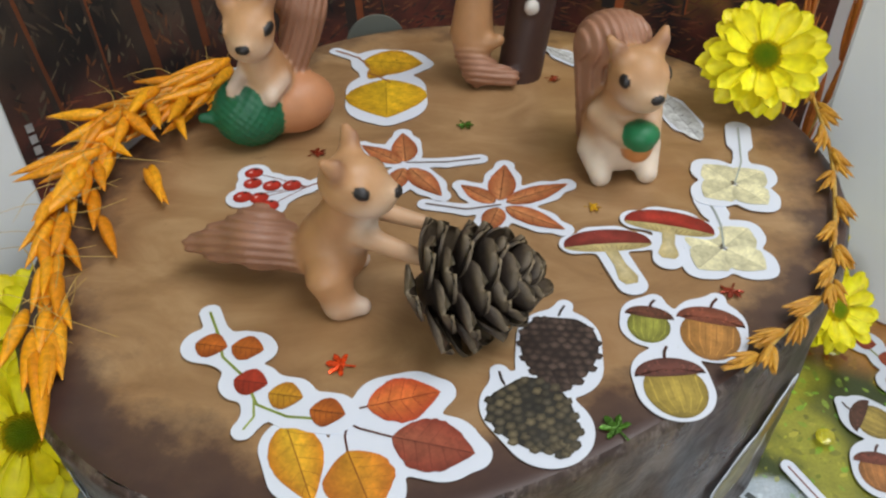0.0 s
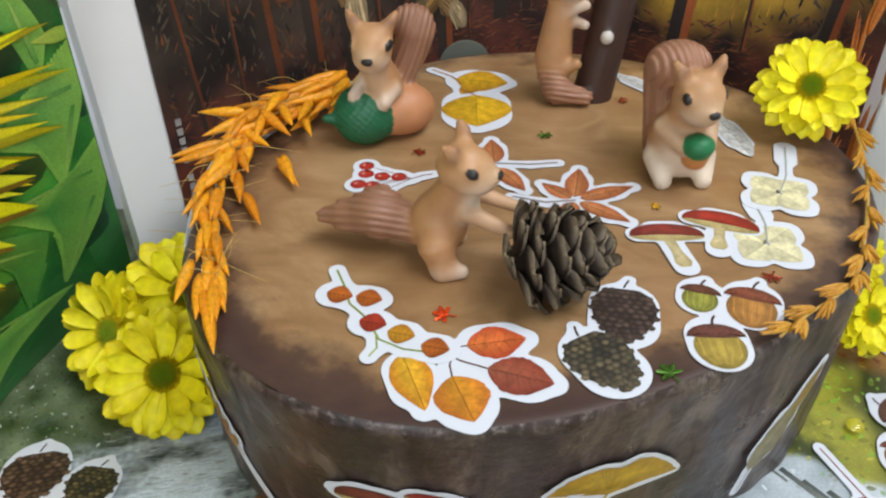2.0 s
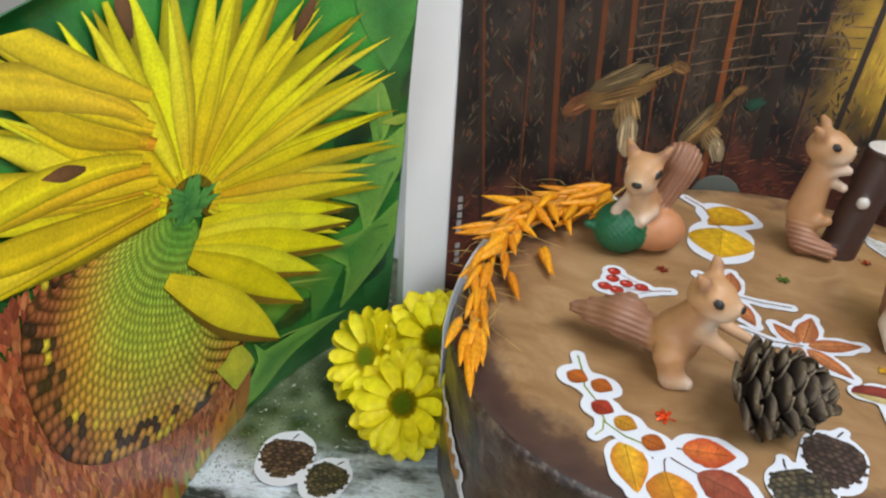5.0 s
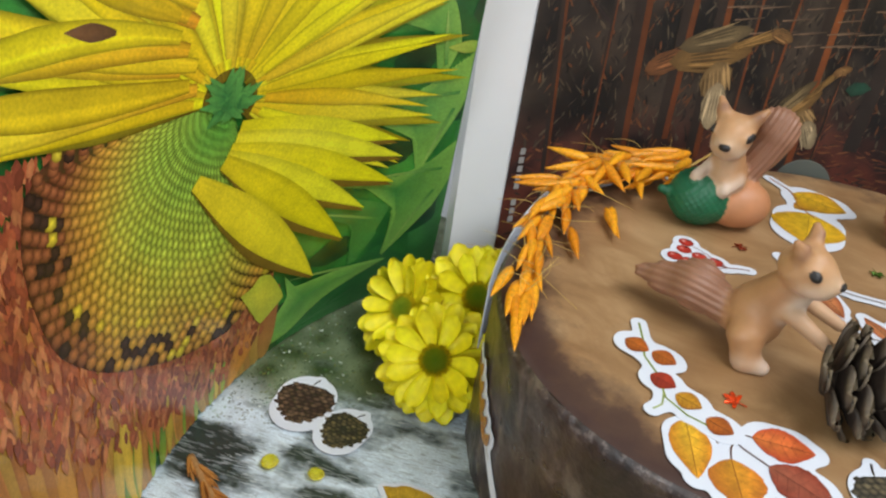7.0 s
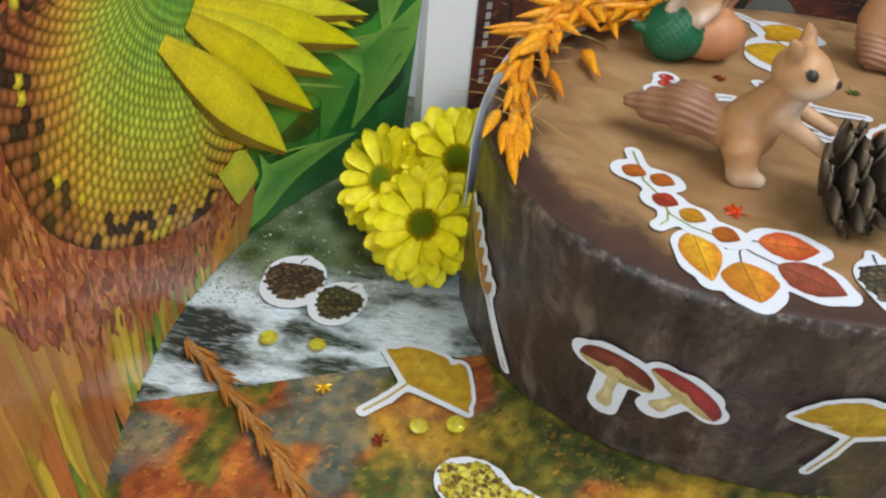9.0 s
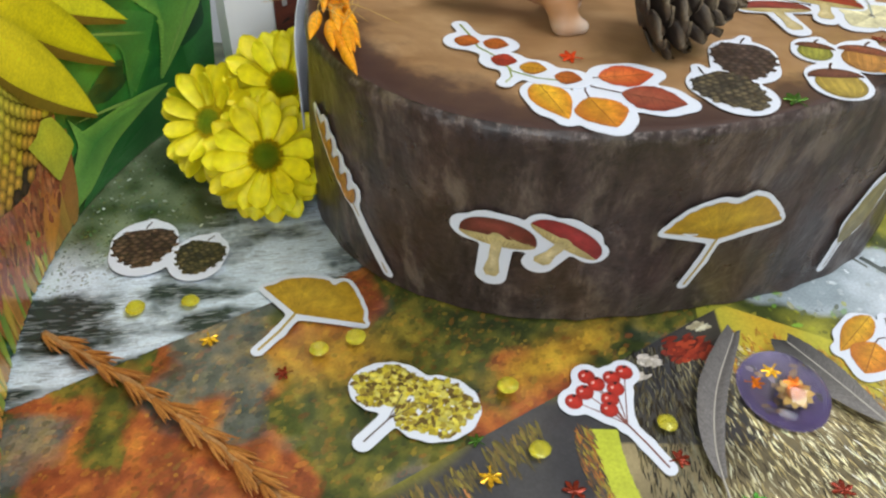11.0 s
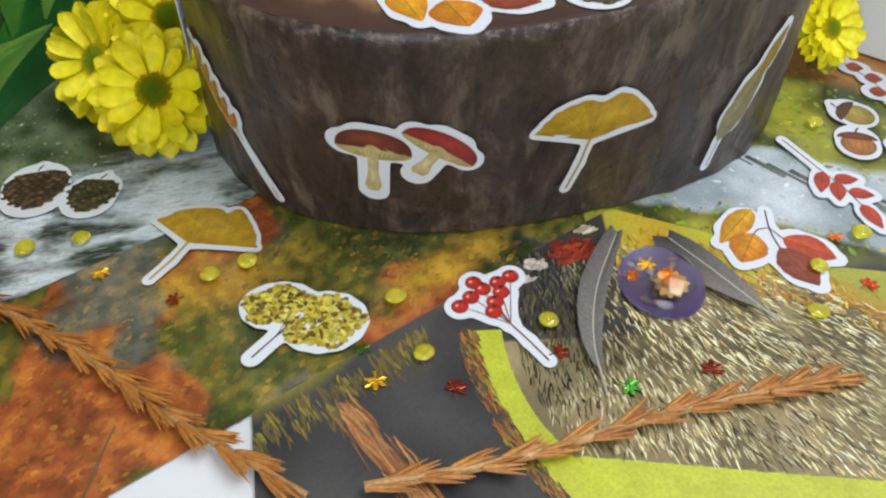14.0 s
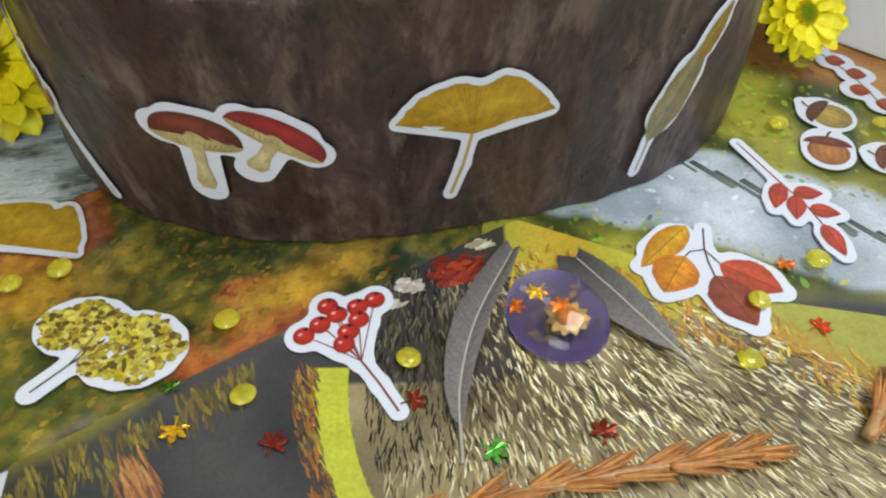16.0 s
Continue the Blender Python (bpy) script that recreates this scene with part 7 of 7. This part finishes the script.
ear("golden_ear", "golden dried ear lying along the log's rim", [(0.186, 0.372, T0 + 0.012), (0.179, 0.322, T0 + 0.005), (0.160, 0.268, T0 + 0.004), (0.143, 0.232, T0 + 0.004), (0.116, 0.207, T0 + 0.004), (0.101, 0.192, T0 + 0.005)], 0.0125, 0.0013, 60, 0.50, EAR_GOLD, STRAW, 61, per=3)
ear("rust_ear", "rust-brown dried ear lying across autumn page", [(-0.089, 0.018, 0.0060), (-0.143, 0.053, 0.0062), (-0.183, 0.084, 0.0060), (-0.2275, 0.114, 0.0052), (-0.275, 0.141, 0.0035)][::-1], 0.0165, 0.0011, 92, 0.30, EAR, EAR_STEM, 62, stem_r=0.0024, per=3)
ear("rust_ear", "rust-brown dried ear lying across fur page", [(-0.067, 0.020, 0.0060), (-0.006, 0.029, 0.0062), (0.056, 0.0455, 0.0058), (0.105, 0.055, 0.0050), (0.139, 0.061, 0.0040)], 0.0165, 0.0011, 84, 0.28, EAR, EAR_STEM, 63, stem_r=0.0024, per=3)
ear("rust_ear", "rust-brown dried ear with pale stalk at page edge", [(0.172, 0.0645, 0.0050), (0.187, 0.083, 0.0058), (0.210, 0.103, 0.0060), (0.240, 0.120, 0.0055)], 0.0165, 0.0011, 40, 0.26, EAR, EAR_STEM, 64, stem_r=0.0026, per=3)
for k, (b, t) in enumerate((((0.196, 0.402, 0.002), (0.275, 0.475, 0.330)), ((0.192, 0.412, 0.002), (0.235, 0.500, 0.340)), ((0.202, 0.395, 0.002), (0.290, 0.430, 0.270)))):
    ear("orange_plume", "orange dried grass plume standing beyond the log", [b, tuple(b[i] * 0.55 + t[i] * 0.45 + (0.004 if i == 0 else 0) for i in range(3)), t], 0.034, 0.0017, 46, 0.16, PLUME, STRAW, 70 + k, stem_r=0.0012, group="orange plumes")


# ---- feathers, glass stone, gems and foil leaves ----
def feather_material():
    n = Nodes("grey_feather")
    c = n.coord()
    streak = n.noise(n.scaled(c, (900, 900, 900)), 1.0, 4)
    return n.done(n.mix(1.0, n.attr(), n.ramp(streak, [(0.3, 0.75), (0.7, 1.2)]), "MULTIPLY"), 0.65, streak, 0.2, 0.0003)


FEATHER = feather_material()
QUILL = plain("feather_quill", (0.45, 0.42, 0.36), 0.4, 200, 0.1)


def feather(ctrl, w0, w1, tip_col, root_col, label, seed):
    """A vane of many thin barbs about a quill; one side wider than the other."""
    rng = random.Random(seed)
    o = ctrl[0]
    ob = thing("feather", label, "feather", o, "grey feathers")
    path = spline(ctrl, 60)
    v, f = tube(rel(path, o), 0.0003, 0.0006, 6)
    piece("quill", mesh_of("quill", v, f, QUILL, None, True), ob, "pale quill")
    for s, w in ((1, w0), (-1, w1)):
        verts, faces, cols = [], [], []
        for k in range(230):
            t = k / 230 * 0.84
            i = min(58, int(t * 60))
            p = path[i].lerp(path[i + 1], t * 60 - i)
            d = (path[min(60, i + 1)] - path[max(0, i - 1)]).normalized()
            side = Vector((-d.y, d.x, 0)).normalized() * s
            wid = w * (math.sin(math.pi * min(1, 0.10 + t * 1.02)) ** 0.6) * rng.uniform(0.93, 1.03)
            q = p + side * wid - d * wid * 0.75 + Vector((0, 0, 0.0012 - wid * 0.06 + rng.uniform(0, 0.0002)))
            mid = p + side * wid * 0.55 - d * wid * 0.28 + Vector((0, 0, 0.0012))
            col = shade(lerp(tip_col, root_col, t * 1.1), rng.uniform(0.85, 1.12))
            n0 = len(verts)
            e = d * 0.00042
            for a in (p, mid, q):
                verts += [tuple(a - e - Vector(o)), tuple(a + e - Vector(o))]
                cols += [col, col]
            faces += [(n0, n0 + 1, n0 + 3, n0 + 2), (n0 + 2, n0 + 3, n0 + 5, n0 + 4)]
        piece("vane", mesh_of("vane", verts, faces, FEATHER, cols, True), ob)


feather([(0.0570, 0.1560, 0.0090), (0.0435, 0.1220, 0.0060), (0.0385, 0.0920, 0.0035), (0.0405, 0.0620, 0.0030)], 0.0050, 0.0080, (0.10, 0.09, 0.085), (0.20, 0.185, 0.175), "curved grey-brown feather beside the glass stone", 3)
feather([(0.0830, 0.1560, 0.0060), (0.0970, 0.1390, 0.0050), (0.1100, 0.1220, 0.0040), (0.1235, 0.1040, 0.0030)], 0.0075, 0.0130, (0.035, 0.032, 0.030), (0.24, 0.22, 0.20), "dark grey feather behind the glass stone", 4)


def stone():
    ob = thing("glass_stone", "violet-tinted glass cabochon with dried flower and foil leaves", "glass stone", (0.0735, 0.1245, 0.0020), rz=30)
    n = Nodes("violet_glass")
    c = n.coord()
    tint = n.mix(n.ramp(n.noise(c, 60, 3), [(0.35, 0.0), (0.65, 1.0)]), (0.93, 0.90, 0.97), (0.97, 0.97, 1.0))
    glass = n.done(tint, 0.0, None, Transmission_Weight=1.0, IOR=1.46)
    v, f = [], []
    m = 48
    prof = ((0.001, 0.0, 0.0), (0.85, 0.0, 0.0), (0.97, 0.0012, 0), (1.0, 0.0032, 0), (0.94, 0.0068, 0), (0.82, 0.0095, 0), (0.62, 0.0118, 0), (0.35, 0.0132, 0), (0.001, 0.0137, 0))
    for r, z, _ in prof:
        for j in range(m):
            a = 2 * math.pi * j / m
            v.append((0.0190 * r * math.cos(a), 0.0222 * r * math.sin(a), z * 1.2))
    for i in range(len(prof) - 1):
        for j in range(m):
            f.append((i * m + j, i * m + (j + 1) % m, (i + 1) * m + (j + 1) % m, (i + 1) * m + j))
    dome = piece("dome", mesh_of("dome", v, f, glass, None, True), ob, "clear violet-tinted dome")
    dome.visible_shadow = False
    base = [(0.0177 * math.cos(a), 0.0208 * math.sin(a)) for a in np.linspace(0, 2 * math.pi, 40, endpoint=False)]
    pic = Print(lambda u, w, lift: (u, w, 0.0010 + lift))
    pic.fan(base, (0.055, 0.036, 0.13), (0.055, 0.042, 0.04))
    rng = random.Random(4)
    for k in range(40):
        a, r = rng.uniform(0, 6.3), rng.uniform(0, 0.012)
        pic.daub(r * math.cos(a), r * 1.2 * math.sin(a), rng.uniform(0, 6), 0.004, 0.002, pick(rng, ((0.08, 0.06, 0.18), (0.20, 0.12, 0.06), (0.04, 0.035, 0.035), (0.16, 0.13, 0.16))))
    piece("backing", pic.mesh("backing", INK), ob, "dark mottled backing")
    pic = Print(lambda u, w, lift: (u, w, 0.0035 + lift))
    for k in range(11):
        a = 2 * math.pi * k / 11
        pic.lift += 0.0001
        pic.daub(0.001 + 0.0046 * math.cos(a), -0.0045 + 0.0046 * math.sin(a), a, 0.0055, 0.0030, pick(rng, ((0.42, 0.26, 0.06), (0.50, 0.34, 0.10), (0.30, 0.16, 0.04))))
    pic.lift += 0.0004
    pic.fan([(0.001 + 0.0036 * math.cos(a), -0.0045 + 0.0036 * math.sin(a)) for a in np.linspace(0, 5.9, 16)], (0.30, 0.09, 0.01), (0.50, 0.18, 0.01))
    piece("dried_flower", pic.mesh("dried_flower", INK), ob, "golden dried flower set in the glass")
    return ob


stone()


def gem_mesh():
    bm = bmesh.new()
    rings = ((0.0012, 0.0), (0.0040, 0.0016), (0.0046, 0.0024), (0.0036, 0.0036), (0.0022, 0.0041))
    n = 10
    rows = []
    for i, (r, z) in enumerate(rings):
        rows.append([bm.verts.new((r * math.cos(2 * math.pi * (j + 0.5 * (i % 2)) / n), r * math.sin(2 * math.pi * (j + 0.5 * (i % 2)) / n), z)) for j in range(n)])
    for i in range(len(rows) - 1):
        for j in range(n):
            a, b = rows[i], rows[i + 1]
            if i % 2 == 0:
                bm.faces.new((a[j], a[(j + 1) % n], b[j])), bm.faces.new((b[j], a[(j + 1) % n], b[(j + 1) % n]))
            else:
                bm.faces.new((a[j], b[(j + 1) % n], b[j])), bm.faces.new((a[j], a[(j + 1) % n], b[(j + 1) % n]))
    bm.faces.new(rows[0][::-1]), bm.faces.new(rows[-1])
    me = bpy.data.meshes.new("rhinestone")
    bm.to_mesh(me), bm.free()
    me.materials.append(GEM)
    return me


GEM_ME = gem_mesh()
rng = random.Random(81)
for x, y in ((-0.142, 0.136), (-0.125, 0.144), (0.016, 0.099), (-0.041, 0.084), (-0.053, 0.117), (-0.236, 0.159), (-0.210, 0.164), (0.1405, 0.0965), (0.190, 0.2325), (0.216, 0.282), (0.181, 0.145), (0.240, 0.232), (0.151, 0.124)):
    g_ob = tagged(new("rhinestone", GEM_ME), "faceted yellow glass rhinestone lying on the pages", "rhinestone", "yellow rhinestones")
    lift = 0.0022 if (x, y) == (0.151, 0.124) else 0.0016
    g_ob.matrix_world = pose(*lay(x, y), lift, rng.uniform(-9, 9), rng.uniform(-9, 9), rng.uniform(0, 90)) @ Matrix.Scale(rng.uniform(0.98, 1.12), 4)
    g_ob.visible_shadow = True


def foil_leaf_mesh(col):
    """Maple leaf punched from foil."""
    pts = []
    lobes = (90, 38, -12, 142, 192)
    prof = []
    for a in range(0, 360, 9):
        best = 0.30
        for l in lobes:
            d = abs((a - l + 180) % 360 - 180)
            best = max(best, (1.0 if l == 90 else 0.92 if l in (38, 142) else 0.74) * max(0.0, 1 - d / 27) ** 0.75 + 0.28)
        prof.append((a, min(1.0, best)))
    for a, r in prof:
        k = 0.0052 * r * (0.88 if (a // 9) % 2 else 1.0)
        pts.append((k * math.cos(radians(a)), k * math.sin(radians(a))))
    stem = [(-0.0003, -0.0015), (-0.0004, -0.0048), (0.0004, -0.0048), (0.0003, -0.0015)]
    v = [(0, 0, 0.0003)] + [(x, y, 0.0003 + 0.0002 * math.sin(9 * x / 0.005)) for x, y in pts]
    f = [(0, 1 + j, 1 + (j + 1) % len(pts)) for j in range(len(pts))]
    n = len(v)
    v += [(x, y, 0.0003) for x, y in stem]
    f.append((n, n + 1, n + 2, n + 3))
    return mesh_of("foil_leaf", v, f, FOIL, [col] * len(v))


FOILS = {k: foil_leaf_mesh(c) for k, c in dict(red=(0.78, 0.07, 0.01), brown=(0.26, 0.035, 0.015), green=(0.06, 0.15, 0.015), gold=(0.80, 0.45, 0.02), bright=(0.15, 0.55, 0.08), orange=(0.80, 0.20, 0.01)).items()}
SAY = dict(red="bright red", brown="dull red-brown", green="dark green", gold="shiny gold", bright="bright green", orange="shiny orange")
for x, y, z, c, s in ((-0.058, 0.336, TOP, "brown", 1.0), (0.013, 0.361, TOP, "green", 1.0), (-0.033, 0.201, TOP, "red", 1.05), (0.056, 0.173, TOP, "green", 1.1), (0.110, 0.236, TOP, "brown", 1.0), (0.066, 0.290, TOP, "gold", 0.8), (0.062, 0.409, TOP, "brown", 0.9),
                      (-0.196, 0.1420, 0.0016, "gold", 1.0), (-0.063, 0.072, 0.0016, "gold", 1.1), (-0.0285, 0.066, 0.0016, "brown", 1.1), (0.0185, 0.0825, 0.0016, "brown", 1.0), (0.046, 0.063, 0.0018, "bright", 1.1), (0.084, 0.069, 0.0018, "brown", 1.1), (0.168, 0.145, 0.0016, "orange", 1.0), (0.172, 0.113, 0.0016, "red", 1.0), (-0.157, 0.1230, 0.0016, "brown", 0.9), (-0.068, 0.089, 0.0016, "green", 0.8),
                      (0.0654, 0.1259, 0.0172, "gold", 0.95), (0.0743, 0.1193, 0.0165, "orange", 0.95), (0.0568, 0.1187, 0.0165, "orange", 0.9)):
    where = "log top" if z == TOP else "glass stone" if z > 0.01 else "pages"
    f_ob = tagged(new("foil_leaf", FOILS[c]), SAY[c] + " maple-leaf foil confetti on the " + where, "confetti", "foil maple leaves")
    f_ob.matrix_world = pose(*((x, y) if z > 0.01 else lay(x, y)), z, rng.uniform(-4, 4), rng.uniform(-4, 4), rng.uniform(0, 360)) @ Matrix.Scale(s, 4)


# ---- pale paper collar and round tag behind the log ----
def collar():
    o = (LC[0], LC[1], 0.001)
    ob = thing("paper_collar", "white curved paper band tucked round the log's back rim", "paper band", o)
    v, f = [], []
    n = 40
    for i in range(n + 1):
        a = radians(196 - 50 * i / n)
        hi = 0.090 + 0.040 * math.sin(math.pi * i / n) ** 0.6
        for r, z in ((0.0050, 0.0), (0.0050, hi), (0.0058, hi), (0.0058, 0.0)):
            rr = rim(a, 1) + r + 0.003
            v.append((rr * math.cos(a), rr * math.sin(a), z))
    for i in range(n):
        for j in range(4):
            f.append((i * 4 + j, (i + 1) * 4 + j, (i + 1) * 4 + (j + 1) % 4, i * 4 + (j + 1) % 4))
    f += [(0, 1, 2, 3), tuple(n * 4 + j for j in (3, 2, 1, 0))]
    piece("band", mesh_of("band", v, f, PAPER, None, True), ob)
    a = radians(164)
    rr = rim(a, 1) + 0.0062
    v, f = [], []
    for k in range(24):
        t = 2 * math.pi * k / 24
        for j in range(6):
            s = 2 * math.pi * j / 6
            q = 0.0026 + 0.0008 * math.cos(s)
            v.append((q * math.cos(t), 0.0006 * math.sin(s), q * math.sin(t)))
    for k in range(24):
        for j in range(6):
            f.append((k * 6 + j, ((k + 1) % 24) * 6 + j, ((k + 1) % 24) * 6 + (j + 1) % 6, k * 6 + (j + 1) % 6))
    ring = plain("eyelet_metal", (0.5, 0.5, 0.5), 0.3, 100, 0.1, Metallic=0.9)
    piece("eyelet", mesh_of("eyelet", v, f, ring, None, True), ob, "small metal eyelet", pose(rr * math.cos(a), rr * math.sin(a), 0.1235, 0, 0, math.degrees(a) + 90))
    # round grey tag standing behind
    o = (-0.040, 0.4870, 0.001)
    tag = thing("round_tag", "pale grey round card tag standing behind the log", "tag", o, rz=12)
    v, f = [(0, -0.0008, 0.111), (0, 0.0008, 0.111)], []
    for k in range(40):
        t = 2 * math.pi * k / 40
        v += [(0.019 * math.cos(t), -0.0008, 0.111 + 0.019 * math.sin(t)), (0.019 * math.cos(t), 0.0008, 0.111 + 0.019 * math.sin(t))]
    for k in range(40):
        a, b = 2 + 2 * k, 2 + 2 * ((k + 1) % 40)
        f += [(0, a, b), (1, b + 1, a + 1), (a, a + 1, b + 1, b)]
    grey = paper_material("grey_card", (0.15, 0.16, 0.135), 0.6)
    piece("disc", mesh_of("disc", v, f, grey), tag)
    piece("foot", box("foot", (-0.004, -0.0007, 0), (0.004, 0.0007, 0.093), grey), tag)


collar()
